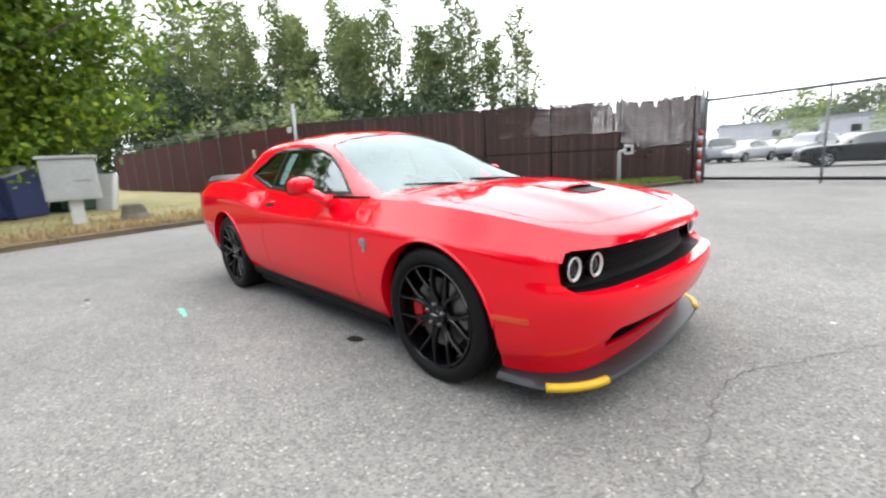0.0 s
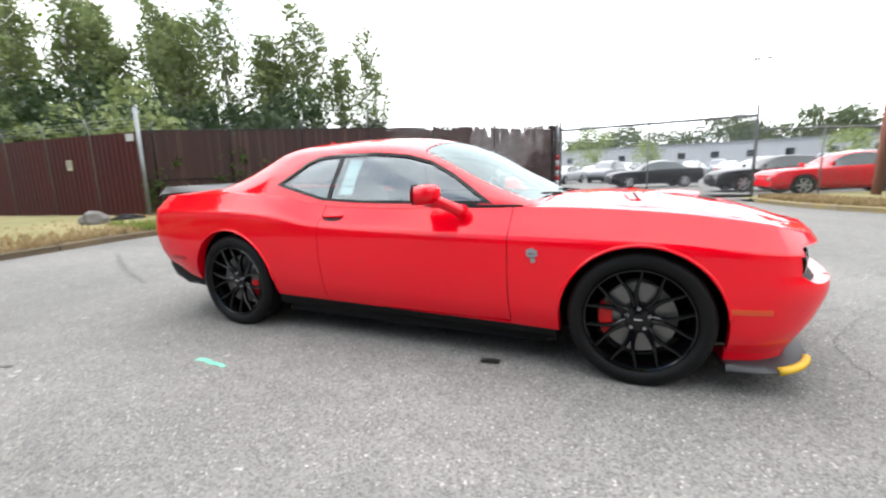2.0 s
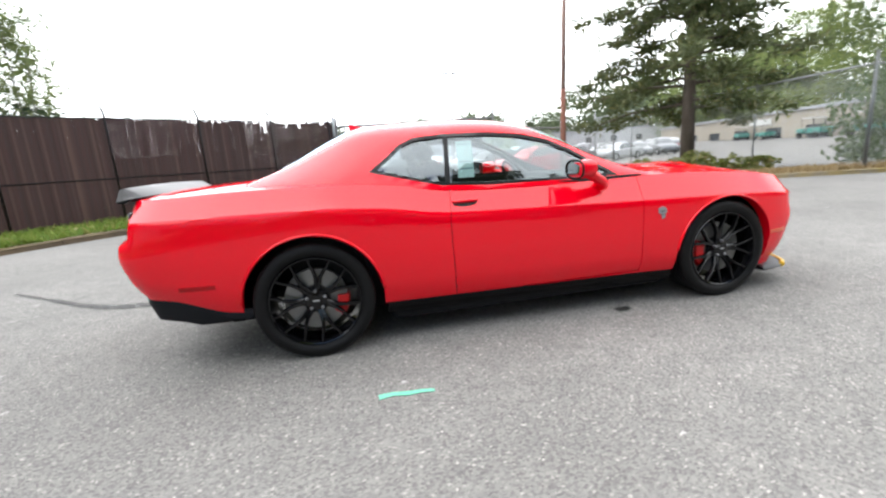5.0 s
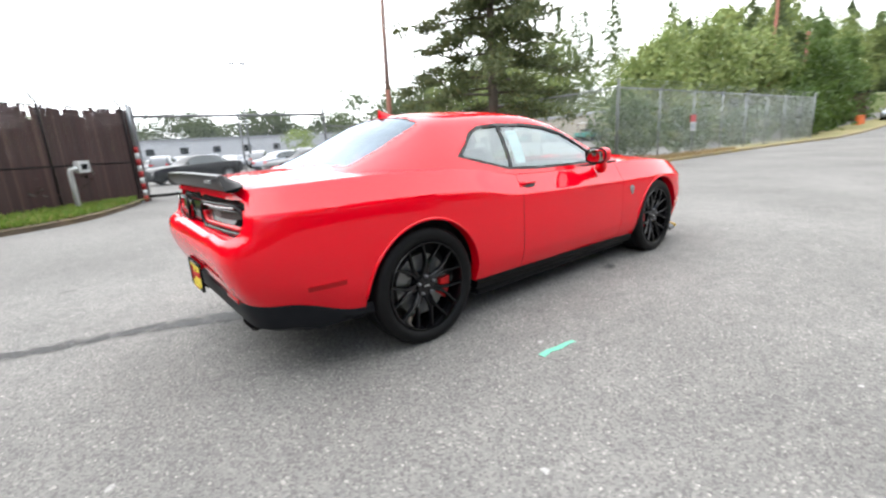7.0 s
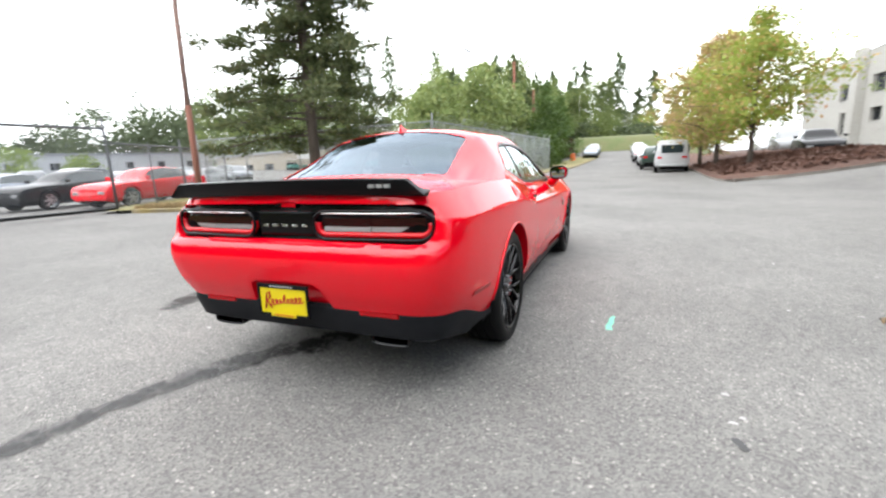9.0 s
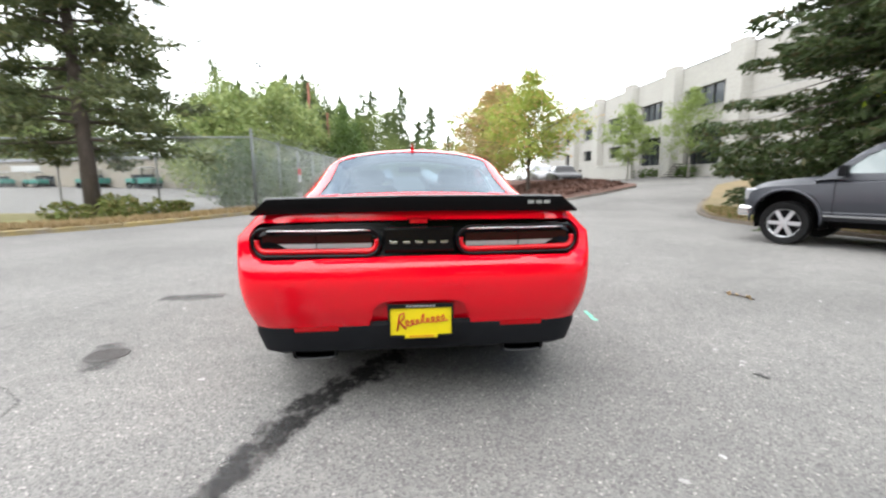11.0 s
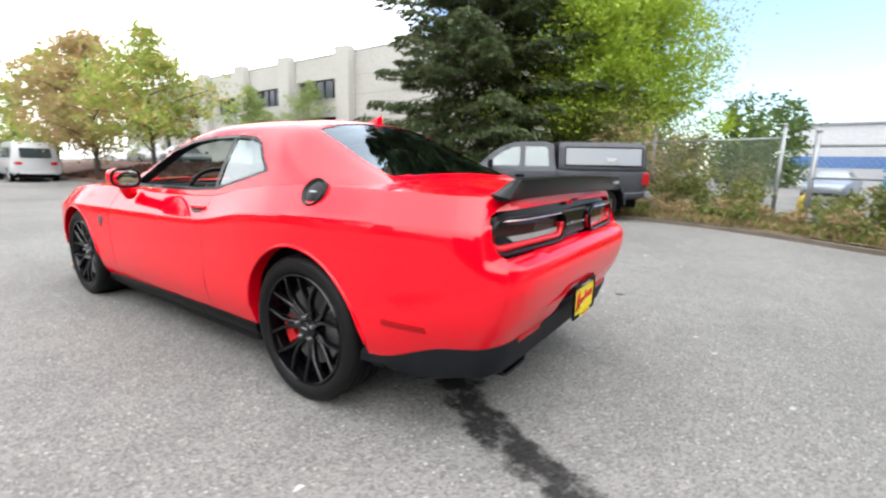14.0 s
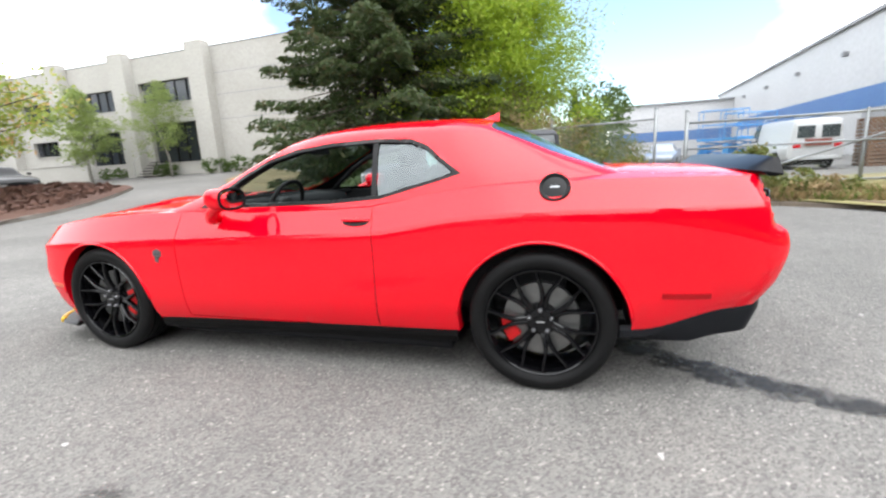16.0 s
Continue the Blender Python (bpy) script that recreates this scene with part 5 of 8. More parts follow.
# price sticker behind the passenger's window
bm = bmesh.new()
rows = []
for z in np.linspace(1.035, 1.275, 7):
    x0 = -.485 + .12 * (z - 1.15) - .0
    rows.append([bm.verts.new((x, -(pane_y(x, z) - .021), z)) for x in (x0, x0 + .11)])
for p, q in zip(rows, rows[1:]):
    bm.faces.new((p[0], p[1], q[1], q[0]))
bmesh.ops.solidify(bm, geom=bm.faces[:], thickness=.001)
stick = part("price_sticker", bm, STICKER, car, "pale green and white price sticker inside the glass")
bm = bmesh.new()
for zz in (1.25, 1.135, 1.09):
    a = []
    for z in (zz, zz + .006):
        x0 = -.485 + .12 * (z - 1.15)
        a.append([bm.verts.new((x, -(pane_y(x, z) - .0185), z)) for x in (x0 + .008, x0 + .10)])
    bm.faces.new((a[0][0], a[0][1], a[1][1], a[1][0]))
part("sticker_lines", bm, INK, stick)


# ---- plants ----
def leaf_mesh(name, P, size, mat, long=1.0, up=0.0, out=None):
    """Many small leaves, one at each point; long: length to width; out: a way in which each leaf points."""
    P = np.asarray(P, float)
    n = len(P)
    a = rng.normal(size=(n, 3)) if out is None else np.asarray(out, float) + 0.55 * rng.normal(size=(n, 3))
    a[:, 2] += up
    a /= np.linalg.norm(a, axis=1)[:, None] + 1e-9
    b = np.cross(a, rng.normal(size=(n, 3)))
    b /= np.linalg.norm(b, axis=1)[:, None] + 1e-9
    c = np.cross(a, b)
    s = size * rng.uniform(0.6, 1.35, n)[:, None]
    V = np.stack([P - a * s * long * 0.5, P + b * s * 0.32 + c * s * 0.1, P + a * s * long * 0.5, P - b * s * 0.32 + c * s * 0.1], 1).reshape(-1, 3)
    me = bpy.data.meshes.new(name)
    me.vertices.add(4 * n), me.loops.add(4 * n), me.polygons.add(n)
    me.vertices.foreach_set("co", V.ravel())
    me.loops.foreach_set("vertex_index", np.arange(4 * n, dtype=np.int32))
    me.polygons.foreach_set("loop_start", np.arange(0, 4 * n, 4, dtype=np.int32))
    me.update(calc_edges=True)
    me.materials.append(mat)
    return new(name, me)


def clumps(centres, radii, per):
    return np.concatenate([c + rng.normal(size=(per, 3)) * np.array(r) * 0.55 for c, r in zip(centres, radii)])


def broadleaf(name, label, at, height, spread, leaves, size, mat, bark, base=0.3, trunk=0.15, lean=(0, 0), per=60, shape=1.0, limbs=11, loose=0.16):
    top = thing(name, label, "tree", m=pose(at[0], at[1], ground_z(*at)))
    bm = bmesh.new()
    zb = height * base
    tube(bm, [(0, 0, -0.2), (0.02, 0, zb * 0.6), (lean[0] * .3, lean[1] * .3, zb * 1.2), (lean[0] * .7, lean[1] * .7, height * 0.65), (lean[0], lean[1], height * 0.93)], [trunk * 1.25, trunk, trunk * 0.85, trunk * 0.45, 0.02], 9)
    centres = []
    for k in range(limbs):
        a = k * 2.4 + rng.uniform(-.3, .3)
        z0 = zb * 0.8 + (height * 0.8 - zb * 0.8) * (k / limbs)
        r = spread * (0.55 + 0.5 * math.sin(math.pi * min(1, (0.18 + k / limbs)) ** shape)) * rng.uniform(0.75, 1.05)
        p0 = Vector((lean[0] * z0 / height, lean[1] * z0 / height, z0))
        p2 = p0 + Vector((math.cos(a) * r, math.sin(a) * r, height * rng.uniform(0.08, 0.2)))
        p1 = p0.lerp(p2, 0.5) + Vector((0, 0, 0.25))
        tube(bm, [p0, p1, p2], [trunk * 0.4, trunk * 0.25, 0.012], 5)
        for t in np.linspace(0.3, 1.08, 7):
            q = p0.lerp(p2, t)
            centres.append(np.array(q) + rng.normal(size=3) * spread * loose)
    need = max(1, leaves // per)
    while len(centres) < need:
        d = rng.normal(size=3)
        d /= np.linalg.norm(d)
        z = zb + (height - zb) * rng.uniform(0.02, 1)
        w = spread * math.sin(math.pi * min(max((z - zb) / (height - zb), 0.06), 0.97) ** 0.75)
        centres.append(np.array([d[0] * w * rng.uniform(.3, 1), d[1] * w * rng.uniform(.3, 1), z]))
    centres = np.array(centres[:need]) if need < len(centres) else np.array(centres)
    rad = [np.array([1, 1, 0.62]) * spread * rng.uniform(0.13, 0.26) for _ in centres]
    part("trunk", bm, bark, top, smooth=True)
    crown = leaf_mesh("crown", clumps(centres, rad, per), size, mat, 1.3)
    crown.parent = top
    return top


def conifer(name, label, at, height, spread, mat, bark, boughs, sprays, size, base=0.06, trunk=0.2, droop=0.35, seed_gap=0.0):
    """Spruce: whorls of drooping boughs hung with needled twigs."""
    top = thing(name, label, "tree", m=pose(at[0], at[1], ground_z(*at)))
    bm = bmesh.new()
    tube(bm, [(0, 0, -0.2), (0, 0, height * 0.5), (0, 0, height)], [trunk, trunk * 0.6, 0.02], 9)
    P, D = [], []
    for k in range(boughs):
        f = (k + rng.uniform(0, 1)) / boughs
        z = height * (base + (0.99 - base) * f)
        r = spread * (1 - f) ** 0.75 * rng.uniform(0.65, 1.12) + 0.15
        a = k * 2.399 + rng.uniform(-.4, .4)
        d = np.array([math.cos(a), math.sin(a), 0])
        tip = np.array([d[0] * r, d[1] * r, -droop * r + 0.12 * r])
        side = np.array([-d[1], d[0], 0])
        pts = [np.array([0, 0, z]) + tip * t + np.array([0, 0, -droop * 0.25 * r * math.sin(math.pi * t)]) for t in (0, .35, .7, 1)]
        tube(bm, [Vector(p) for p in pts], [0.045 * (1 - f) + .01, .03 * (1 - f) + .008, .012, .005], 4, False)
        m = int(sprays * (0.35 + r / spread))
        t = rng.uniform(0.12, 1.05, m) ** 0.8
        w = (rng.uniform(-1, 1, m)) * 0.34 * r * (1.1 - 0.75 * t)
        q = np.array([0, 0, z]) + tip * t[:, None] + side * w[:, None]
        q[:, 2] += -droop * 0.25 * r * np.sin(math.pi * np.clip(t, 0, 1)) - np.abs(w) * 0.35 - rng.uniform(0, .16, m)
        P.append(q)
        D.append(d * 0.8 + side * np.sign(w)[:, None] * 0.7 + np.array([0, 0, -0.45]))
    part("trunk", bm, bark, top, smooth=True)
    crown = leaf_mesh("crown", np.concatenate(P), size, mat, 2.2, out=np.concatenate(D))
    crown.parent = top
    return top


def far_trees(name, label, spots, mat, size, quads, category="woods"):
    """Distant trees in one body: (x, y, base, height, width, pointed). Firs grow in uneven boughs, the others in clumps."""
    P = []
    for x, y, z, h, w, pointed in spots:
        if pointed:
            m = 64
            n = int(quads) // m + 1
            f = (np.arange(m) / m) ** 0.9 * 0.95 + 0.05
            ln = w * (1.03 - f) ** 0.55 * rng.uniform(0.35, 1.2, m)
            a = rng.uniform(0, 2 * np.pi, m)
            t = rng.uniform(0.05, 1, (m, n))
            off = rng.normal(size=(m, n)) * 0.16 * ln[:, None]
            px = x + np.cos(a)[:, None] * ln[:, None] * t - np.sin(a)[:, None] * off
            py = y + np.sin(a)[:, None] * ln[:, None] * t + np.cos(a)[:, None] * off
            pz = z + (h * f)[:, None] - 0.28 * ln[:, None] * t + rng.normal(size=(m, n)) * 0.012 * h
        else:
            m = 30
            n = int(quads) // m + 1
            f = rng.uniform(0.04, 1, m)
            r = w * np.sin(np.pi * np.clip(f, .07, .96)) ** 0.5 * rng.uniform(.45, 1, m)
            a = rng.uniform(0, 2 * np.pi, m)
            g = rng.normal(size=(3, m, n)) * (0.2 * min(w, h * .5))
            px = x + (r * np.cos(a))[:, None] + g[0]
            py = y + (r * np.sin(a))[:, None] + g[1]
            pz = np.maximum(z, z + (h * f * .93)[:, None] + g[2] * 0.75)
        P.append(np.stack([px.ravel(), py.ravel(), pz.ravel()], 1))
    ob = leaf_mesh(name, np.concatenate(P), size, mat, 1.25)
    return tagged(ob, label, category, kind="stuff")


def poplar(at, h, w):
    """A slim airy tree: thin pale stems and short climbing limbs tufted with leaves."""
    top = thing("poplar_tree", "tall slim poplar with airy grey-green leaves", "tree", "row of poplars", m=pose(at[0], at[1], 0))
    bm = bmesh.new()
    P = []
    for s, (dx, dy, hh) in enumerate(((.3, .2, h), (-1.1, .9, h * .86))):
        tube(bm, [(0, 0, -.2), (dx * .3, dy * .3, hh * .3), (dx * .8, dy * .8, hh * .7), (dx, dy, hh)], [.19 - .05 * s, .15 - .04 * s, .08, .02], 7)
        for k in range(64 - 22 * s):
            u = rng.uniform(.0, 1)
            z = hh * (.17 + .81 * u)
            ln = w * (.42 + .66 * math.sin(math.pi * min(u * .9 + .05, 1) ** .8)) * rng.uniform(.35, 1.2)
            a = rng.uniform(0, 2 * math.pi)
            p0 = np.array([dx * z / hh, dy * z / hh, z])
            p1 = p0 + np.array([math.cos(a) * ln, math.sin(a) * ln, ln * rng.uniform(.6, 1.2)])
            tube(bm, [Vector(p0), Vector(p0 * .5 + p1 * .5 + np.array([0, 0, -.1 * ln])), Vector(p1)], [.05 * (1 - u) + .015, .025, .008], 4, False)
            for t in (.45, .75, 1.0):
                P.append(p0 + (p1 - p0) * t + rng.normal(size=(15, 3)) * np.array([.36, .36, .45]))
    part("trunk", bm, BARK_PALE, top, smooth=True)
    crown = leaf_mesh("crown", np.concatenate(P), .3, LEAF_POPLAR, 1.3)
    crown.parent = top
    return top


# ---- fences ----
def fence_mesh(bm, a, b, height, cell=0.075, wire=0.0035, z0=0.05):
    """Woven wire between two points as two families of slanting wires."""
    a, b = Vector(a), Vector(b)
    L, u = (b - a).length, (b - a).normalized()
    nrm = Vector((-u.y, u.x, 0))

    def strand(s0, za, s1, zb_, off):
        p, q = a + u * s0 + Vector((0, 0, za)) + nrm * off, a + u * s1 + Vector((0, 0, zb_)) + nrm * off
        d = (q - p).normalized()
        e1 = nrm * wire
        e2 = d.cross(nrm) * wire
        ring = [[bm.verts.new(w + e1 * c + e2 * s) for c, s in ((1, 0), (-.5, .87), (-.5, -.87))] for w in (p, q)]
        for k in range(3):
            bm.faces.new((ring[0][k], ring[0][(k + 1) % 3], ring[1][(k + 1) % 3], ring[1][k]))
    H = height - z0
    n = int((L + H) / cell)
    for k in range(n):
        s = -H + k * cell
        lo, hi = max(s, 0), min(s + H, L)
        if hi > lo:
            strand(lo, z0 + lo - s, hi, z0 + hi - s, wire)
            strand(lo, height - (lo - s), hi, height - (hi - s), -wire)
    return bm


def chain_fence(name, label, pts, height, post_every=2.7, arms=True, mat=GALV, wire_mat=WIRE, post_r=0.03, rail=True, cell=0.075, barbed=3, group="", ends=None, wire=0.0035):
    top = thing(name, label, "fence", group)
    for a, b in zip(pts, pts[1:]):
        a, b = Vector((*a, ground_z(*a))), Vector((*b, ground_z(*b)))
        L, u = (b - a).length, (b - a).normalized()
        n = max(1, round(L / post_every))
        for k in range(n + 1):
            p = a + u * L * k / n
            bm = bmesh.new()
            end = k in (0, n)
            r = post_r * (1.45 if end else 1)
            tube(bm, [p + Vector((0, 0, -0.2)), p + Vector((0, 0, height + (0.28 if end else 0.05)))], r, 10)
            if arms and not end:
                tube(bm, [p + Vector((0, 0, height)), p + Vector((u.y * .26, -u.x * .26, height + 0.3))], 0.016, 6)
            lathe_cap = p + Vector((0, 0, height + (0.28 if end else 0.05)))
            bmesh.ops.create_uvsphere(bm, u_segments=8, v_segments=5, radius=r * 1.15, matrix=Matrix.Translation(lathe_cap))
            part("fence_post", bm, mat, top, smooth=True)
        if rail:
            bm = bmesh.new()
            tube(bm, [a + Vector((0, 0, height)), b + Vector((0, 0, height))], 0.028, 8)
            part("top_rail", bm, mat, top, smooth=True)
        bm = bmesh.new()
        fence_mesh(bm, a, b, height, cell, wire)
        part("wire_mesh", bm, wire_mat, top)
        if arms:
            bm = bmesh.new()
            for k in range(barbed):
                o = Vector((u.y, -u.x, 0)) * (.08 + .08 * k) + Vector((0, 0, height + .09 + .095 * k))
                tube(bm, [a + o, a.lerp(b, .5) + o + Vector((0, 0, -.02)), b + o], 0.004, 4, False)
            part("barbed_wire", bm, wire_mat, top)
    return top


SCRUB = foliage("brown_scrub", (.035, .03, .02), (.07, .05, .035), (.1, .05, .04))
CORNER, GATE_A, GATE_B = (-13.0, 5.6), (-1.38, 14.0), (4.68, 13.4)
POST_C = (12.68, 5.75)
# red sheet fence behind the lawn
red_fence = thing("red_fence", "dark red painted metal sheet fence topped with barbed wire", "fence")
_a, _b = Vector((*CORNER, 0)), Vector((-38.0, 3.2, 0))
_u, _L = (_b - _a).normalized(), (_b - _a).length
_n = 11
_rot = Matrix.Rotation(math.atan2(_u.y, _u.x), 4, "Z")
for k in range(_n):
    bm = bmesh.new()
    w = _L / _n
    cols, lo, hi = [], [], []
    m = 40
    for i in range(m + 1):
        x = w * i / m
        y = 0.011 * (1 if (i // 2) % 2 else -1)
        lo.append(bm.verts.new((x, y, 0.02))), hi.append(bm.verts.new((x, y, 2.78)))
    for i in range(m):
        bm.faces.new((lo[i], lo[i + 1], hi[i + 1], hi[i]))
    bmesh.ops.solidify(bm, geom=bm.faces[:], thickness=0.006)
    part("panel", bm, RED_PANEL, red_fence, m=Matrix.Translation(_a + _u * (w * k + .01)) @ _rot)
    bm = bmesh.new()
    p = _a + _u * w * k
    tube(bm, [p, p + Vector((0, 0, 2.95)), p + Vector((.1, -.15, 3.25))], .025, 6)
    part("fence_post", bm, GALV, red_fence, smooth=True)
bm = bmesh.new()
for k in range(3):
    o = Vector((.03 * k, -.05 * k, 2.98 + .1 * k))
    tube(bm, [_a + o, _b + o], .006, 4, False)
part("barbed_wire", bm, WIRE, red_fence)
notice = thing("fence_notice", "small pale notice plate on the red fence", "sign", m=Matrix.Translation(_a + _u * 3.4 + Vector((0, -.06, 1.85))) @ _rot)
bm = bmesh.new()
box(bm, -.14, -.012, -.17, .14, .012, .17, .01)
part("plate", bm, material("pale_sign", (.62, .56, .42), .6), notice)
bm = bmesh.new()
for k in range(3):
    box(bm, -.1, .013, .08 - .08 * k, .1, .016, .11 - .08 * k)
    box(bm, -.1, -.016, .08 - .08 * k, .1, -.013, .11 - .08 * k)
part("lettering_bars", bm, INK, notice)

# tall corner post
corner_post = thing("corner_post", "tall galvanised steel corner post with a small white notice", "post", m=pose(*CORNER, 0))
bm = bmesh.new()
tube(bm, [(0.12, -.1, -.2), (0.12, -.1, 3.5)], .06, 12)
part("pole", bm, GALV, corner_post, smooth=True)
bm = bmesh.new()
box(bm, -.5, -.13, 2.5, -.12, -.11, 2.72, .004)
part("notice", bm, WHITE_PAINT, corner_post)

# slatted fence
slat_fence = thing("slat_fence", "weathered brown privacy-slat fence on dark posts with barbed wire", "fence")
_a, _b = Vector((*CORNER, 0)), Vector((*GATE_A, 0))
_u, _L = (_b - _a).normalized(), (_b - _a).length
_ang = math.atan2(_u.y, _u.x)
slat_data = {}
for wide in (0, 1, 2):
    bm = bmesh.new()
    w = (.0247, .024, .0228)[wide]
    box(bm, -w, -.0025, 0, w, .0025, 1)
    me = bpy.data.meshes.new("slat")
    bm.to_mesh(me)
    bm.free()
    me.materials.append(SLAT_BROWN)
    slat_data[wide] = me
_cnt = 290
for k in range(_cnt):
    s = _L * (k + .5) / _cnt
    f = k / _cnt
    open_part = f > .62
    gone = (.001 if not open_part else .0015)
    if random.random() < gone:
        continue
    o = new("slat", slat_data[1 if f < .3 else 0 if f < .5 else 1 if f < .75 else 2])
    h = 2.76 + .015 * math.sin(k * .7) + (random.uniform(-.03, .03) if not open_part else random.uniform(-.1, .05))
    if random.random() < .01:
        h *= random.uniform(.88, .96)
    p = _a + _u * s
    o.matrix_basis = Matrix.Translation((p.x, p.y, .04)) @ Matrix.Rotation(_ang + random.uniform(-.05, .05), 4, "Z") @ Matrix.Rotation(random.uniform(-.0004, .0004), 4, "Y") @ Matrix.Diagonal((1, 1, h, 1))
    o.parent = slat_fence
for k in range(7):
    p = _a + _u * _L * (k + .15) / 6.3
    bm = bmesh.new()
    tube(bm, [p, p + Vector((0, 0, 2.88)), p + Vector((-_u.y * .2, _u.x * .2, 3.12))], .03, 7)
    part("fence_post", bm, SATIN_BLACK, slat_fence, smooth=True)
bm = bmesh.new()
fence_mesh(bm, _a, _b, 2.8, .09, .002)
part("wire_mesh", bm, WIRE_DARK, slat_fence)
bm = bmesh.new()
for o in (Vector((0, 0, 2.8)), Vector((0, 0, 1.25))):
    tube(bm, [_a + o, _b + o], .018, 6, False)
for k in range(3):
    o = Vector((-_u.y * .07 * k, _u.x * .07 * k, 2.9 + .1 * k))
    tube(bm, [_a + o, _b + o], .006, 4, False)
part("rail", bm, SATIN_BLACK, slat_fence)
# junk and shrubs that show between the slats
_back = Vector((-_u.y, _u.x, 0))
far_trees("scrub_behind_fence", "dark scrub growing behind the slatted fence", [(*(_a + _u * _L * f + _back * random.uniform(.7, 1.6)).xy, 0, random.uniform(.9, 1.6), random.uniform(.5, .9), False) for f in np.linspace(.3, .97, 26)], SCRUB, .12, 700, "shrub")
far_trees("ivy", "green ivy climbing the slatted fence by the corner", [(*(_a + _u * _L * f + _back * .12).xy, 0, random.uniform(.9, 2.5), .28, False) for f in np.linspace(.005, .3, 14)], LEAF_MID, .09, 420, "ivy")
shed = thing("low_shed", "low dark shed behind the slatted fence", "shed", m=Matrix.Translation(_a + _u * _L * .8 + _back * 9) @ Matrix.Rotation(_ang, 4, "Z"))
bm = bmesh.new()
box(bm, -6, 0, 0, 2.2, 4, 2.0)
part("wall", bm, mottled("weathered_boards", (.2, .17, .17), (.15, .125, .125), 1.5, .9, 14, .2, stretch=(1, 1, .1)), shed)
bm = bmesh.new()
box(bm, -6.3, -.3, 2.0, 2.5, 4.3, 2.14, .02)
part("roof", bm, SATIN_BLACK, shed)
for x0 in (-3.5, 0.4):
    bm = bmesh.new()
    box(bm, x0, -.03, .6, x0 + 1.0, .0, 1.5, .01)
    part("window", bm, DARK_WINDOW, shed)
for k, (s, w, h) in enumerate(((.62, 1.6, 1.15), (.73, 1.3, .8), (.86, 1.9, .95))):
    sk = thing("scrap_bin", "rusty brown scrap bin behind the slats", "bin", "scrap bins", m=Matrix.Translation(_a + _u * _L * s + _back * 2.2) @ Matrix.Rotation(_ang, 4, "Z"))
    bm = bmesh.new()
    box(bm, -w / 2, 0, 0, w / 2, 1.1, h, .03)
    part("bin_body", bm, mottled("rust_%d" % k, (.07, .03, .02), (.11, .05, .035), 3, .9, 20, .3), sk)
    bm = bmesh.new()
    box(bm, -w / 2 - .03, -.03, h, w / 2 + .03, 1.13, h + .06, .015)
    part("rim", bm, SATIN_BLACK, sk)

# sliding gate and lower fence to the car park
chain_fence("yard_gate", "wide chain-link sliding gate on galvanised posts", [GATE_A, GATE_B], 2.62, 3.05, arms=False, wire=.003, mat=GATE_STEEL, wire_mat=WIRE_DULL)
for _z, _r in ((2.62, .045), (.14, .05)):
    bm = bmesh.new()
    tube(bm, [(*GATE_A, _z), (*GATE_B, _z)], _r, 8)
    part("gate_rail", bm, GATE_STEEL if _z > 1 else SATIN_BLACK, bpy.data.objects["yard_gate"], smooth=True)
tape_post = thing("gate_post", "gate post wrapped in red and white hazard tape", "post", m=pose(GATE_A[0] - .1, GATE_A[1] - .12, 0))
for k in range(9):
    bm = bmesh.new()
    tube(bm, [(.0, 0, k * .19), (.0, 0, k * .19 + .19)], .062, 12)
    part("tape_band", bm, (material("tape_red", (.5, .02, .02), .5) if k == 0 else bpy.data.materials["tape_red"]) if k % 2 == 0 else WHITE_PAINT, tape_post, smooth=True)
bm = bmesh.new()
tube(bm, [(0, 0, 1.71), (0, 0, 3.0)], .055, 12)
part("pole", bm, GALV, tape_post, smooth=True)
chain_fence("car_park_fence", "chain-link fence with a dark rail round the car park", [GATE_B, (8.6, 15.3), (13.1, 18.0)], 2.2, 2.6, arms=False, mat=GATE_STEEL, wire=.003, wire_mat=WIRE_DULL)
chain_fence("roadside_fence", "tall chain-link fence with barbed-wire arms along the road", [POST_C, (37.5, 4.9)], 2.85, 3.0, wire=.0024, cell=.068)
chain_fence("side_fence", "tall chain-link fence beside the pine", [POST_C, (13.2, 20.0)], 2.85, 3.6, arms=False, wire=.0035)
sign = thing("fence_sign", "red and white warning sign wired to the fence", "sign", m=pose(18.6, 5.42, 1.5, 0, 0, 178))
for nm, z0, z1, mt in (("upper_field", .03, .34, material("sign_red", (.55, .03, .03), .5)), ("lower_field", -.34, .03, WHITE_PAINT)):
    bm = bmesh.new()
    box(bm, -.26, -.01, z0, .26, .01, z1)
    part(nm, bm, mt, sign)
bm = bmesh.new()
for k in range(3):
    box(bm, -.2, .011, -.08 - .09 * k, .2, .014, -.04 - .09 * k)
part("lettering_bars", bm, INK, sign)

# fence and gate by the works yard
chain_fence("weedy_fence", "low chain-link fence overgrown with weeds", [(3.2, -12.9), (-.85, -11.66), (-3.72, -10.79)], 2.0, 3.0, arms=False, wire=.003, wire_mat=WIRE_DULL)
chain_fence("works_gate", "pipe-framed chain-link gate to the works yard", [(-4.2, -9.3), (-11.5, -9.6)], 1.75, 3.6, arms=False, wire=.0022, post_r=.035, cell=.1)
brace = thing("gate_brace", "slanting steel pipe brace across the yard gate", "gate")
bm = bmesh.new()
tube(bm, [(-5.0, -9.28, .3), (-8.2, -9.42, 1.25)], .028, 8)
part("brace_pipe", bm, GALV, brace, smooth=True)
bm = bmesh.new()
tube(bm, [(-4.2, -9.25, 1.12), (-11.5, -9.55, 1.12)], .024, 8)
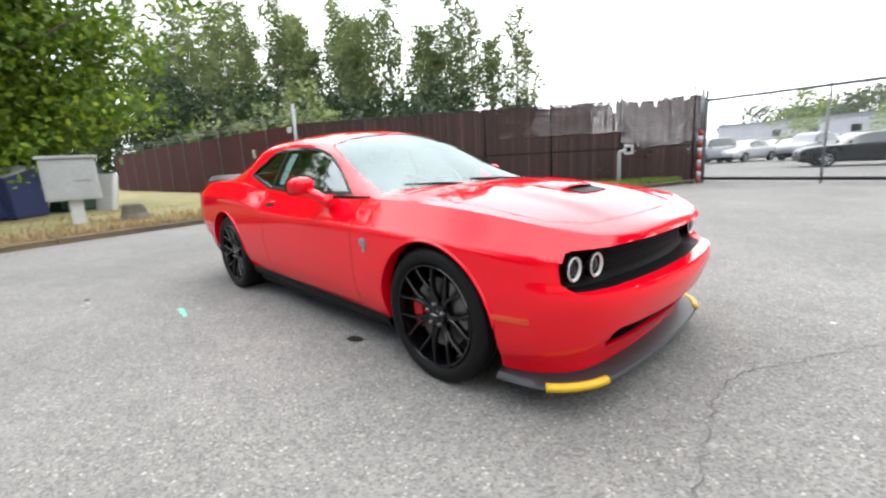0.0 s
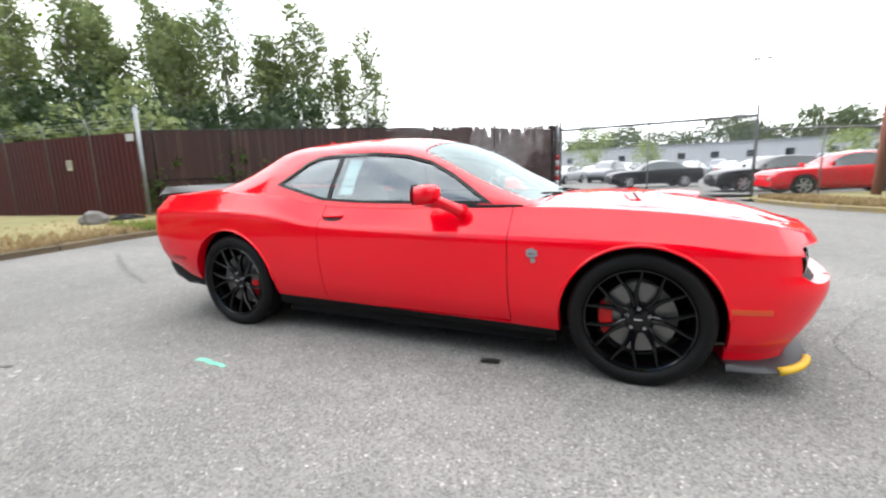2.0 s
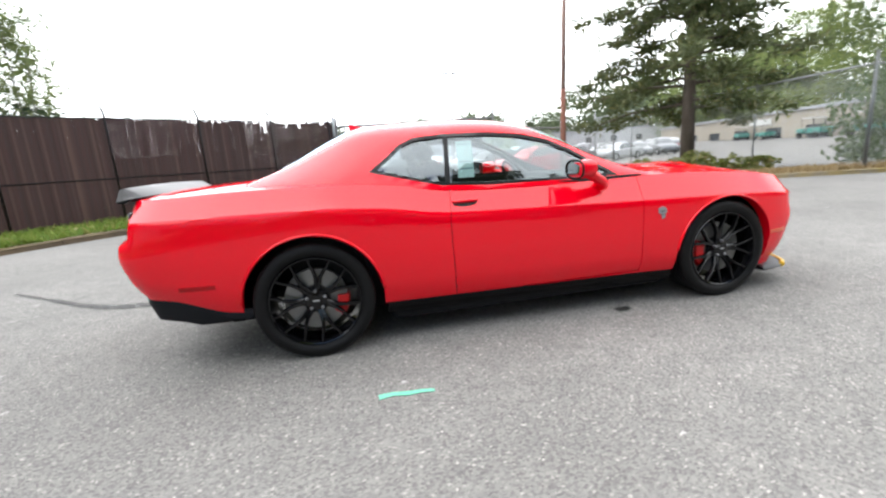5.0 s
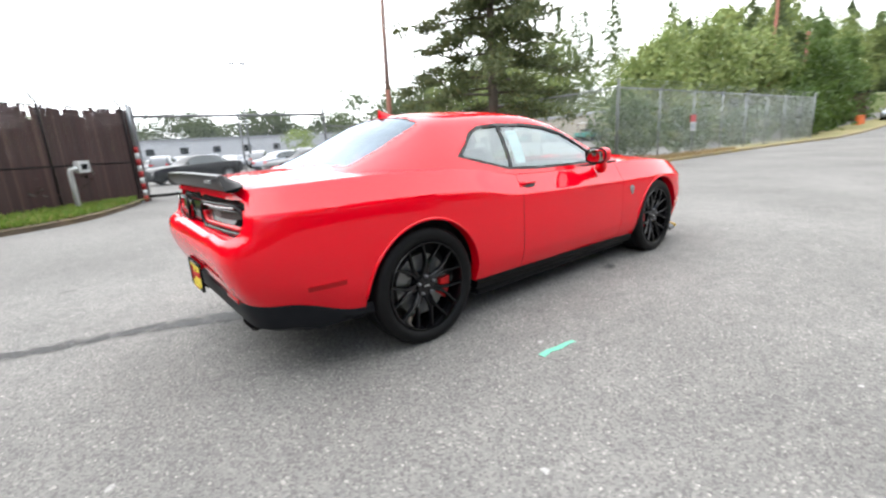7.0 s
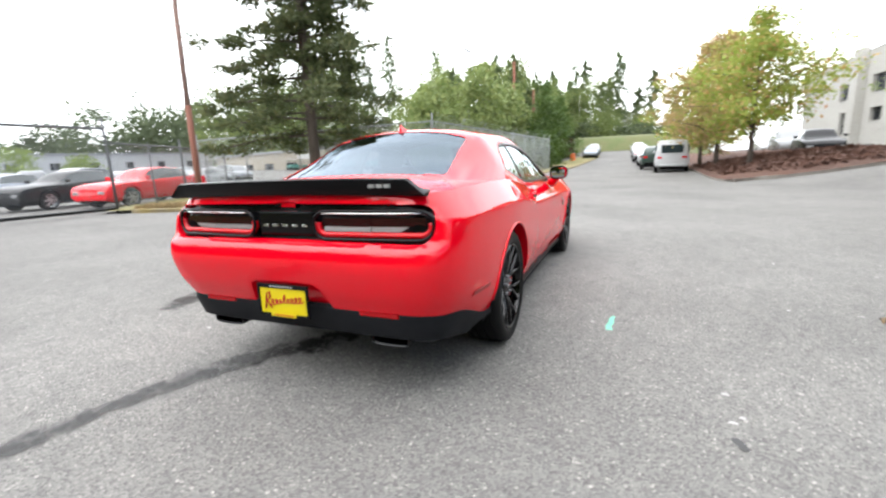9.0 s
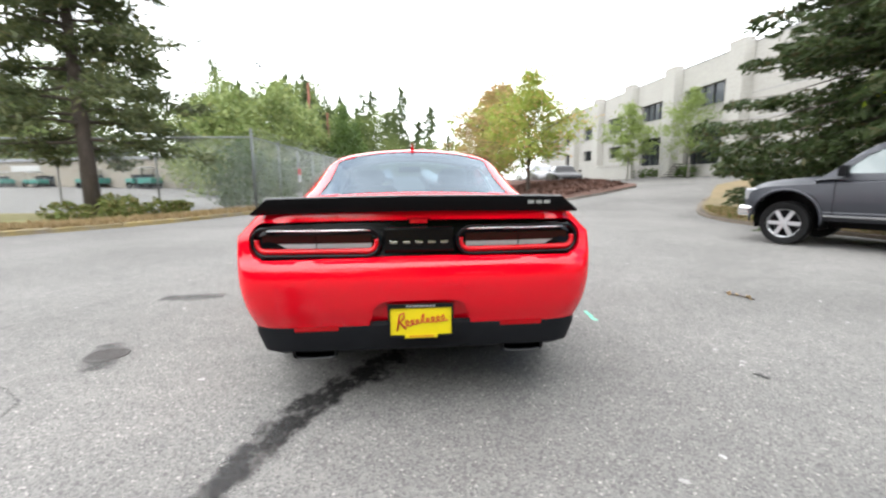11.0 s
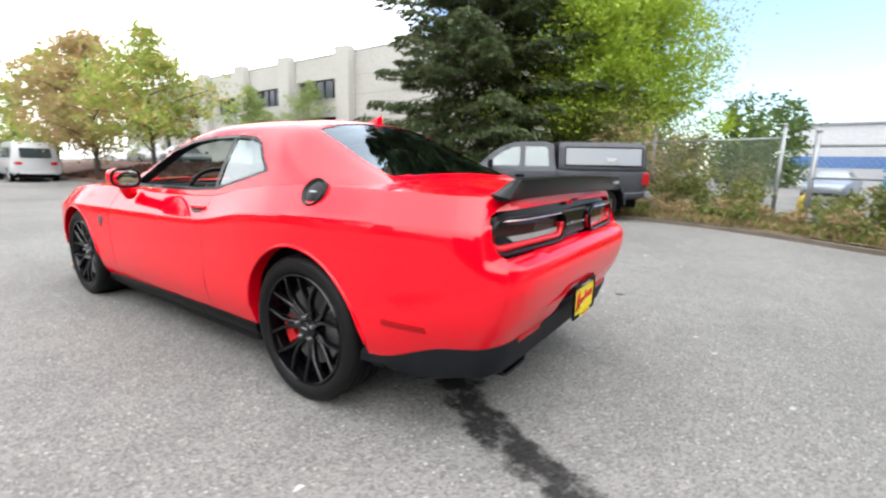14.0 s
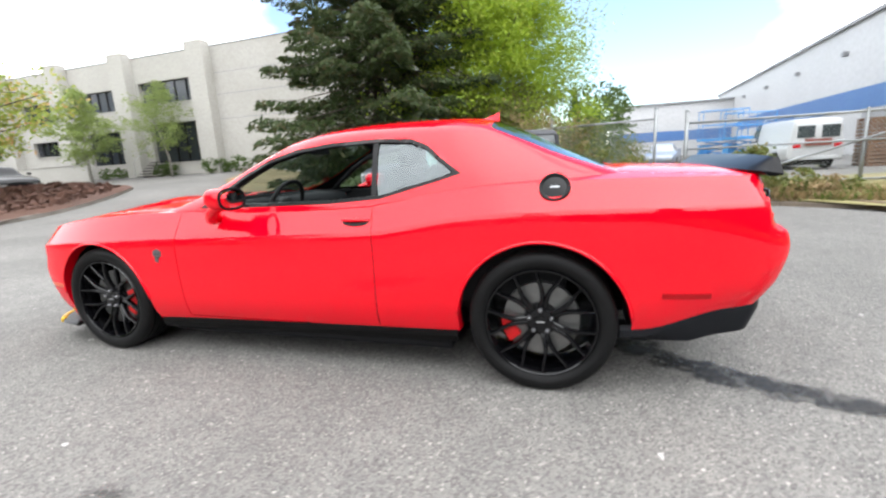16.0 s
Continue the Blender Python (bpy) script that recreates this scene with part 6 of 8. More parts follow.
part("middle_rail", bm, GALV, brace, smooth=True)
bm = bmesh.new()
tube(bm, [(-4.2, -9.25, .25), (-11.5, -9.55, .25)], .024, 8)
part("lower_rail", bm, GALV, brace, smooth=True)

# ---- poles ----
utility = thing("utility_pole", "tall leaning wooden utility pole, reddish at the foot", "pole", m=pose(7.7, 13.4, 0))
bm = bmesh.new()
tube(bm, [(0, 0, -.3), (.02, 0, 1.5), (.04, 0, 3.6)], [.115, .11, .105], 12)
part("pole_foot", bm, WOOD_POLE, utility, smooth=True)
bm = bmesh.new()
tube(bm, [(.04, 0, 3.6), (.09, 0, 6), (.28, -.05, 13)], [.1, .092, .07], 12)
part("pole", bm, POLE_GREY, utility, smooth=True)


def lamp_post(name, label, at, h, group=""):
    top = thing(name, label, "street lamp", group, m=pose(at[0], at[1], ground_z(*at)))
    bm = bmesh.new()
    tube(bm, [(0, 0, -.2), (0, 0, h)], [.11, .06], 10)
    part("pole", bm, GALV, top, smooth=True)
    for s in (-1, 1):
        bm = bmesh.new()
        tube(bm, [(0, 0, h - .05), (s * .5, 0, h + .08)], .03, 6)
        part("arm", bm, GALV, top, smooth=True)
        bm = bmesh.new()
        box(bm, s * .5 - .28, -.16, h + .02, s * .5 + .28, .16, h + .18, .03)
        part("lamp_head", bm, GREY_WALL, top)
    return top


lamp_post("lot_lamp", "slim twin-headed lamp post in the car park", (10.4, 42.9), 9.7)
lamp_post("road_lamp", "twin-headed lamp post beyond the fence", (43, 14.5), 12.5)
for at, h in (((52, 11.5), 13), ((62, 11), 11)):
    tp = thing("timber_pole", "brown timber pole standing before the woods", "pole", "timber poles", m=pose(*at, 0))
    bm = bmesh.new()
    tube(bm, [(0, 0, -.2), (0, 0, h)], [.2, .13], 8)
    part("pole", bm, WOOD_POLE, tp, smooth=True)

# ---- trees ----
broadleaf("maple_tree", "bright green spreading maple over the lawn", (-15.6, -3.3), 10.5, 5.0, 90000, .17, LEAF_MAPLE, BARK, .1, .24, per=170, limbs=24, loose=.1)
conifer("spruce_tree", "large dark green spruce with drooping boughs behind the pickup", (5.9, -13.4), 18.5, 5.3, NEEDLE, BARK, 265, 430, .125, base=.03, trunk=.24, droop=.38)
broadleaf("lime_green_tree", "feathery lime-green tree beside the spruce", (2.0, -16.4), 10.8, 4.1, 150000, .095, LEAF_LIME, BARK, .06, .15, per=220, limbs=34, loose=.1)
broadleaf("autumn_tree", "young maple turning orange and yellow on the bark island", (18.6, -6.6), 6.5, 2.8, 11000, .13, LEAF_AUTUMN, BARK, .26, .1, per=55)
broadleaf("autumn_tree", "maple with pinkish orange autumn leaves on the bark island", (24.5, -6.3), 7.2, 3.4, 12000, .16, LEAF_PINK, BARK, .22, .12, per=55)
broadleaf("autumn_tree", "yellow-green maple further along the island", (31, -6.4), 7.2, 3.2, 5000, .22, LEAF_AUTUMN, BARK, .22, .12, per=50)
broadleaf("sapling", "young pale green tree before the office windows", (27.0, -16.6), 5.4, 1.9, 6000, .13, LEAF_SAPLING, BARK_PALE, .3, .05, per=40)
broadleaf("birch_tree", "thin weeping birch with a white bent stem by the entrance", (22.6, -18.4), 5.6, 1.9, 5500, .1, LEAF_SAPLING, BARK_PALE, .35, .06, lean=(.9, .2), per=30)
pine = thing("pine_tree", "tall open pine with layered branches and a bare trunk", "tree", m=pose(11.4, 10.75, .1))
bm = bmesh.new()
tube(bm, [(0, 0, -.2), (-.03, 0, 2.2), (.05, .1, 6), (0, .05, 11.5)], [.27, .22, .17, .03], 10)
_P, _D = [], []
for k in range(58):
    f = (k + rng.uniform(0, 1)) / 58
    z = 2.2 + 10.2 * f
    a = k * 2.399 + rng.uniform(-.5, .5)
    r = (3.3 * (1 - f) ** .6 + .7) * rng.uniform(.55, 1.1)
    p2 = Vector((math.cos(a) * r, math.sin(a) * r, z + rng.uniform(-.3, .3) - .62 * (1 - f)))
    mid = Vector((0, 0, z)).lerp(p2, .5) + Vector((0, 0, .18))
    tube(bm, [(0, 0, z), mid, p2], [.06, .04, .012], 5, False)
    d = np.array([math.cos(a), math.sin(a), .25])
    for t in np.linspace(.35, 1.05, 6):
        c = np.array(Vector((0, 0, z)).lerp(p2, t)) + rng.normal(size=3) * np.array([.26, .26, .12])
        c[2] += .16 * math.sin(math.pi * min(t, 1))
        q = c + rng.normal(size=(105, 3)) * np.array([.25, .25, .13])
        _P.append(q)
        _D.append((q - c) * 2.2 + d * .5)
part("trunk", bm, BARK, pine, smooth=True)
_c = leaf_mesh("crown", np.concatenate(_P), .12, NEEDLE_PINE, 2.2, out=np.concatenate(_D))
_c.parent = pine

# poplars in a row behind the fences: two grown once, the rest copied
_pop = [poplar((-44, 19.5), 18, 2.3), poplar((-37, 23.5), 15.5, 2.1), poplar((-48.8, 17.8), 18.5, 2.6)]
for k, (x, y, s) in enumerate([(-54, 12.5, 1.08), (-50.5, 15.5, 1.0), (-47.0, 15.6, 1.1), (-42.6, 21.8, .9), (-41, 20.5, .95), (-39.2, 24.0, .98), (-35.3, 25.4, .82), (-34, 23.4, .92), (-32.0, 25.6, .9), (-30.4, 28.0, .72), (-29.2, 27.4, .84), (-27.2, 28.6, .86), (-25.3, 29.6, .78), (-23.4, 30.6, .74), (-21.6, 31.8, .74), (-58, 9.5, 1.1), (-62, 5.5, 1.1), (-56.5, 15, 1.02), (-45.2, 22.5, .95), (-60.5, 12.5, 1.05), (-52.2, 19.5, .97)]):
    copy_thing(_pop[k % 3], pose(x, y, 0, 0, 0, 67 * k) @ Matrix.Scale(s, 4))


# ---- woods and hills ----
def spots(line, n, h, w, depth, pointed=.35, base=0.0):
    out = []
    P = [Vector(p) for p in line]
    for k in range(n):
        f = k / max(n - 1, 1) * (len(P) - 1)
        i = min(int(f), len(P) - 2)
        p = P[i].lerp(P[i + 1], f - i)
        q = rng.uniform(-depth, depth, 2)
        pt = rng.uniform() < pointed
        out.append((p[0] + q[0], p[1] + q[1], base, h * rng.uniform(.75, 1.2) * (1.1 if pt else 1), w * rng.uniform(.8, 1.25) * (1.1 if pt else 1), pt))
    return out


_all = spots([(46, 20), (60, 24), (75, 26)], 16, 11, 3.4, 2.5, .25) + spots([(62, 12), (74, 12.5), (88, 13)], 12, 11, 3.2, 1.2, .3)
_all += spots([(92, 30), (104, 18), (110, 4)], 22, 17, 5, 3, .2)
_all += spots([(34, 13), (48, 13.5), (70, 15), (95, 22)], 26, 9.5, 2.8, 2.2, .2)
_all += spots([(72, 30), (84, 36), (98, 42)], 26, 18, 5, 4, .25) + spots([(60, 16), (78, 18), (98, 16), (108, 8)], 26, 15, 4, 3, .25)
_all += spots([(70, 40), (76, 62), (78, 92)], 30, 20, 5.2, 3, .3) + spots([(104, 6), (110, -6), (106, -20)], 10, 10, 4, 3, .2)
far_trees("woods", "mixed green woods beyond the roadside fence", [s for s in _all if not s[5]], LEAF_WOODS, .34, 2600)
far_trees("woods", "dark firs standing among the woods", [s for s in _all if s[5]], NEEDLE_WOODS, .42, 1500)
_hill = spots([(-30, 190), (30, 170), (75, 140)], 46, 15, 7.5, 8, 0) + spots([(75, 140), (95, 105), (110, 80)], 32, 21, 8, 8, 0)
far_trees("woods", "hazy wooded rise beyond the warehouse", _hill, LEAF_HILL, .9, 900)
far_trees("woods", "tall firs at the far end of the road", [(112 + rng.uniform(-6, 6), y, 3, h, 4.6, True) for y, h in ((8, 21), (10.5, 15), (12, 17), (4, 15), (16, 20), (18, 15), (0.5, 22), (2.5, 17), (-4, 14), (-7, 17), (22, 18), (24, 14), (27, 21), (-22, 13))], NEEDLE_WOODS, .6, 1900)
far_trees("woods", "understorey behind the red fence with shade put into its leaf colour", spots([(-36, 8.5), (-24, 12), (-19, 20)], 18, 4.8, 2.6, 1.5, 0) + spots([(-70, -6), (-60, 6), (-40, 15)], 26, 10, 4, 3, 0) + spots([(-40, 16), (-30, 22), (-22, 28)], 16, 7, 3, 1.5, 0), LEAF_SHADED, .38, 900)
far_trees("woods", "green saplings showing over the red fence", spots([(-30, 8.5), (-17, 9.5)], 9, 5.4, 1.1, 1, 0), LEAF_POPLAR, .26, 420)
far_trees("woods", "small trees beyond the works yard", spots([(-1, -42), (-6, -62)], 9, 7.5, 2.2, 3, .4), LEAF_MID, .4, 700)
far_trees("lot_trees", "pale roundish trees beside the warehouse", [(-6, 72, 0, 8, 3.2, False), (2, 84, 0, 5.5, 2.8, False), (22, 58, 0, 4.6, 2.4, False), (30, 62, 0, 3.9, 2, False)], LEAF_SAPLING, .3, 1600)
far_trees("roadside_bushes", "leafy bushes pressing against the fence wire", [(15.0, 7.3, 0, 3.2, 1.0, False), (16.4, 7.4, 0, 3.4, 1.1, False), (17.8, 7.4, 0, 2.9, .9, False), (21.5, 7.2, 0, 2.4, .8, False), (24.5, 7.4, 0, 2.6, .8, False), (29, 7, 0, 2.3, .8, False), (33, 7, 0, 2.8, 1, False)], LEAF_MID, .17, 900, "bush")
far_trees("roadside_bushes", "dark leafy bushes at the end of the fence", [(39.5 + 2.2 * k, 6.2 + .3 * k, 0, 3.4 + .5 * k, 1.5, False) for k in range(6)], LEAF_MID, .3, 700, "bush")
far_trees("office_shrubs", "clipped green shrubs before the offices", [(x, -19.2, 1.25, h, .55, False) for x, h in ((19.4, .9), (20.2, 1.1), (23.6, .9), (24.4, .8), (28, .7), (29.2, .7), (18, 1.0), (32, 1.2))], LEAF_MID, .12, 330, "shrub")
far_trees("spruce_skirt", "low spruce shoots round the foot of the tree", [(5.4, -11.4, 0, 1.9, .9, False), (4.2, -11.0, 0, 1.7, 1.1, False), (2.2, -11.4, 0, 1.6, 1.1, False)], NEEDLE, .11, 1800, "shrub")
far_trees("weeds", "tall green weeds and brambles along the low fence", [(x, y, .08, h, w, False) for x, y, h, w in ((-.6, -10.9, .9, .5), (-1.6, -11.0, 1.5, .6), (-2.4, -10.6, 1.2, .55), (-3.1, -10.5, 1.0, .5), (-.2, -11.5, 2.2, .7), (.8, -11.6, 1.7, .7), (-2.0, -11.6, 2.2, .6), (-3.0, -11.5, 1.6, .6), (-5.1, -8.7, .95, .42), (-5.5, -8.8, 1.05, .4), (-4.6, -9.9, .7, .4))], WEED, .085, 900, "weeds")
far_trees("bare_bush", "half-bare brown bush by the low fence", [(-1.3, -11.3, .1, 2.5, .8, False), (-.4, -12, .1, 2.8, .8, False), (.5, -12.4, .1, 2.9, .7, False)], STRAW, .07, 1000, "bush")
far_trees("pine_shrubs", "reddish and green low shrubs under the pine", [(x, y, .05, h, .6, False) for x, y, h in ((9.6, 9.2, .6), (10.4, 8.9, .7), (11.2, 8.6, .6), (12, 8.2, .5), (8.9, 9.9, .6), (10.8, 9.6, .8))], WEED, .1, 650, "shrub")


def grass(name, label, region, n, size, mat):
    """Upright blades scattered over a region, thinner towards its rim."""
    P = []
    while len(P) < n:
        c = region()
        P.append((c[0], c[1], ground_z(c[0], c[1]) + .1 + size * .3))
    ob = leaf_mesh(name, P, size, mat, 2.6, up=2.4)
    return tagged(ob, label, "grass", kind="stuff")


def strip(pts, width):
    line = smooth_line(pts, 6)

    def pick():
        i = int(rng.integers(0, len(line) - 1))
        p = line[i].lerp(line[i + 1], rng.uniform())
        d = (line[i + 1] - line[i]).normalized()
        o = .1 + width * rng.uniform() ** 1.6
        return p.x - d.y * o, p.y + d.x * o
    return pick


grass("lawn_grass", "short green grass along the lawn's edge", strip(KERB_W[4:], 2.6), 9000, .1, GRASS)
grass("lawn_grass", "dry straw-coloured grass on the lawn", strip(KERB_W[1:6], 5), 5000, .1, STRAW)
grass("verge_grass", "dry yellow grass on the verge", strip(KERB_NE[:7], 1.4), 6000, .1, STRAW)
_se = KERB_SE[3:]
grass("bed_grass", "tall dry grass in the weedy bed", strip(_se, 2.6), 12000, .095, STRAW)
grass("bed_grass", "green tufts in the weedy bed", strip(_se, 2.4), 6000, .1, WEED)

far_trees("woods", "dark green trees along the roadside", spots([(45, 6.6), (56, 6.8), (72, 8)], 13, 8.5, 2.2, .7, .4), LEAF_MID, .28, 1500)
far_trees("woods", "dark undergrowth below the far firs", spots([(100, 14), (104, 2), (102, -12)], 16, 6, 3.4, 2, 0, 2), LEAF_HILL, .5, 700)
# bark chips heaped on the island
_chips = [(rng.uniform(15.6, 30), rng.uniform(-12.5, -5.2)) for _ in range(5000)]
_chips = [c for c in _chips if d_poly(c[0], c[1], ISLAND) < -.35]
_ob = leaf_mesh("bark_chips", [(x, y, ground_z(x, y) + .14 + .5 * min(-d_poly(x, y, ISLAND) / 2.5, 1)) for x, y in _chips], .22, SOIL, 1.6)
tagged(_ob, "coarse red-brown bark chips on the island", "mulch", kind="stuff")

# ---- offices ----
office = thing("office_building", "two-storey pale concrete office building with dark windows", "building")
FY, X0, X1, TOP = -19.8, 8.0, 58.0, 8.75
_wins = [(21.1, 25.8, 5.85, 7.2), (27.4, 31.4, 5.7, 7.05), (33.6, 37.4, 5.4, 6.8), (39.6, 43.2, 5.3, 6.7), (45.2, 49, 5.2, 6.6)]
_doors = [(20.9, 25.4, 2.1, 4.6), (27.3, 31.3, 2.2, 4.4), (33.7, 37.0, 3.1, 4.15), (39.8, 43, 3.1, 4.15), (45.5, 48.5, 2.2, 4.15)]
_holes = _wins + _doors


def wall_with_holes(bm, x0, x1, z0, z1, y, thick, holes):
    """A wall with real openings, built from bands between their edges."""
    xs = sorted({x0, x1, *[h[0] for h in holes], *[h[1] for h in holes]})
    zs = sorted({z0, z1, *[h[2] for h in holes], *[h[3] for h in holes]})
    for i in range(len(xs) - 1):
        run = None
        for j in range(len(zs) - 1):
            cx, cz = (xs[i] + xs[i + 1]) / 2, (zs[j] + zs[j + 1]) / 2
            if any(h[0] < cx < h[1] and h[2] < cz < h[3] for h in holes):
                continue
            box(bm, xs[i], y - thick, zs[j], xs[i + 1], y, zs[j + 1])
    bmesh.ops.remove_doubles(bm, verts=bm.verts, dist=.0005)
    inner = [f for f in bm.faces if all(len(e.link_faces) > 2 for e in f.edges)]
    return bm


bm = bmesh.new()
wall_with_holes(bm, X0, X1, .2, TOP, FY, .35, _holes)
part("wall", bm, WALL_PALE, office)
bm = bmesh.new()
box(bm, X0, FY - 26, TOP - .5, X1, FY - .36, TOP - .2)
part("roof", bm, GREY_WALL, office)
bm = bmesh.new()
box(bm, X0 - .3, FY - 26, .2, X0, FY, TOP)
part("wall", bm, WALL_PALE, office)
for x in (19.6, 26.0, 32.0, 38.2, 44.2):
    bm = bmesh.new()
    box(bm, x, FY, .2, x + 1.3, FY + .65, TOP + .28, .03)
    part("pier", bm, WALL_PALE, office)
for h in _holes:
    up_ = h in _wins
    w = part("window", box(bmesh.new(), h[0], FY - .3, h[2], h[1], FY - .26, h[3]), SKY_WINDOW if up_ else DARK_WINDOW, office)
    for k in range(1, 5):
        x = h[0] + (h[1] - h[0]) * k / 5
        part("mullion", box(bmesh.new(), x - .03, FY - .26, h[2], x + .03, FY - .18, h[3]), SATIN_BLACK, w)
    part("sill", box(bmesh.new(), h[0] - .05, FY - .2, h[2] - .07, h[1] + .05, FY + .05, h[2] - .002), WALL_PALE, w)
for z in (7.2, 5.95, 4.5):
    part("joint", box(bmesh.new(), X0, FY - .01, z, 19.55, FY + .006, z + .03), GREY_WALL, office)
part("parapet_cap", box(bmesh.new(), X0 - .32, FY - .38, TOP, X1, FY + .03, TOP + .06, .01), GREY_WALL, office)
stairs = thing("entrance_steps", "concrete entrance steps with open risers and a rail", "stairs", m=pose(24.0, -19.75, 1.25))
for k in range(6):
    part("tread", box(bmesh.new(), 0 + .28 * (5 - k), .1, .17 * k, .3 + .28 * (5 - k), 1.3, .17 * k + .06, .008), SATIN_BLACK, stairs)
bm = bmesh.new()
tube(bm, [(1.75, 1.3, .0), (1.75, 1.3, .95), (.1, 1.3, 1.95)], .025, 6)
part("handrail", bm, WHITE_PAINT, stairs, smooth=True)
lowwall = thing("ramp_wall", "low white concrete ramp wall before the offices", "wall", m=pose(0, 0, 1.0))
part("wall", box(bmesh.new(), 29.5, -18.4, -.3, 37.5, -18.15, 1.25, .02), WALL_PALE, lowwall)
part("coping", box(bmesh.new(), 29.45, -18.45, 1.25, 37.55, -18.1, 1.33, .015), WALL_PALE, lowwall)

# ---- warehouse beyond the car park ----
def shed_building(name, label, m, length, depth, height, wall, roof, windows=(), base=0.0, ribs=0, band=None):
    top = thing(name, label, "building", m=m)
    bm = bmesh.new()
    wall_with_holes(bm, 0, length, base, height, 0, .3, windows)
    part("wall", bm, wall, top)
    part("wall", box(bmesh.new(), -.3, -depth, base, 0, 0, height), wall, top)
    part("wall", box(bmesh.new(), length, -depth, base, length + .3, 0, height), wall, top)
    part("roof", box(bmesh.new(), -.5, -depth, height, length + .5, .3, height + .35, .05), roof, top)
    for k in range(ribs):
        x = length * (k + .5) / ribs
        part("rib", box(bmesh.new(), x - .06, 0, base, x + .06, .08, height - .01), wall, top)
    if band:
        part("colour_band", box(bmesh.new(), 0, .002, band[0], length, .05, band[1]), BLUE_PAINT, top)
    for h in windows:
        w = part("window", box(bmesh.new(), h[0], -.26, h[2], h[1], -.2, h[3]), DARK_WINDOW, top)
        part("window_frame", box(bmesh.new(), h[0] - .06, -.19, h[2] - .08, h[1] + .06, .04, h[2] - .004), WHITE_PAINT, w)
    return top


shed_building("warehouse", "long low white warehouse with small square windows", pose(95, 93, 0, 0, 0, 168), 125, 25, 5.6, WALL_WHITE, GREY_WALL, [(6.5 * k + 2, 6.5 * k + 3.6, 2.6, 4.0) for k in range(18)], ribs=40)
shed_building("tan_building", "single-storey tan block building with blue-green windows", pose(46.4, 19.2, -.6, 0, 0, 73), 62, 14, 4.5, WALL_TAN, GREY_WALL, [(7.3 * k + 10.3, 7.3 * k + 13.5, 1.1, 2.75) for k in range(6)], ribs=0)
part("rooftop_unit", box(bmesh.new(), 4.5, -4, 4.85, 7.2, -2, 5.4, .03), WHITE_PAINT, bpy.data.objects["tan_building"])
part("sign_board", box(bmesh.new(), 27, .0, 3.3, 31.5, .12, 4.0, .02), WHITE_PAINT, bpy.data.objects["tan_building"])
TEAL = mottled("teal_paint", (.04, .3, .24), (.05, .24, .2), 3, .5, 20, .05)


def yard_cart(x, y, a, s_):
    """A small utility cart: tub, bonnet, seat, roof on four posts, wheels."""
    top = thing("utility_cart", "small teal utility cart before the tan building", "cart", "teal carts", m=pose(x, y, ground_z(x, y), 0, 0, a) @ Matrix.Scale(s_, 4))
    part("tub", box(bmesh.new(), -1.3, -.65, .45, .1, .65, .95, .06), TEAL, top)
    part("bonnet", box(bmesh.new(), .55, -.6, .45, 1.4, .6, .9, .12), TEAL, top)
    part("floor_pan", box(bmesh.new(), -1.3, -.6, .35, 1.3, .6, .46, .02), BLACK, top)
    part("bench_seat", box(bmesh.new(), -.1, -.55, .62, .35, .55, .8, .05), BLACK, top)
    part("roof", box(bmesh.new(), -.5, -.65, 1.78, .8, .65, 1.86, .03), WHITE_PAINT, top)
    for px in (-.45, .75):
        for py in (-.58, .58):
            part("roof_post", tube(bmesh.new(), [(px, py, .8), (px, py, 1.8)], .025, 6), BLACK, top)
    put_wheels(top, [(px, sy * .6) for px in (.95, -.85) for sy in (1, -1)], .3, .2, BLACK)
    return top


CARTS = [(52.9, 44.7, 70, 1.0), (50.6, 36.6, 80, 1.2), (48.3, 29.6, 75, 1.3), (54.3, 49.5, 60, 1.0)]
_p0, _p1 = Vector((-19.0, -24, 0)), Vector((-23.2, -80, 0))
_d = (_p1 - _p0)
_hall = thing("works_hall", "large white works hall with a blue band", "building", m=pose(_p0.x, _p0.y, 0, 0, 0, math.degrees(math.atan2(_d.y, _d.x))))
_L = _d.length
part("wall", box(bmesh.new(), -14, -20, 0, _L, 0, 8.8), WALL_WHITE, _hall)
part("roof", box(bmesh.new(), -14.2, -20.2, 8.8, _L + .2, .25, 9.05, .03), GREY_WALL, _hall)
part("colour_band", box(bmesh.new(), -14, .002, 3.0, _L * .75, .05, 4.4), BLUE_PAINT, _hall)
for k in range(5):
    part("vent", box(bmesh.new(), 4 + 9 * k, .0, 6.9, 4.5 + 9 * k, .3, 7.2, .02), GREY_WALL, _hall)
    part("roof_stack", box(bmesh.new(), 2 + 9 * k, -2, 9.05, 2.4 + 9 * k, -1.6, 9.5, .02), GREY_WALL, _hall)
for x in (6, 18, 30):
    part("shutter", box(bmesh.new(), x, .0, 0, x + 4, .06, 2.9), GREY_WALL, _hall)
_ann = thing("works_annexe", "lower white hall at the back of the works yard", "building", m=pose(-23, -70, 0))
part("wall", box(bmesh.new(), 0, -12, 0, 16, 0, 7.4), WALL_WHITE, _ann)
part("roof", box(bmesh.new(), -.2, -12.2, 7.4, 16.2, .3, 7.65, .03), GREY_WALL, _ann)
part("colour_band", box(bmesh.new(), 0, .002, 2.2, 16, .05, 3.6), BLUE_PAINT, _ann)

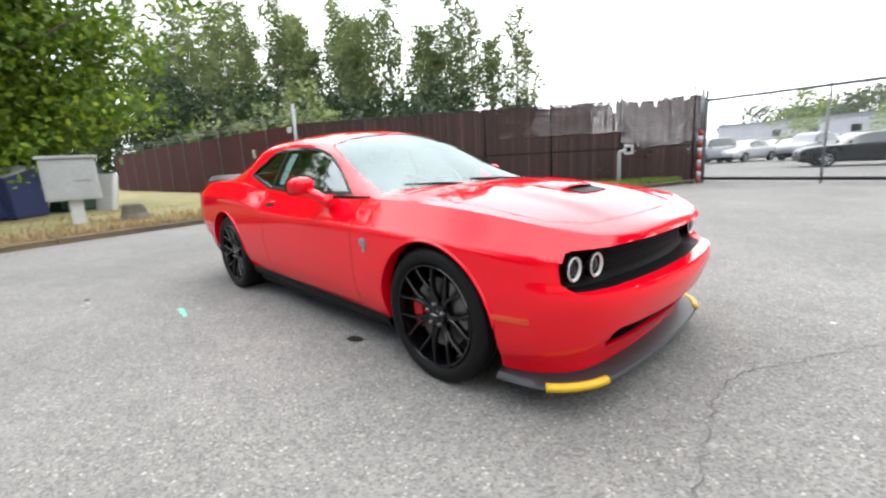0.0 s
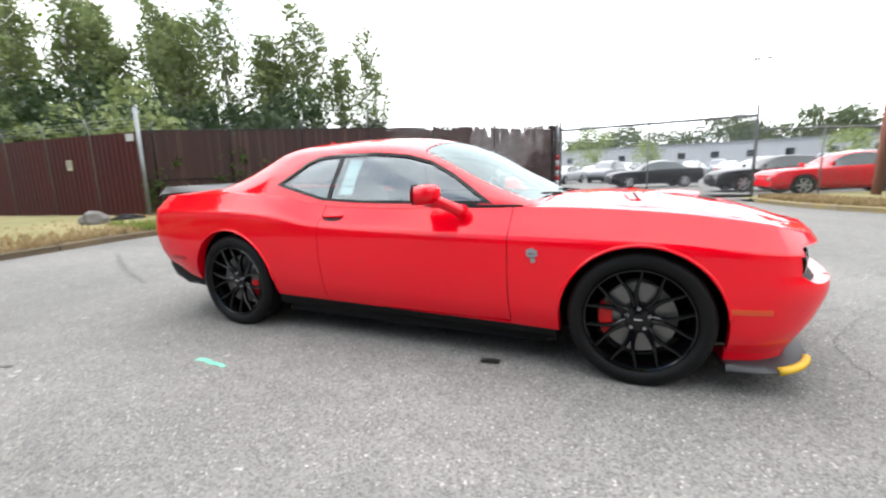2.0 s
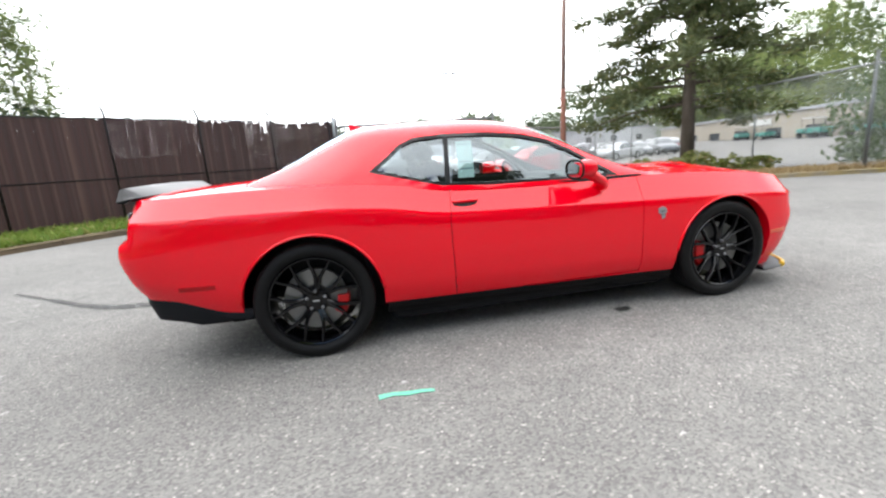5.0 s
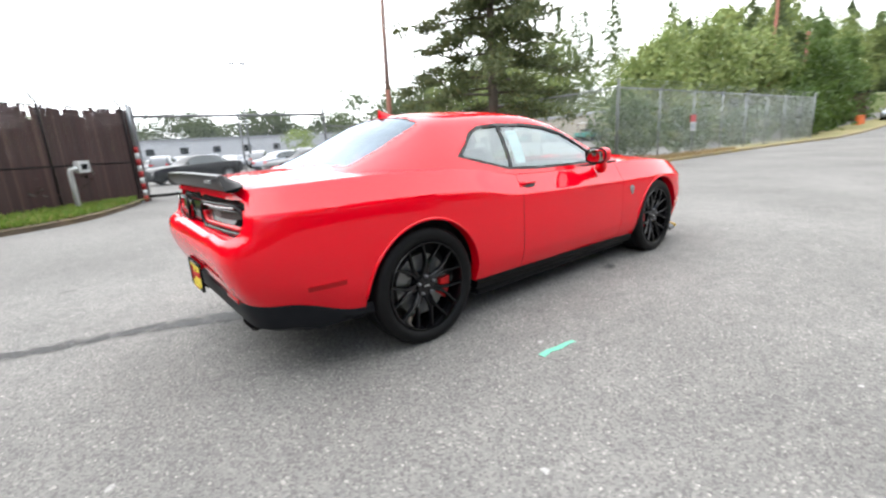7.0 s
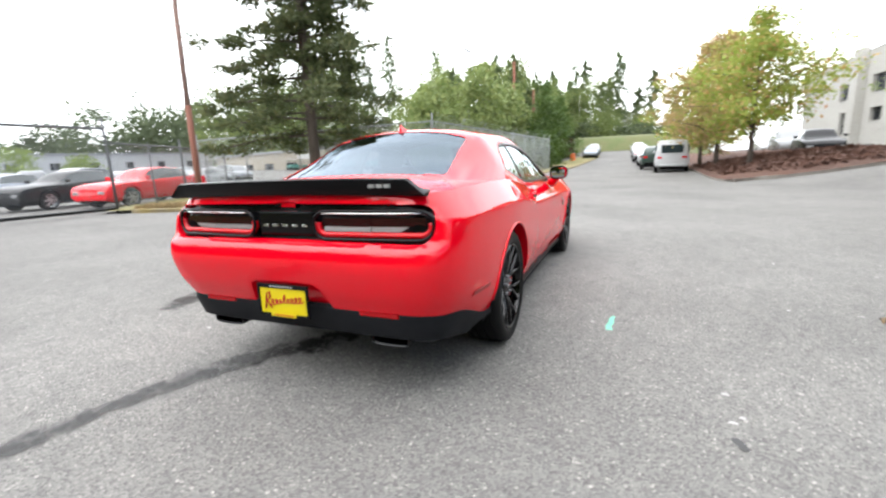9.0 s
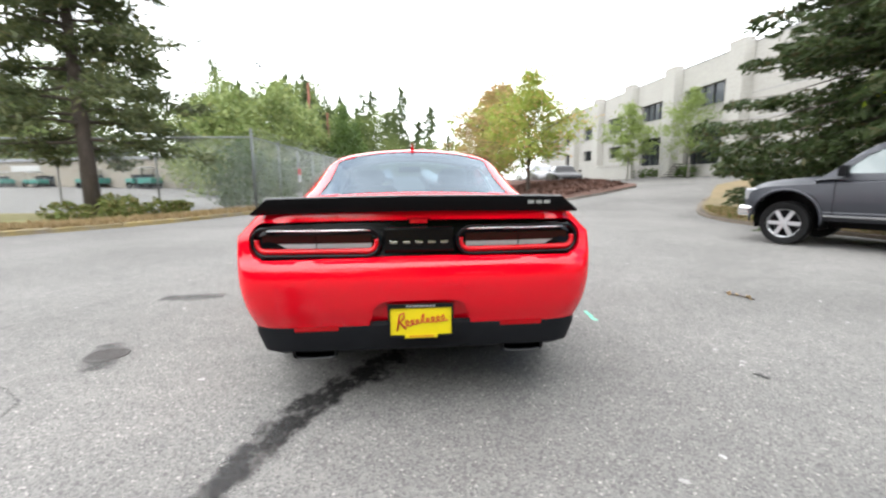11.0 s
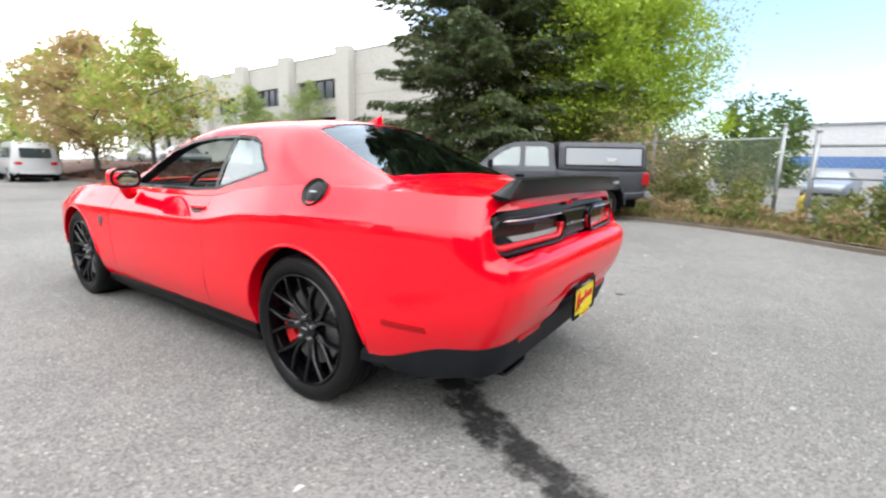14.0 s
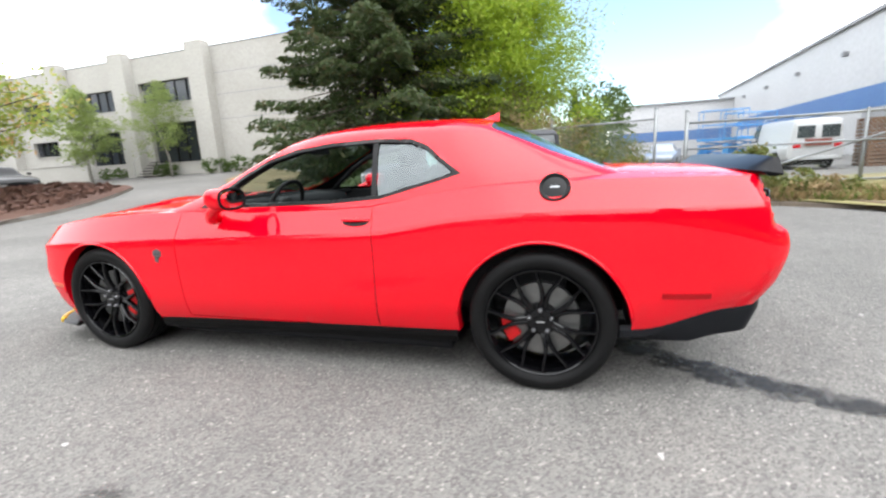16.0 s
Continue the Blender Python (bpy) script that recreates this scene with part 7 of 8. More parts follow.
# weeds pressing over the kerb of the bed
_w = []
for i, p in enumerate(smooth_line(KERB_SE[6:], 5)):
    for k in range(2):
        _w.append((p.x + rng.uniform(-.3, .3), p.y - .35 - rng.uniform(0, 1.1), .06, rng.uniform(.2, .65), rng.uniform(.22, .45), False))
far_trees("weeds", "low green weeds growing over the kerb", _w[::2], WEED, .07, 420, "weeds")
far_trees("weeds", "dry brown stalks and leaf litter over the kerb", _w[1::2], STRAW, .06, 380, "weeds")

far_trees("bushes", "ragged olive bushes behind the weedy fence", [(2.2, -13.9, 0, 3.6, 1.5, False), (.9, -13.8, 0, 3.3, 1.3, False), (-.5, -13.4, 0, 2.5, 1.1, False), (-1.5, -13.0, 0, 1.9, .8, False), (.2, -15.2, 0, 4.2, 1.6, False)], WEED, .1, 2600, "bush")


# ---- parked vehicles ----
LOT_PAINT = random_tint("lot_paint", [(0.0, (.02, .021, .023)), (.22, (.34, .36, .39)), (.42, (.6, .61, .62)), (.6, (.08, .09, .11)), (.78, (.7, .7, .7)), (1.0, (.16, .18, .22))], .3, .3)
BLACK_PAINT = material("black_car_paint", (.008, .008, .01), .28, 0, 0, spec=.22)
WHITE_CAR = material("white_car_paint", (.72, .73, .74), .35, 0, .7)
SILVER_CAR = material("silver_blue_paint", (.28, .32, .38), .35, .3, .7)
GREEN_CAR = material("green_car_paint", (.03, .06, .045), .3, 0, .5)
GREY_TRUCK = mottled("grey_truck_paint", (.05, .053, .064), (.06, .063, .075), 2, .38, 300, .02)
nodes_of(GREY_TRUCK)[2].inputs["Coat Weight"].default_value = .1
nodes_of(GREY_TRUCK)[2].inputs["Specular IOR Level"].default_value = .3
# pale base colour stands in for sky reflected in the cab windows
TRUCK_GLASS = material("pickup_glass", (.13, .17, .17), .05, 0, .5, spec=.8)
TRUCK_LAMP = material("truck_lamp_red", (.42, .012, .018), .2, 0, .2)
FAR_GLASS = material("parked_car_glass", (.04, .055, .06), .05, 0, 0, spec=.55)

SHAPES = {  # x, half width, bottom, shoulder, roof, roof half width
    "sedan": [(-2.4, .72, .42, .80, .82, .6), (-2.3, .84, .32, .92, .95, .66), (-1.75, .9, .28, .97, 1.03, .66), (-1.1, .92, .25, .97, 1.38, .6), (-.3, .92, .24, .95, 1.45, .6), (.3, .92, .24, .93, 1.40, .6), (1.0, .91, .25, .92, .96, .7), (1.8, .89, .26, .84, .88, .7), (2.25, .8, .3, .72, .76, .62), (2.38, .68, .38, .6, .64, .5)],
    "coupe": [(-2.5, .8, .45, .95, .98, .68), (-2.35, .9, .38, 1.02, 1.07, .7), (-1.75, .94, .28, 1.03, 1.1, .68), (-1.15, .95, .26, 1.0, 1.40, .6), (-.3, .95, .25, .95, 1.45, .6), (.2, .95, .25, .94, 1.38, .62), (.95, .95, .25, .93, .99, .72), (1.8, .94, .24, .88, .93, .74), (2.3, .88, .26, .78, .82, .7), (2.42, .8, .32, .66, .7, .6)],
    "suv": [(-2.3, .78, .5, 1.0, 1.25, .62), (-2.2, .9, .4, 1.08, 1.55, .66), (-1.4, .94, .36, 1.08, 1.72, .68), (-.3, .94, .34, 1.06, 1.74, .68), (.35, .94, .34, 1.05, 1.66, .66), (1.05, .93, .34, 1.04, 1.10, .74), (1.9, .9, .36, .98, 1.02, .74), (2.25, .82, .4, .84, .88, .66), (2.36, .7, .48, .7, .74, .55)],
    "van": [(-2.75, .86, .5, 1.05, 1.9, .76), (-2.68, .98, .4, 1.1, 2.02, .82), (-1.4, 1.0, .36, 1.12, 2.07, .84), (0, 1.0, .35, 1.12, 2.07, .84), (.9, 1.0, .35, 1.12, 2.0, .8), (1.6, .98, .35, 1.1, 1.2, .84), (2.4, .94, .38, .98, 1.03, .8), (2.66, .84, .44, .82, .86, .66)],
}
WHEELS = {"sedan": (1.45, -1.4, .33), "coupe": (1.48, -1.48, .36), "suv": (1.4, -1.35, .37), "van": (1.75, -1.65, .37)}


def simple_wheel(r, w=.22, rim=ALLOY):
    me = []
    bm = bmesh.new()
    lathe(bm, [(r * .66, -w * .45), (r * .72, -w / 2), (r * .95, -w / 2), (r, -w * .35), (r, w * .35), (r * .95, w / 2), (r * .66, w * .45)], 28)
    bmesh.ops.recalc_face_normals(bm, faces=bm.faces)
    b2 = bmesh.new()
    lathe(b2, [(r * .68, -w * .46), (r * .63, -w * .4), (r * .6, -w * .2)], 28)
    for k in range(6):
        a = 2 * math.pi * k / 6
        box(b2, r * .08, -w * .43, -r * .085, r * .64, -w * .33, r * .085, m=Matrix.Rotation(a, 4, "Y"))
    lathe(b2, [(.001, -w * .46), (r * .17, -w * .45), (r * .2, -w * .3)], 20)
    bmesh.ops.recalc_face_normals(b2, faces=b2.faces)
    b3 = bmesh.new()
    lathe(b3, [(.001, -w * .1), (r * .62, -w * .1)], 24)
    out = []
    for nm, b, mt in (("tyre", bm, RUBBER), ("rim", b2, rim), ("brake", b3, BLACK)):
        m = bpy.data.meshes.new(nm)
        b.to_mesh(m)
        b.free()
        m.materials.append(mt)
        m.shade_smooth()
        m.set_sharp_from_angle(angle=radians(35))
        out.append(m)
    return out


def put_wheels(top, places, r, w=.22, rim=ALLOY):
    data = simple_wheel(r, w, rim)
    for x, y in places:
        wh = new("wheel", data[0])
        wh.parent = top
        wh.matrix_basis = Matrix.Translation((x, y, r)) @ (Matrix.Identity(4) if y < 0 else Matrix.Rotation(math.pi, 4, "Z"))
        for nm, d in (("rim", data[1]), ("brake", data[2])):
            o = new(nm, d)
            o.parent = wh


def parked(kind, label, paint, m, category="car", group="parked cars", glass_rear=True):
    top = thing("parked_" + kind, label, category, group, m=m)
    S = np.array(SHAPES[kind])
    f = [curve(S[:, 0], S[:, k]) for k in range(1, 6)]
    xs = np.linspace(S[0, 0], S[-1, 0], 64)
    bm = bmesh.new()
    rows = []
    for x in xs:
        w, zb, zs, zr, wr = (float(g(x)) for g in f)
        P = [(w * .86, zb), (w * .97, zb + .08), (w, zb + .3 * (zs - zb)), (w, zb + .65 * (zs - zb)), (w * .985, zb + .88 * (zs - zb)), (w * .955, zs)]
        P += [(w * .955 + (wr - w * .955) * t, zs + (zr - .07 * min(1, (zr - zs) * 3) - zs) * t) for t in (.12, .4, .7, .93)]
        P += [(wr * .96, zr - .03 * min(1, (zr - zs) * 3)), (wr * .8, zr), (wr * .4, zr + .015), (0, zr + .02)]
        row = [bm.verts.new((x, -y, z)) for y, z in P] + [bm.verts.new((x, y, z)) for y, z in P[::-1][1:]]
        rows.append(row)
    for a, b in zip(rows, rows[1:]):
        for k in range(len(a) - 1):
            bm.faces.new((a[k], b[k], b[k + 1], a[k + 1]))
    bm.faces.new(rows[0]), bm.faces.new(rows[-1][::-1])
    bmesh.ops.recalc_face_normals(bm, faces=bm.faces)
    fx, rx, r = WHEELS[kind]
    for sx in (fx, rx):
        for sy in (1, -1):
            cut(bm, lambda c, sy=sy, sx=sx: c.y * sy > .5 and abs(c.x - sx) < .6 and c.z < .85, lambda x, z, sx=sx: math.hypot(x - sx, z - r) - r * 1.14, (0, 2), flange=Vector((0, -.12 * sy, 0)), keep=False)
    # glazing: what lies between shoulder and roof
    def hgt(x, z):
        zs, zr = float(f[2](x)), float(f[3](x))
        return (z - zs) / (zr - zs) if zr - zs > .16 else -1
    pane = [fc for fc in bm.faces if zr_ok(fc.calc_center_median(), hgt) and (kind != "van" or fc.calc_center_median().x > .35)]
    gbm = bmesh.new()
    vm = {}
    for fc in pane:
        for v in fc.verts:
            if v not in vm:
                vm[v] = gbm.verts.new(v.co)
        gbm.faces.new([vm[v] for v in fc.verts])
    bmesh.ops.delete(bm, geom=pane, context="FACES")
    part("body", bm, paint, top, angle=40)
    bmesh.ops.scale(gbm, vec=(.995, .985, .998), verts=gbm.verts)
    part("window_band", gbm, FAR_GLASS, top, angle=40)
    part("underside", box(bmesh.new(), S[0, 0] + .2, -.7, .2, S[-1, 0] - .2, .7, .5), BLACK, top)
    for sy in (1, -1):
        w = float(f[0](S[0, 0] + .06))
        zt = float(f[2](S[0, 0] + .1))
        part("tail_lamp", box(bmesh.new(), S[0, 0] - .02, sy * w * .72 - .14, zt - .2, S[0, 0] + .1, sy * w * .72 + .14, zt - .06, .02), LAMP_RED, top)
        zf = float(f[2](S[-1, 0]))
        part("headlamp", box(bmesh.new(), S[-1, 0] - .14, sy * .58 - .14, zf - .14, S[-1, 0] + .015, sy * .58 + .14, zf - .02, .02), LAMP_CLEAR, top)
        part("door_mirror", box(bmesh.new(), .7, sy * .98 - .08, 1.0 if kind != "van" else 1.25, .8, sy * .98 + .08, 1.13 if kind != "van" else 1.42, .03), paint, top)
    part("bumper", box(bmesh.new(), S[0, 0] - .05, -.72, .42, S[0, 0] + .12, .72, .56, .03), BLACK if kind != "van" else paint, top)
    put_wheels(top, [(sx, sy * (.82 if kind != "van" else .88)) for sx in (fx, rx) for sy in (1, -1)], r)
    return top


def zr_ok(c, hgt):
    return 0.1 < hgt(c.x, c.z) < .93 and not (abs(c.y) < .3 and hgt(c.x, c.z) > .9)


def heading(x, y, a, s=1.0):
    return pose(x, y, ground_z(x, y), 0, 0, a) @ Matrix.Scale(s, 4)


parked("coupe", "black coupe with silver wheels parked behind the gate", BLACK_PAINT, heading(2.0, 25.0, 197))
parked("coupe", "red coupe with chrome wheels parked behind the fence", RED, heading(7.9, 16.75, 190))
parked("coupe", "dark grey coupe in the car park beside the red one", BLACK_PAINT, heading(6.6, 19.6, 192))
parked("sedan", "silver-blue sedan parked in the lot", SILVER_CAR, heading(8.2, 27.0, 20))
_sed = parked("sedan", "sedan parked in the crowded lot", LOT_PAINT, heading(-4.5, 35, 250))
_suv = parked("suv", "sport utility vehicle parked in the crowded lot", LOT_PAINT, heading(-1.2, 36, 252))
_k = 0
for row, (y, x0, x1) in enumerate(((31.5, 13, 26), (38, 14, 34), (45, -3, 40), (53, -6, 46), (62, -8, 50))):
    x = x0
    while x < x1:
        copy_thing(_sed if (_k * 7) % 3 else _suv, heading(x, y + random.uniform(-.4, .4), (200 if row == 0 else 250 if row % 2 else 70) + random.uniform(-3, 3)))
        x += 4.9 if row == 0 else 2.75 + random.uniform(0, .5)
        _k += 1
for x, y, a in ((-6.5, 33, 248), (-9, 32, 246), (-11.5, 45, 245)):
    copy_thing(_suv if _k % 2 else _sed, heading(x, y, a))
    _k += 1
# along the road
minivan = parked("van", "white minivan parked along the bark island", WHITE_CAR, heading(28.3, -4.35, -3, .95), "van")
part("rear_window", box(bmesh.new(), -2.80, -.62, 1.25, -2.70, .62, 1.75, .03), FAR_GLASS, minivan)
for sy in (1, -1):
    part("side_window", box(bmesh.new(), -2.3, sy * .93 - .05, 1.25, .2, sy * .93 + .035, 1.75, .02), FAR_GLASS, minivan)
parked("suv", "dark green wagon parked beyond the white minivan", GREEN_CAR, heading(34.5, -3.7, -2))
_w = parked("sedan", "pale sedan parked at the roadside", WHITE_CAR, heading(41.0, -3.6, -2))
for x in (47, 53, 59, 65):
    copy_thing(_w, heading(x, -3.3, -2))
_b = parked("sedan", "blue-grey sedan parked by the woods", SILVER_CAR, heading(57, 2.6, 184))
copy_thing(_b, heading(64, 2.8, 184))
copy_thing(_w, heading(70, 3.0, 184))
parked("sedan", "dark sedan parked before the offices", BLACK_PAINT, pose(25.0, -10.9, ground_z(25.0, -10.9) + .15, 0, 0, 170))
copy_thing(_suv, pose(31.5, -11.5, ground_z(31.5, -11.5) + .1, 0, 0, 172))
copy_thing(_w, pose(37.0, -11.8, ground_z(37, -11.8) + .1, 0, 0, 172))
# service van in the works yard
copy_thing(_b, heading(-6.7, -27.5, 75))
van = parked("van", "white service van with ladder rack in the works yard", WHITE_CAR, heading(-10.6, -20.9, 272, .98), "van")
for sy in (1, -1):
    part("rear_window", box(bmesh.new(), -2.80, sy * .42 - .3, 1.3, -2.72, sy * .42 + .3, 1.78, .03), FAR_GLASS, van)
part("sign_board", box(bmesh.new(), -2.84, -.45, .98, -2.79, .45, 1.24, .01), material("brown_sign", (.3, .06, .03), .6), van)
for y in (-.6, .6):
    part("roof_rail", tube(bmesh.new(), [(-2.5, y, 2.1), (-2.4, y, 2.24), (.6, y, 2.24), (.7, y, 2.1)], .02, 6), ALLOY, van, smooth=True)

# ---- pickup ----
tb, tf = Vector((-.34, -8.36, 0)), Vector((2.62, -6.775, 0))
_dir = (tf - tb).normalized()
_out = Vector((-_dir.y, _dir.x, 0))
WB = (tf - tb).length
_mid = (tf + tb) / 2 - _out * .84
truck = thing("pickup_truck", "dark grey pickup with a canopy over its bed", "pickup truck", m=Matrix.Translation(_mid) @ Matrix.Rotation(math.atan2(_dir.y, _dir.x), 4, "Z"))
S = np.array([(-2.69, .88, .62, 1.16, 1.18, .8), (-2.58, .95, .55, 1.2, 1.22, .84), (-1.2, .97, .48, 1.2, 1.22, .84), (-.5, .97, .46, 1.2, 1.22, .86), (.6, .97, .46, 1.17, 1.2, .86), (1.2, .97, .46, 1.13, 1.19, .84), (1.95, .96, .48, 1.08, 1.14, .82), (2.27, .9, .52, .98, 1.04, .78), (2.38, .82, .6, .9, .94, .7)])
f = [curve(S[:, 0], S[:, k]) for k in range(1, 6)]
bm = bmesh.new()
rows = []
for x in np.linspace(-2.69, 2.38, 80):
    w, zb, zs, zr, wr = (float(g(x)) for g in f)
    P = [(w * .9, zb), (w * .97, zb + .05), (w * .985, zb + .14), (w * .97, zb + .16), (w, zb + .3), (w, zb + .5 * (zs - zb)), (w * .995, zb + .78 * (zs - zb)), (w * .975, zb + .92 * (zs - zb)), (wr, zs), (wr * .85, zr), (wr * .4, zr + .02), (0, zr + .025)]
    rows.append([bm.verts.new((x, -y, z)) for y, z in P] + [bm.verts.new((x, y, z)) for y, z in P[::-1][1:]])
for a, b in zip(rows, rows[1:]):
    for k in range(len(a) - 1):
        bm.faces.new((a[k], b[k], b[k + 1], a[k + 1]))
bm.faces.new(rows[0]), bm.faces.new(rows[-1][::-1])
bmesh.ops.recalc_face_normals(bm, faces=bm.faces)
for sx in (WB / 2, -WB / 2):
    for sy in (1, -1):
        cut(bm, lambda c, sy=sy, sx=sx: c.y * sy > .5 and abs(c.x - sx) < .7 and c.z < 1.05, lambda x, z, sx=sx: d_round(x, z, sx, .45, .50, .50, .34), (0, 2), flange=Vector((0, -.15 * sy, 0)), keep=False)
part("body", bm, GREY_TRUCK, truck, angle=32)
for sx in (WB / 2, -WB / 2):
    for sy in (1, -1):
        b = bmesh.new()
        pts = [(sx + .53 * math.cos(a), sy * .985, .45 + .53 * math.sin(a)) for a in np.linspace(radians(-5), radians(185), 19)]
        tube(b, pts, .024, 6)
        part("arch_flare", b, GREY_TRUCK, truck, smooth=True)
        b = bmesh.new()
        rw = [[b.verts.new((sx + .5 * math.cos(a), sy * y, .45 + .5 * math.sin(a))) for y in (.9, .5)] for a in np.linspace(radians(-20), radians(200), 20)]
        for p, q in zip(rw, rw[1:]):
            b.faces.new((p[0], q[0], q[1], p[1]))
        part("arch_liner", b, BLACK, truck)
# cab
cab = curve([-.62, -.58, -.3, .3, .75, 1.05, 1.32], [1.2, 1.76, 1.84, 1.82, 1.66, 1.42, 1.18])
b = bmesh.new()
rows = []
for x in np.linspace(-.62, 1.32, 60):
    zt = max(float(cab(x)), 1.19)
    P = [(.93 - .02 * max(0, x), 1.14)] + [(.93 - (.25 * t) * min(1, (zt - 1.15) / .55), 1.14 + (zt - .06 - 1.14) * t) for t in (.1, .2, .4, .6, .8, .94)] + [(.66, zt - .02), (.5, zt), (0, zt + .02)]
    rows.append([b.verts.new((x, -y, z)) for y, z in P] + [b.verts.new((x, y, z)) for y, z in P[::-1][1:]])
for p, q in zip(rows, rows[1:]):
    for k in range(len(p) - 1):
        b.faces.new((p[k], q[k], q[k + 1], p[k + 1]))
b.faces.new(rows[0])
bmesh.ops.recalc_face_normals(b, faces=b.faces)
for sy in (1, -1):
    for poly in ([(1.0, 1.25), (.72, 1.54), (.42, 1.70), (.22, 1.72), (.22, 1.25)], [(.1, 1.25), (.1, 1.72), (-.36, 1.73), (-.44, 1.66), (-.46, 1.25)]):
        g = cut(b, lambda c, sy=sy: c.y * sy > .55, lambda x, z, poly=poly: d_poly(x, z, poly), (0, 2), flange=Vector((0, -.03 * sy, 0)))
        bmesh.ops.translate(g, vec=(0, -.02 * sy, 0), verts=g.verts)
        part("side_window", g, TRUCK_GLASS, truck, smooth=True)
g = cut(b, lambda c: c.x > .55 and c.z > 1.2, lambda x, y: d_round(x, y, .92, 0, .30, .62, .08), (0, 1), flange=Vector((-.01, 0, -.02)))
part("windscreen", g, TRUCK_GLASS, truck, smooth=True)
part("cab", b, GREY_TRUCK, truck, angle=35)
# canopy over the bed
b = bmesh.new()
rows = []
for x, s in ((-2.64, .9), (-2.60, .97), (-2.48, 1), (-.8, 1), (-.7, .98), (-.67, .94)):
    P = [(.9 * s, 1.2)] + [(.9 - .1 * t, 1.2 + .56 * t * s) for t in (.1, .22, .4, .6, .8, .9)] + [(.74 * s, 1.79 * (.5 + .5 * s) + .02), (.4, 1.83 * (.5 + .5 * s) + .02), (0, 1.84 * (.5 + .5 * s) + .02)]
    rows.append([b.verts.new((x, -y, z)) for y, z in P] + [b.verts.new((x, y, z)) for y, z in P[::-1][1:]])
for p, q in zip(rows, rows[1:]):
    for k in range(len(p) - 1):
        b.faces.new((p[k], q[k], q[k + 1], p[k + 1]))
b.faces.new(rows[0]), b.faces.new(rows[-1][::-1])
bmesh.ops.recalc_face_normals(b, faces=b.faces)
canopy = part("canopy", b, GREY_TRUCK, truck, "grey fibreglass canopy with long side windows", angle=35)
for sy in (1, -1):
    b = bmesh.new()
    a = [b.verts.new((x, sy * (.905 - .1 * (z - 1.2) / .56 + .006), z)) for x, z in ((-2.52, 1.30), (-.84, 1.30), (-.84, 1.68), (-2.52, 1.68))]
    fc = b.faces.new(a)
    r = bmesh.ops.extrude_face_region(b, geom=[fc])["geom"]
    bmesh.ops.translate(b, vec=(0, -.03 * sy, 0), verts=[v for v in r if isinstance(v, bmesh.types.BMVert)])
    bmesh.ops.recalc_face_normals(b, faces=b.faces)
    # part of the sky's reflection is painted in as a lighter grey base
    part("canopy_window", b, material("canopy_glass", (.17, .185, .2), .06, 0, .8, spec=.8) if "canopy_glass" not in bpy.data.materials else bpy.data.materials["canopy_glass"], canopy)
    b = bmesh.new()
    P = [(-2.54, sy * .897, 1.28), (-.82, sy * .897, 1.28), (-.82, sy * .822, 1.70), (-2.54, sy * .822, 1.70), (-2.54, sy * .897, 1.28)]
    tube(b, P, .012, 5)
    part("window_frame", b, BLACK, canopy)
    part("sticker", box(bmesh.new(), -1.95, sy * .892 - .004, 1.38, -1.75, sy * .892 + .004, 1.46, .002), WHITE_PAINT, canopy)
    part("door_gap", box(bmesh.new(), -.64, sy * .968 - .006, .5, -.625, sy * .968 + .006, 1.2), BLACK, truck)
    part("door_gap", box(bmesh.new(), 1.02, sy * .966 - .006, .55, 1.03, sy * .966 + .006, 1.14), BLACK, truck)
    part("door_handle", box(bmesh.new(), .12, sy * .975 - .015, 1.0, .32, sy * .975 + .02, 1.06, .008), BLACK, truck)
    part("door_mirror", box(bmesh.new(), .86, sy * 1.04 - .1, 1.2, .98, sy * 1.04 + .1, 1.38, .03), BLACK, truck)
    part("tail_lamp", box(bmesh.new(), -2.705, sy * .9 - .09, .86, -2.55, sy * .9 + .075, 1.14, .02), TRUCK_LAMP, truck)
    part("headlamp", box(bmesh.new(), 2.16, sy * .74 - .14, .78, 2.37, sy * .74 + .14, 1.0, .03), LAMP_CLEAR, truck)
    part("lower_moulding", box(bmesh.new(), -1.15, sy * .965 - .02, .53, 1.15, sy * .965 + .012, .565, .006), GATE_STEEL, truck)
part("grille", box(bmesh.new(), 2.32, -.6, .72, 2.41, .6, .98, .02), ALLOY, truck)
part("front_bumper", box(bmesh.new(), 2.22, -.92, .48, 2.46, .92, .68, .05), CHROME, truck)
part("rear_bumper", box(bmesh.new(), -2.8, -.9, .55, -2.64, .9, .72, .04), GATE_STEEL, truck)
for sx in (WB / 2, -WB / 2):
    part("wheel_well", box(bmesh.new(), sx - .5, -.52, .4, sx + .5, .52, .96, .02), BLACK, truck)
part("chassis", box(bmesh.new(), -2.6, -.5, .32, 2.3, .5, .56, .02), BLACK, truck)
put_wheels(truck, [(sx, sy * .84) for sx in (WB / 2, -WB / 2) for sy in (1, -1)], .385, .25, DULL_ALLOY)

for _c4 in CARTS:
    yard_cart(*_c4)

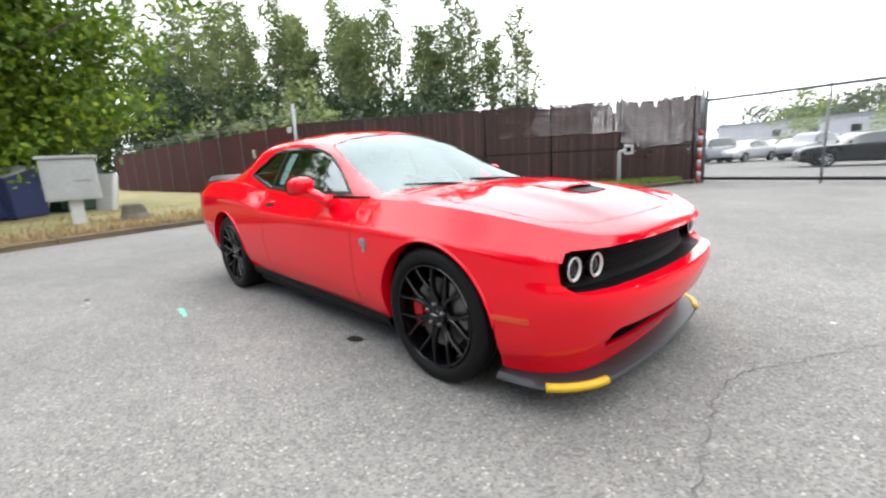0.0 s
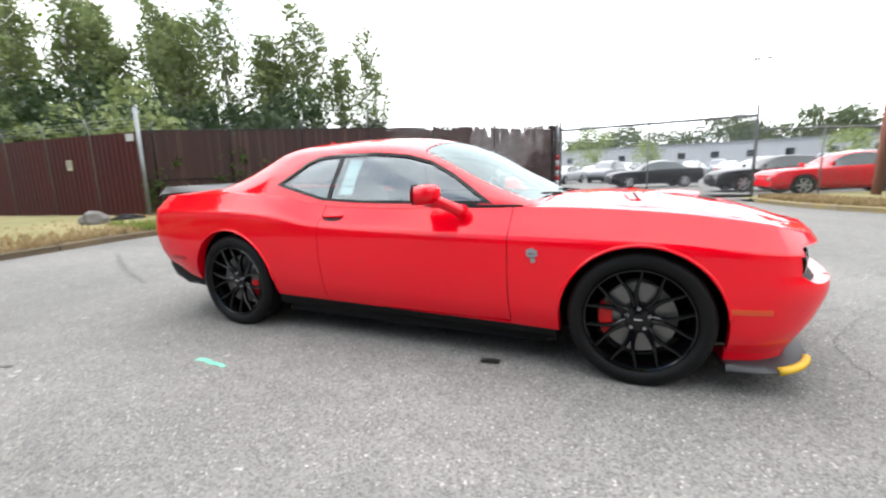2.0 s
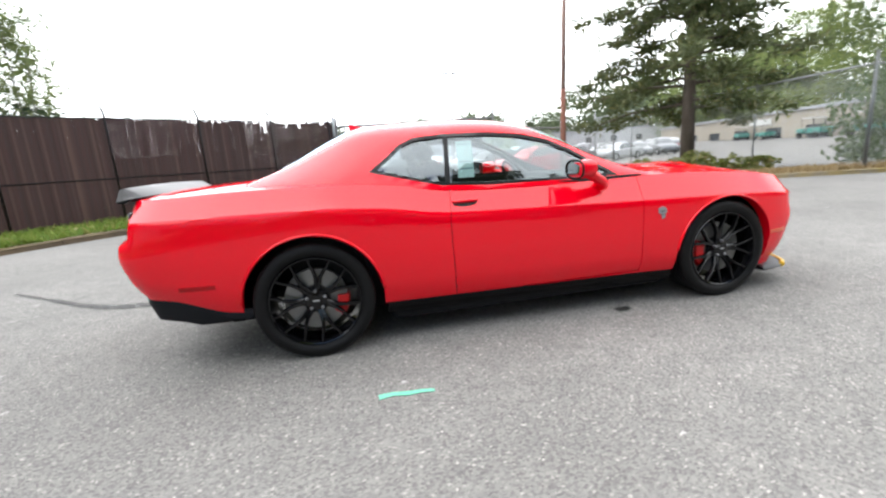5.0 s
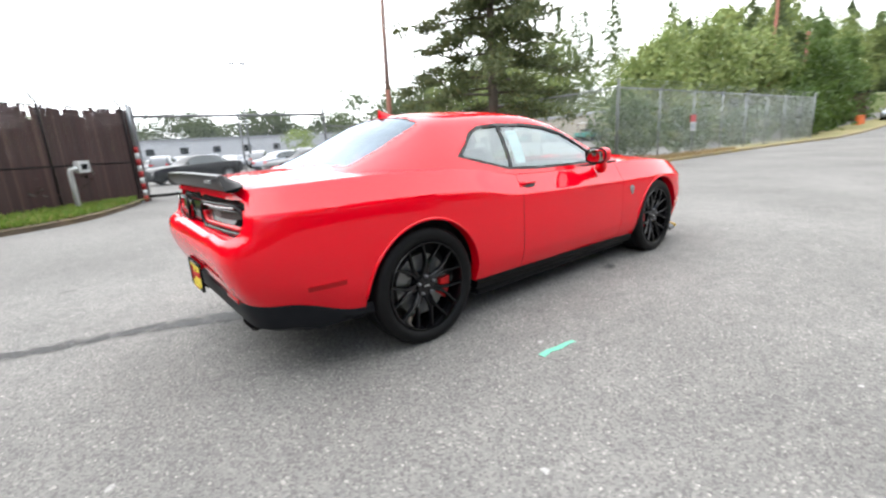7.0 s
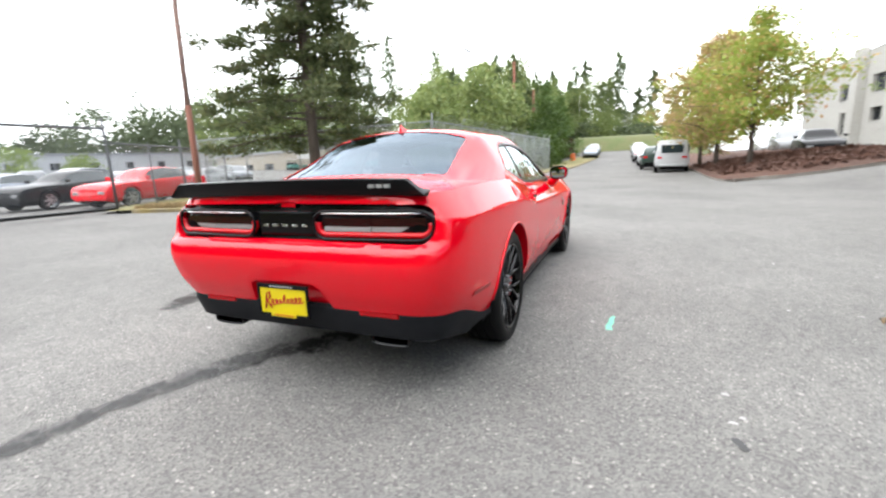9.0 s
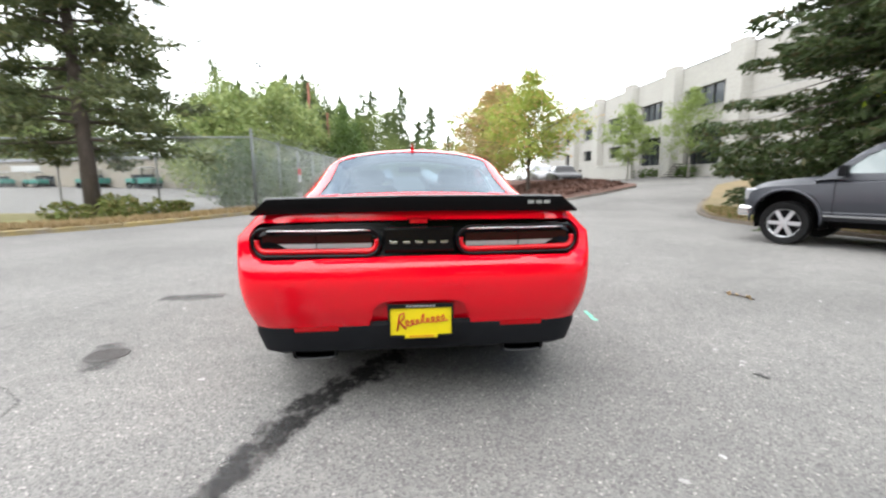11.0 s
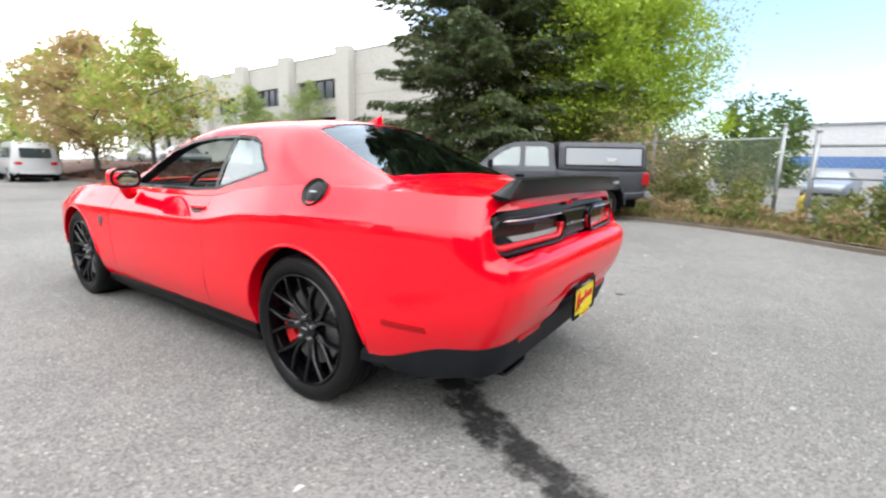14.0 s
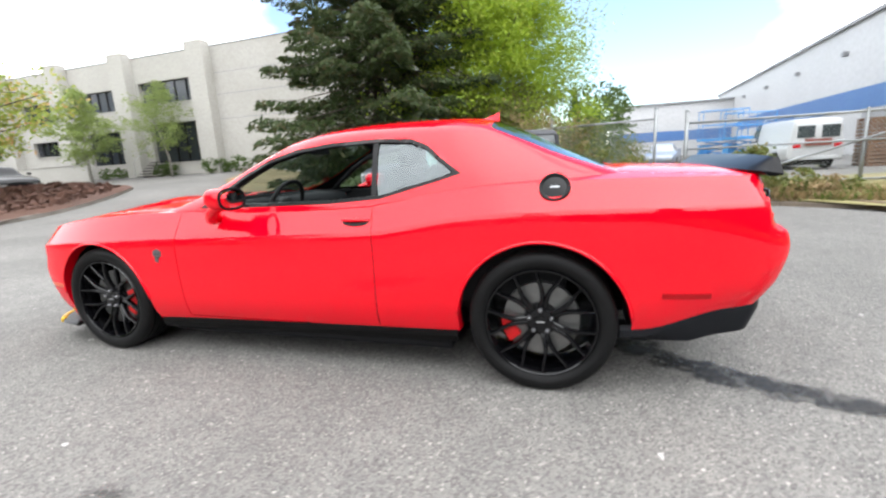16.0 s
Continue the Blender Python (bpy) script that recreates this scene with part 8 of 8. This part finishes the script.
# ---- works yard clutter ----
LIFT_BLUE = mottled("lift_blue", (.06, .36, .85), (.08, .4, .8), 2, .45, 20, .05)
for k, (x, y, h) in enumerate(((-9.1, -24.6, 3.0), (-9.9, -23.2, 2.7))):
    lift = thing("scissor_lift", "blue scissor lift parked in the works yard", "lift", "blue lifts", m=heading(x, y, 25 * k))
    part("chassis", box(bmesh.new(), -1.1, -.5, .25, 1.1, .5, .62, .05), LIFT_BLUE, lift)
    for z in (.75, 1.0, 1.25):
        for s in (1, -1):
            part("scissor_arm", tube(bmesh.new(), [(-.9, -.35, z - .12 * s), (.9, .35, z + .12 * s)], .04, 6), LIFT_BLUE, lift)
    part("control_box", box(bmesh.new(), .5, -.46, .62, 1.05, -.1, 1.25, .03), LIFT_BLUE, lift)
    part("platform", box(bmesh.new(), -1.1, -.5, 1.4, 1.1, .5, 1.55, .02), LIFT_BLUE, lift)
    for x0 in (-1.05, 0, 1.05):
        for y0 in (-.45, .45):
            part("rail_post", tube(bmesh.new(), [(x0, y0, 1.55), (x0, y0, h)], .02, 6), LIFT_BLUE, lift)
    for z in (h, (h + 1.5) / 2):
        part("guard_rail", tube(bmesh.new(), [(-1.05, -.45, z), (1.05, -.45, z), (1.05, .45, z), (-1.05, .45, z), (-1.05, -.45, z)], .02, 6), LIFT_BLUE, lift)
    put_wheels(lift, [(sx, sy * .45) for sx in (.7, -.7) for sy in (1, -1)], .2, .15, BLACK)
PALLET = mottled("pallet_wood", (.3, .17, .1), (.2, .12, .08), 3, .9, 20, .3)
for k in range(3):
    pal = thing("pallet_stack", "stack of weathered brown wooden pallets", "pallets", "pallet stacks", m=heading(-13.4 - 1.5 * k, -19.6 - .5 * k, 12 * k))
    for j in range(13):
        z = .15 * j
        bm = bmesh.new()
        for i in range(6):
            box(bm, -.6 + .21 * i, -.5, z + .1, -.46 + .21 * i, .5, z + .125)
        for i in range(3):
            box(bm, -.6, -.5 + .45 * i, z, .6, -.4 + .45 * i, z + .1)
        part("pallet", bm, PALLET, pal)

# ---- lawn things ----
ub = thing("utility_cabinet", "weathered pale grey utility cabinet on a white post", "cabinet", m=pose(-9.55, -1.5, .1, 0, 0, 80))
part("post", box(bmesh.new(), -.12, -.09, -.2, .12, .09, .75, .01), WHITE_PAINT, ub)
part("cabinet_body", box(bmesh.new(), -.47, -.2, .62, .47, .2, 1.52, .015), BOX_GREY, ub)
part("cabinet_roof", box(bmesh.new(), -.51, -.25, 1.52, .51, .25, 1.58, .01), BOX_GREY, ub)
part("door_panel", box(bmesh.new(), -.43, -.212, .66, .43, -.2, 1.48, .004), BOX_GREY, ub)
part("latch", box(bmesh.new(), .1, -.23, 1.05, .34, -.212, 1.075, .003), GREY_WALL, ub)
STACK = mottled("stump", (.2, .18, .15), (.13, .115, .1), 6, .95, 40, .4)
bm = bmesh.new()
lathe(bm, [(.001, .42), (.2, .41), (.235, .38), (.26, .2), (.34, .02), (.36, -.1)], 11, "z")
for v in bm.verts:
    v.co += Vector((.05, .03, .03)) * noise.noise(v.co * 4)
bmesh.ops.recalc_face_normals(bm, faces=bm.faces)
tagged(part("tree_stump", bm, STACK, None, smooth=False, m=pose(-9.6, -.45, .12)), "weathered grey-brown tree stump on the lawn", "stump")
bm = bmesh.new()
bmesh.ops.create_icosphere(bm, subdivisions=3, radius=.3)
for v in bm.verts:
    d = v.co.normalized()
    v.co = Vector((v.co.x, v.co.y, max(v.co.z, -.2) * .85)) * (1 + .22 * noise.noise(d * 1.7) + .05 * noise.noise(d * 7))
tagged(part("rock", bm, STONE, None, m=pose(-10.85, 2.9, .28)), "pale grey rock lying before the red fence", "rock")
bm = bmesh.new()
bmesh.ops.create_icosphere(bm, subdivisions=3, radius=.4)
for v in bm.verts:
    d = v.co.normalized()
    v.co = Vector((v.co.x * .7, v.co.y * 1.1, max(v.co.z, -.16) * .42)) * (1 + .3 * noise.noise(d * 2.3) + .1 * noise.noise(d * 8))
tagged(part("plastic_bag", bm, BLACK, None, m=pose(-11.0, 3.75, .2)), "crumpled black bag on the grass by the red fence", "bag")


def skip(name, label, m, mat, w, d, h, lid):
    top = thing(name, label, "skip", m=m)
    bm = bmesh.new()
    a = [bm.verts.new(c) for c in ((-w / 2, -d / 2, .12), (w / 2, -d / 2, .12), (w / 2, d / 2, .12), (-w / 2, d / 2, .12), (-w / 2, -d / 2 - .12, h * .82), (w / 2, -d / 2 - .12, h * .82), (w / 2, d / 2, h), (-w / 2, d / 2, h))]
    for q in ((3, 2, 1, 0), (0, 1, 5, 4), (1, 2, 6, 5), (2, 3, 7, 6), (3, 0, 4, 7), (4, 5, 6, 7)):
        bm.faces.new([a[i] for i in q])
    bmesh.ops.bevel(bm, geom=bm.edges[:], offset=.02, segments=2, affect="EDGES")
    part("bin_body", bm, mat, top)
    for k in range(4):
        x = -w / 2 + w * (k + .5) / 4
        part("rib", box(bmesh.new(), x - .03, -d / 2 - .12, .2, x + .03, -d / 2 - .0, h * .78, .008), mat, top)
    for x0, x1 in ((-w / 2, -.02), (.02, w / 2)):
        bm = bmesh.new()
        box(bm, x0, -d / 2 - .16, -.02, x1, d / 2 + .02, .03, .01, m=Matrix.Translation((0, 0, h * .93)) @ Matrix.Rotation(math.atan2(h * .18, d), 4, "X"))
        part("lid", bm, lid, top)
    for x in (-w / 2 + .15, w / 2 - .15):
        for y in (-d / 2 + .15, d / 2 - .15):
            part("caster", tube(bmesh.new(), [(x - .03, y, .06), (x + .03, y, .06)], .06, 10), BLACK, top)
    part("label_plate", box(bmesh.new(), -.25, -d / 2 - .1, h * .35, .15, -d / 2 - .075, h * .55, .004), WHITE_PAINT, top)
    return top


skip("blue_skip", "dark blue steel waste skip on the lawn", pose(-13.6, -2.95, .12, 0, 0, 55), SKIP_BLUE, 1.9, 1.2, 1.45, GREY_WALL)
skip("green_skip", "dark green steel skip under the maple", pose(-15.4, -1.5, .12, 0, 0, 40), SKIP_GREEN, 2.3, 1.3, 1.4, BLACK)
mat_ = thing("mattress", "old white mattress leaning on the green skip", "mattress", m=pose(-13.6, -.55, .12, 0, 0, 40))
bm = bmesh.new()
box(bm, -.3, -.1, 0, .3, .1, 1.2, .06, m=Matrix.Rotation(radians(-14), 4, "X"))
part("pad", bm, WHITE_PAINT, mat_, smooth=True)
seat_ = thing("broken_chair", "overturned dark chair with a white shell on the lawn", "chair", m=pose(-14.3, -2.1, .12, 0, 0, 60))
bm = bmesh.new()
box(bm, -.25, -.22, .25, .25, .22, .33, .03)
part("seat", bm, WHITE_PAINT, seat_)
bm = bmesh.new()
box(bm, -.25, .18, .33, .25, .25, .85, .03)
part("backrest", bm, WHITE_PAINT, seat_)
for x in (-.2, .2):
    for y in (-.18, .18):
        part("leg", tube(bmesh.new(), [(x, y, 0), (x * .9, y * .9, .26)], .015, 6), WHITE_PAINT, seat_)

# card reader by the gate
reader = thing("card_reader", "white gate reader box on a bent steel post", "reader", m=pose(-3.16, 11.63, .05, 0, 0, 25))
bm = bmesh.new()
tube(bm, [(0, 0, -.2), (0, 0, 1.0), (0, -.03, 1.08), (.12, -.05, 1.12), (.25, -.05, 1.12)], .055, 10)
part("post", bm, WHITE_PAINT, reader, smooth=True)
part("reader_box", box(bmesh.new(), .14, -.16, 1.0, .4, .05, 1.3, .015), WHITE_PAINT, reader)
part("reader_face", box(bmesh.new(), .2, -.172, 1.08, .34, -.16, 1.22, .003), BLACK, reader)

# hydrant
hyd = thing("fire_hydrant", "faded yellow fire hydrant among dry weeds", "hydrant", m=pose(-4.25, -10.55, .08))
HY = mottled("hydrant_yellow", (.62, .42, .03), (.5, .36, .06), 8, .55, 40, .1)
bm = bmesh.new()
lathe(bm, [(.17, 0), (.17, .04), (.11, .05), (.11, .12), (.105, .42), (.14, .43), (.14, .47), (.12, .48), (.11, .56), (.07, .63), (.03, .66), (.03, .71), (.001, .71)], 24, "z")
bmesh.ops.recalc_face_normals(bm, faces=bm.faces)
part("barrel", bm, HY, hyd, angle=35)
for a in (0, 90, 180):
    bm = bmesh.new()
    lathe(bm, [(.065, .09), (.065, .15), (.075, .155), (.075, .19), (.03, .195), (.03, .22), (.001, .22)], 14)
    part("outlet_cap", bm, HY, hyd, angle=35, m=Matrix.Translation((0, 0, .36)) @ Matrix.Rotation(radians(a), 4, "Z"))

# ---- on the asphalt ----
TAR = mottled("manhole_iron", (.1, .092, .086), (.13, .122, .115), 8, .7, 60, .3, metal=.3)
mh = thing("manhole_cover", "dark iron manhole cover set in patched asphalt", "manhole", m=pose(-1.51, 2.18, .004) @ Matrix.Scale(.62, 4))
bm = bmesh.new()
lathe(bm, [(.001, .006), (.17, .006), (.175, .001), (.185, .001), (.19, .008), (.215, .008), (.22, 0)], 36, "z")
bmesh.ops.recalc_face_normals(bm, faces=bm.faces)
part("cover", bm, TAR, mh)
for k in range(-4, 5):
    part("rib", box(bmesh.new(), -.14, k * .034 - .006, .006, .14, k * .034 + .006, .011), TAR, mh)


def stain_material(name, colour, rough, scale, strength, edge=(.36, .56), rag=.9, spec=.5):
    """A film on the ground that thins out in ragged patches."""
    m = material(name, colour, rough, spec=spec)
    n, l, b = nodes_of(m)
    t, t2 = noise_tex(m, scale, 8, rough=.65), noise_tex(m, 70, 3)
    c = n.new("ShaderNodeVertexColor")
    c.layer_name = "depth"
    add = n.new("ShaderNodeMath")
    add.operation = "MULTIPLY_ADD"
    l.new(t.outputs["Fac"], add.inputs[0])
    add.inputs[1].default_value = rag
    l.new(c.outputs["Color"], add.inputs[2])
    add2 = n.new("ShaderNodeMath")
    add2.operation = "MULTIPLY_ADD"
    l.new(t2.outputs["Fac"], add2.inputs[0])
    add2.inputs[1].default_value = .35
    l.new(add.outputs[0], add2.inputs[2])
    mr = n.new("ShaderNodeMapRange")
    mr.inputs["From Min"].default_value, mr.inputs["From Max"].default_value = edge[0] + .62, edge[1] + .62
    mr.inputs["To Max"].default_value = strength
    l.new(add2.outputs[0], mr.inputs["Value"])
    l.new(mr.outputs["Result"], b.inputs["Alpha"])
    return m


def stain(name, label, pts, widths, mat, z=.004, seg=8):
    """A flat streak along a line, deep in the middle and ragged at the rim."""
    line = smooth_line(pts, seg)
    ws = np.interp(np.linspace(0, 1, len(line)), np.linspace(0, 1, len(widths)), widths)
    bm = bmesh.new()
    lay = bm.loops.layers.color.new("depth")
    rows = []
    for i, p in enumerate(line):
        d = (line[min(i + 1, len(line) - 1)] - line[max(i - 1, 0)]).normalized()
        nrm = Vector((-d.y, d.x, 0))
        rows.append([bm.verts.new((p + nrm * ws[i] * o)[:2] + (z,)) for o in np.linspace(-1, 1, 9)])
    val = {}
    for i, row in enumerate(rows):
        endf = min(1, min(i, len(rows) - 1 - i) / 3)
        for k, v in enumerate(row):
            val[v] = (1 - abs(k / 4 - 1) ** 2) * endf
    for a, b in zip(rows, rows[1:]):
        for k in range(8):
            fc = bm.faces.new((a[k], a[k + 1], b[k + 1], b[k]))
            for lp in fc.loops:
                lp[lay] = (val[lp.vert],) * 3 + (1,)
    ob = mesh_object(name, bm, mat)
    if ob.data.polygons[0].normal.z < 0:
        ob.data.flip_normals()
    ob.visible_shadow = False
    return tagged(ob, label, "stain")


WET = stain_material("wet_streak", (.02, .019, .019), .5, 7, .78, (1.06, 1.34), 1.7, .3)
OIL = stain_material("oil_film", (.02, .019, .019), .35, 7, .85)
DAMP = stain_material("damp_patch", (.09, .087, .084), .85, 4, .3, (.62, 1.1))
PATCH = stain_material("dark_patch", (.05, .048, .046), .8, 6, .55, (.5, 1.0))
stain("wet_streak", "dark wet drip trail running from under the boot", [(-1.55, .05), (-1.9, .25), (-2.2, .5), (-2.55, .68), (-2.95, .82), (-3.4, .92), (-3.8, 1.1), (-4.3, 1.5), (-5.2, 2.2)], [.24, .36, .26, .3, .22, .23, .15, .1, .06], WET)
stain("damp_patch", "faint dark patch worn into the asphalt", [(.12, 1.9), (.04, 2.3), (.07, 2.72)], [.2, .32, .2], PATCH)
stain("damp_patch", "patched asphalt round the manhole", [(-1.85, 2.05), (-1.54, 2.18), (-1.2, 2.35)], [.2, .26, .18], PATCH, .0035)
stain("damp_patch", "long faint tyre track on the asphalt", [(-3.4, -.4), (-5, .2), (-7, 1.2)], [.1, .14, .1], DAMP)
stain("oil_spot", "small black oil spot under the sill", [(.58, -.92), (.65, -.91), (.73, -.9)], [.05, .08, .05], OIL)
stain("oil_spot", "dark gum spots on the asphalt", [(-2.35, -2.1), (-2.3, -2.08), (-2.25, -2.06)], [.025, .04, .025], OIL)
stain("oil_spot", "dark oil spot beside the car", [(-3.4, 2.6), (-3.3, 2.62), (-3.2, 2.6)], [.08, .12, .08], DAMP)
GREEN = mottled("green_paint_mark", (.16, .62, .42), (.22, .6, .45), 12, .6, 120, .1)
bm = bmesh.new()
P = [(-1.175, -1.545), (-1.10, -1.535), (-1.03, -1.55), (-.95, -1.553), (-.89, -1.563)]
L = [bm.verts.new((x, y - w, .004)) for (x, y), w in zip(P, (.022, .018, .022, .015, .016))]
R = [bm.verts.new((x, y + w, .004)) for (x, y), w in zip(P, (.026, .02, .018, .018, .014))]
for i in range(4):
    bm.faces.new((L[i], L[i + 1], R[i + 1], R[i]))
tagged(mesh_object("paint_mark", bm, GREEN), "short mint-green spray paint mark on the asphalt", "paint mark")


def crack(pts, width=.008, seed=1):
    r = random.Random(seed)
    line = smooth_line(pts, 14)
    bm = bmesh.new()
    prev = None
    for i, p in enumerate(line):
        d = (line[min(i + 1, len(line) - 1)] - line[max(i - 1, 0)]).normalized()
        nrm = Vector((-d.y, d.x, 0))
        q = p + nrm * r.uniform(-.02, .02)
        w = width * r.uniform(.25, 1.2)
        cur = (bm.verts.new((q - nrm * w)[:2] + (.004,)), bm.verts.new((q + nrm * w)[:2] + (.004,)))
        if prev:
            bm.faces.new((prev[0], cur[0], cur[1], prev[1]))
        prev = cur
    ob = mesh_object("asphalt_crack", bm, material("crack_dark", (.1, .098, .095), .95) if "crack_dark" not in bpy.data.materials else bpy.data.materials["crack_dark"])
    ob.visible_shadow = False
    return tagged(ob, "thin dark crack wandering through the asphalt", "crack", "asphalt cracks")


for k, pts in enumerate([[(2.77, -1.3), (2.74, -.88), (2.64, -.33), (2.65, .09), (2.85, .5), (3.3, 1.2), (4.2, 1.9)], [(4.4, -.5), (4.0, .5), (3.9, 1.6), (4.5, 3.2), (5.4, 5)],
                         [(-1.9, 2.6), (-2.1, 2.3), (-2.3, 2.2), (-2.6, 2.3)], [(-1.2, 3.6), (-.5, 3.3), (.1, 3.0), (.5, 3.1)], [(3.2, 2.4), (2.4, 2.9), (1.6, 2.8), (.9, 3.2)],
                         [(-4.2, 4.2), (-3.2, 3.6), (-2.6, 3.2)], [(-6, -1.2), (-4.6, -.6), (-3.6, -.8)]]):
    crack(pts, .0038, k)
tw = thing("twig", "dry twig with leaves lying on the asphalt", "twig", m=pose(-.62, -3.3, .0, 0, 0, 20))
bm = bmesh.new()
tube(bm, [(-.14, 0, .012), (0, .02, .02), (.16, -.01, .012)], [.006, .008, .004], 5)
part("stem", bm, BARK, tw, smooth=True)
o = leaf_mesh("leaf", [(-.1 + .05 * k, .02 * (-1) ** k, .02) for k in range(5)], .07, STRAW)
o.parent = tw
# far end of the road
bank = bed("grass_bank", [(76, 10), (78, -12), (96, -14), (96, 14)], BANK, "patchy grass bank at the end of the road", .05, 2.2, seg=3)
shed2 = thing("roadside_shed", "dark brown shed at the roadside under the trees", "shed", m=heading(62, 6.8, 4))
part("wall", box(bmesh.new(), -3, -1.6, -.2, 3, 1.6, 2.6, .02), mottled("brown_boards", (.12, .06, .045), (.09, .045, .035), 3, .9, 12, .2), shed2)
part("roof", box(bmesh.new(), -3.2, -1.8, 2.6, 3.2, 1.8, 2.75, .02), SATIN_BLACK, shed2)
part("door", box(bmesh.new(), -1, -1.64, 0, 0, -1.6, 2.0, .01), SATIN_BLACK, shed2)
ORANGE = material("orange_plastic", (.75, .16, .03), .5)
for x, y in ((50.5, 4.2), (51.6, 4.2)):
    con = thing("traffic_barrel", "orange traffic barrel at the roadside", "barrel", "orange barrels", m=heading(x, y, 0))
    bm = bmesh.new()
    lathe(bm, [(.001, 0), (.3, 0), (.3, .08), (.25, .1), (.22, .9), (.001, .92)], 18, "z")
    bmesh.ops.recalc_face_normals(bm, faces=bm.faces)
    part("barrel", bm, ORANGE, con, angle=35)
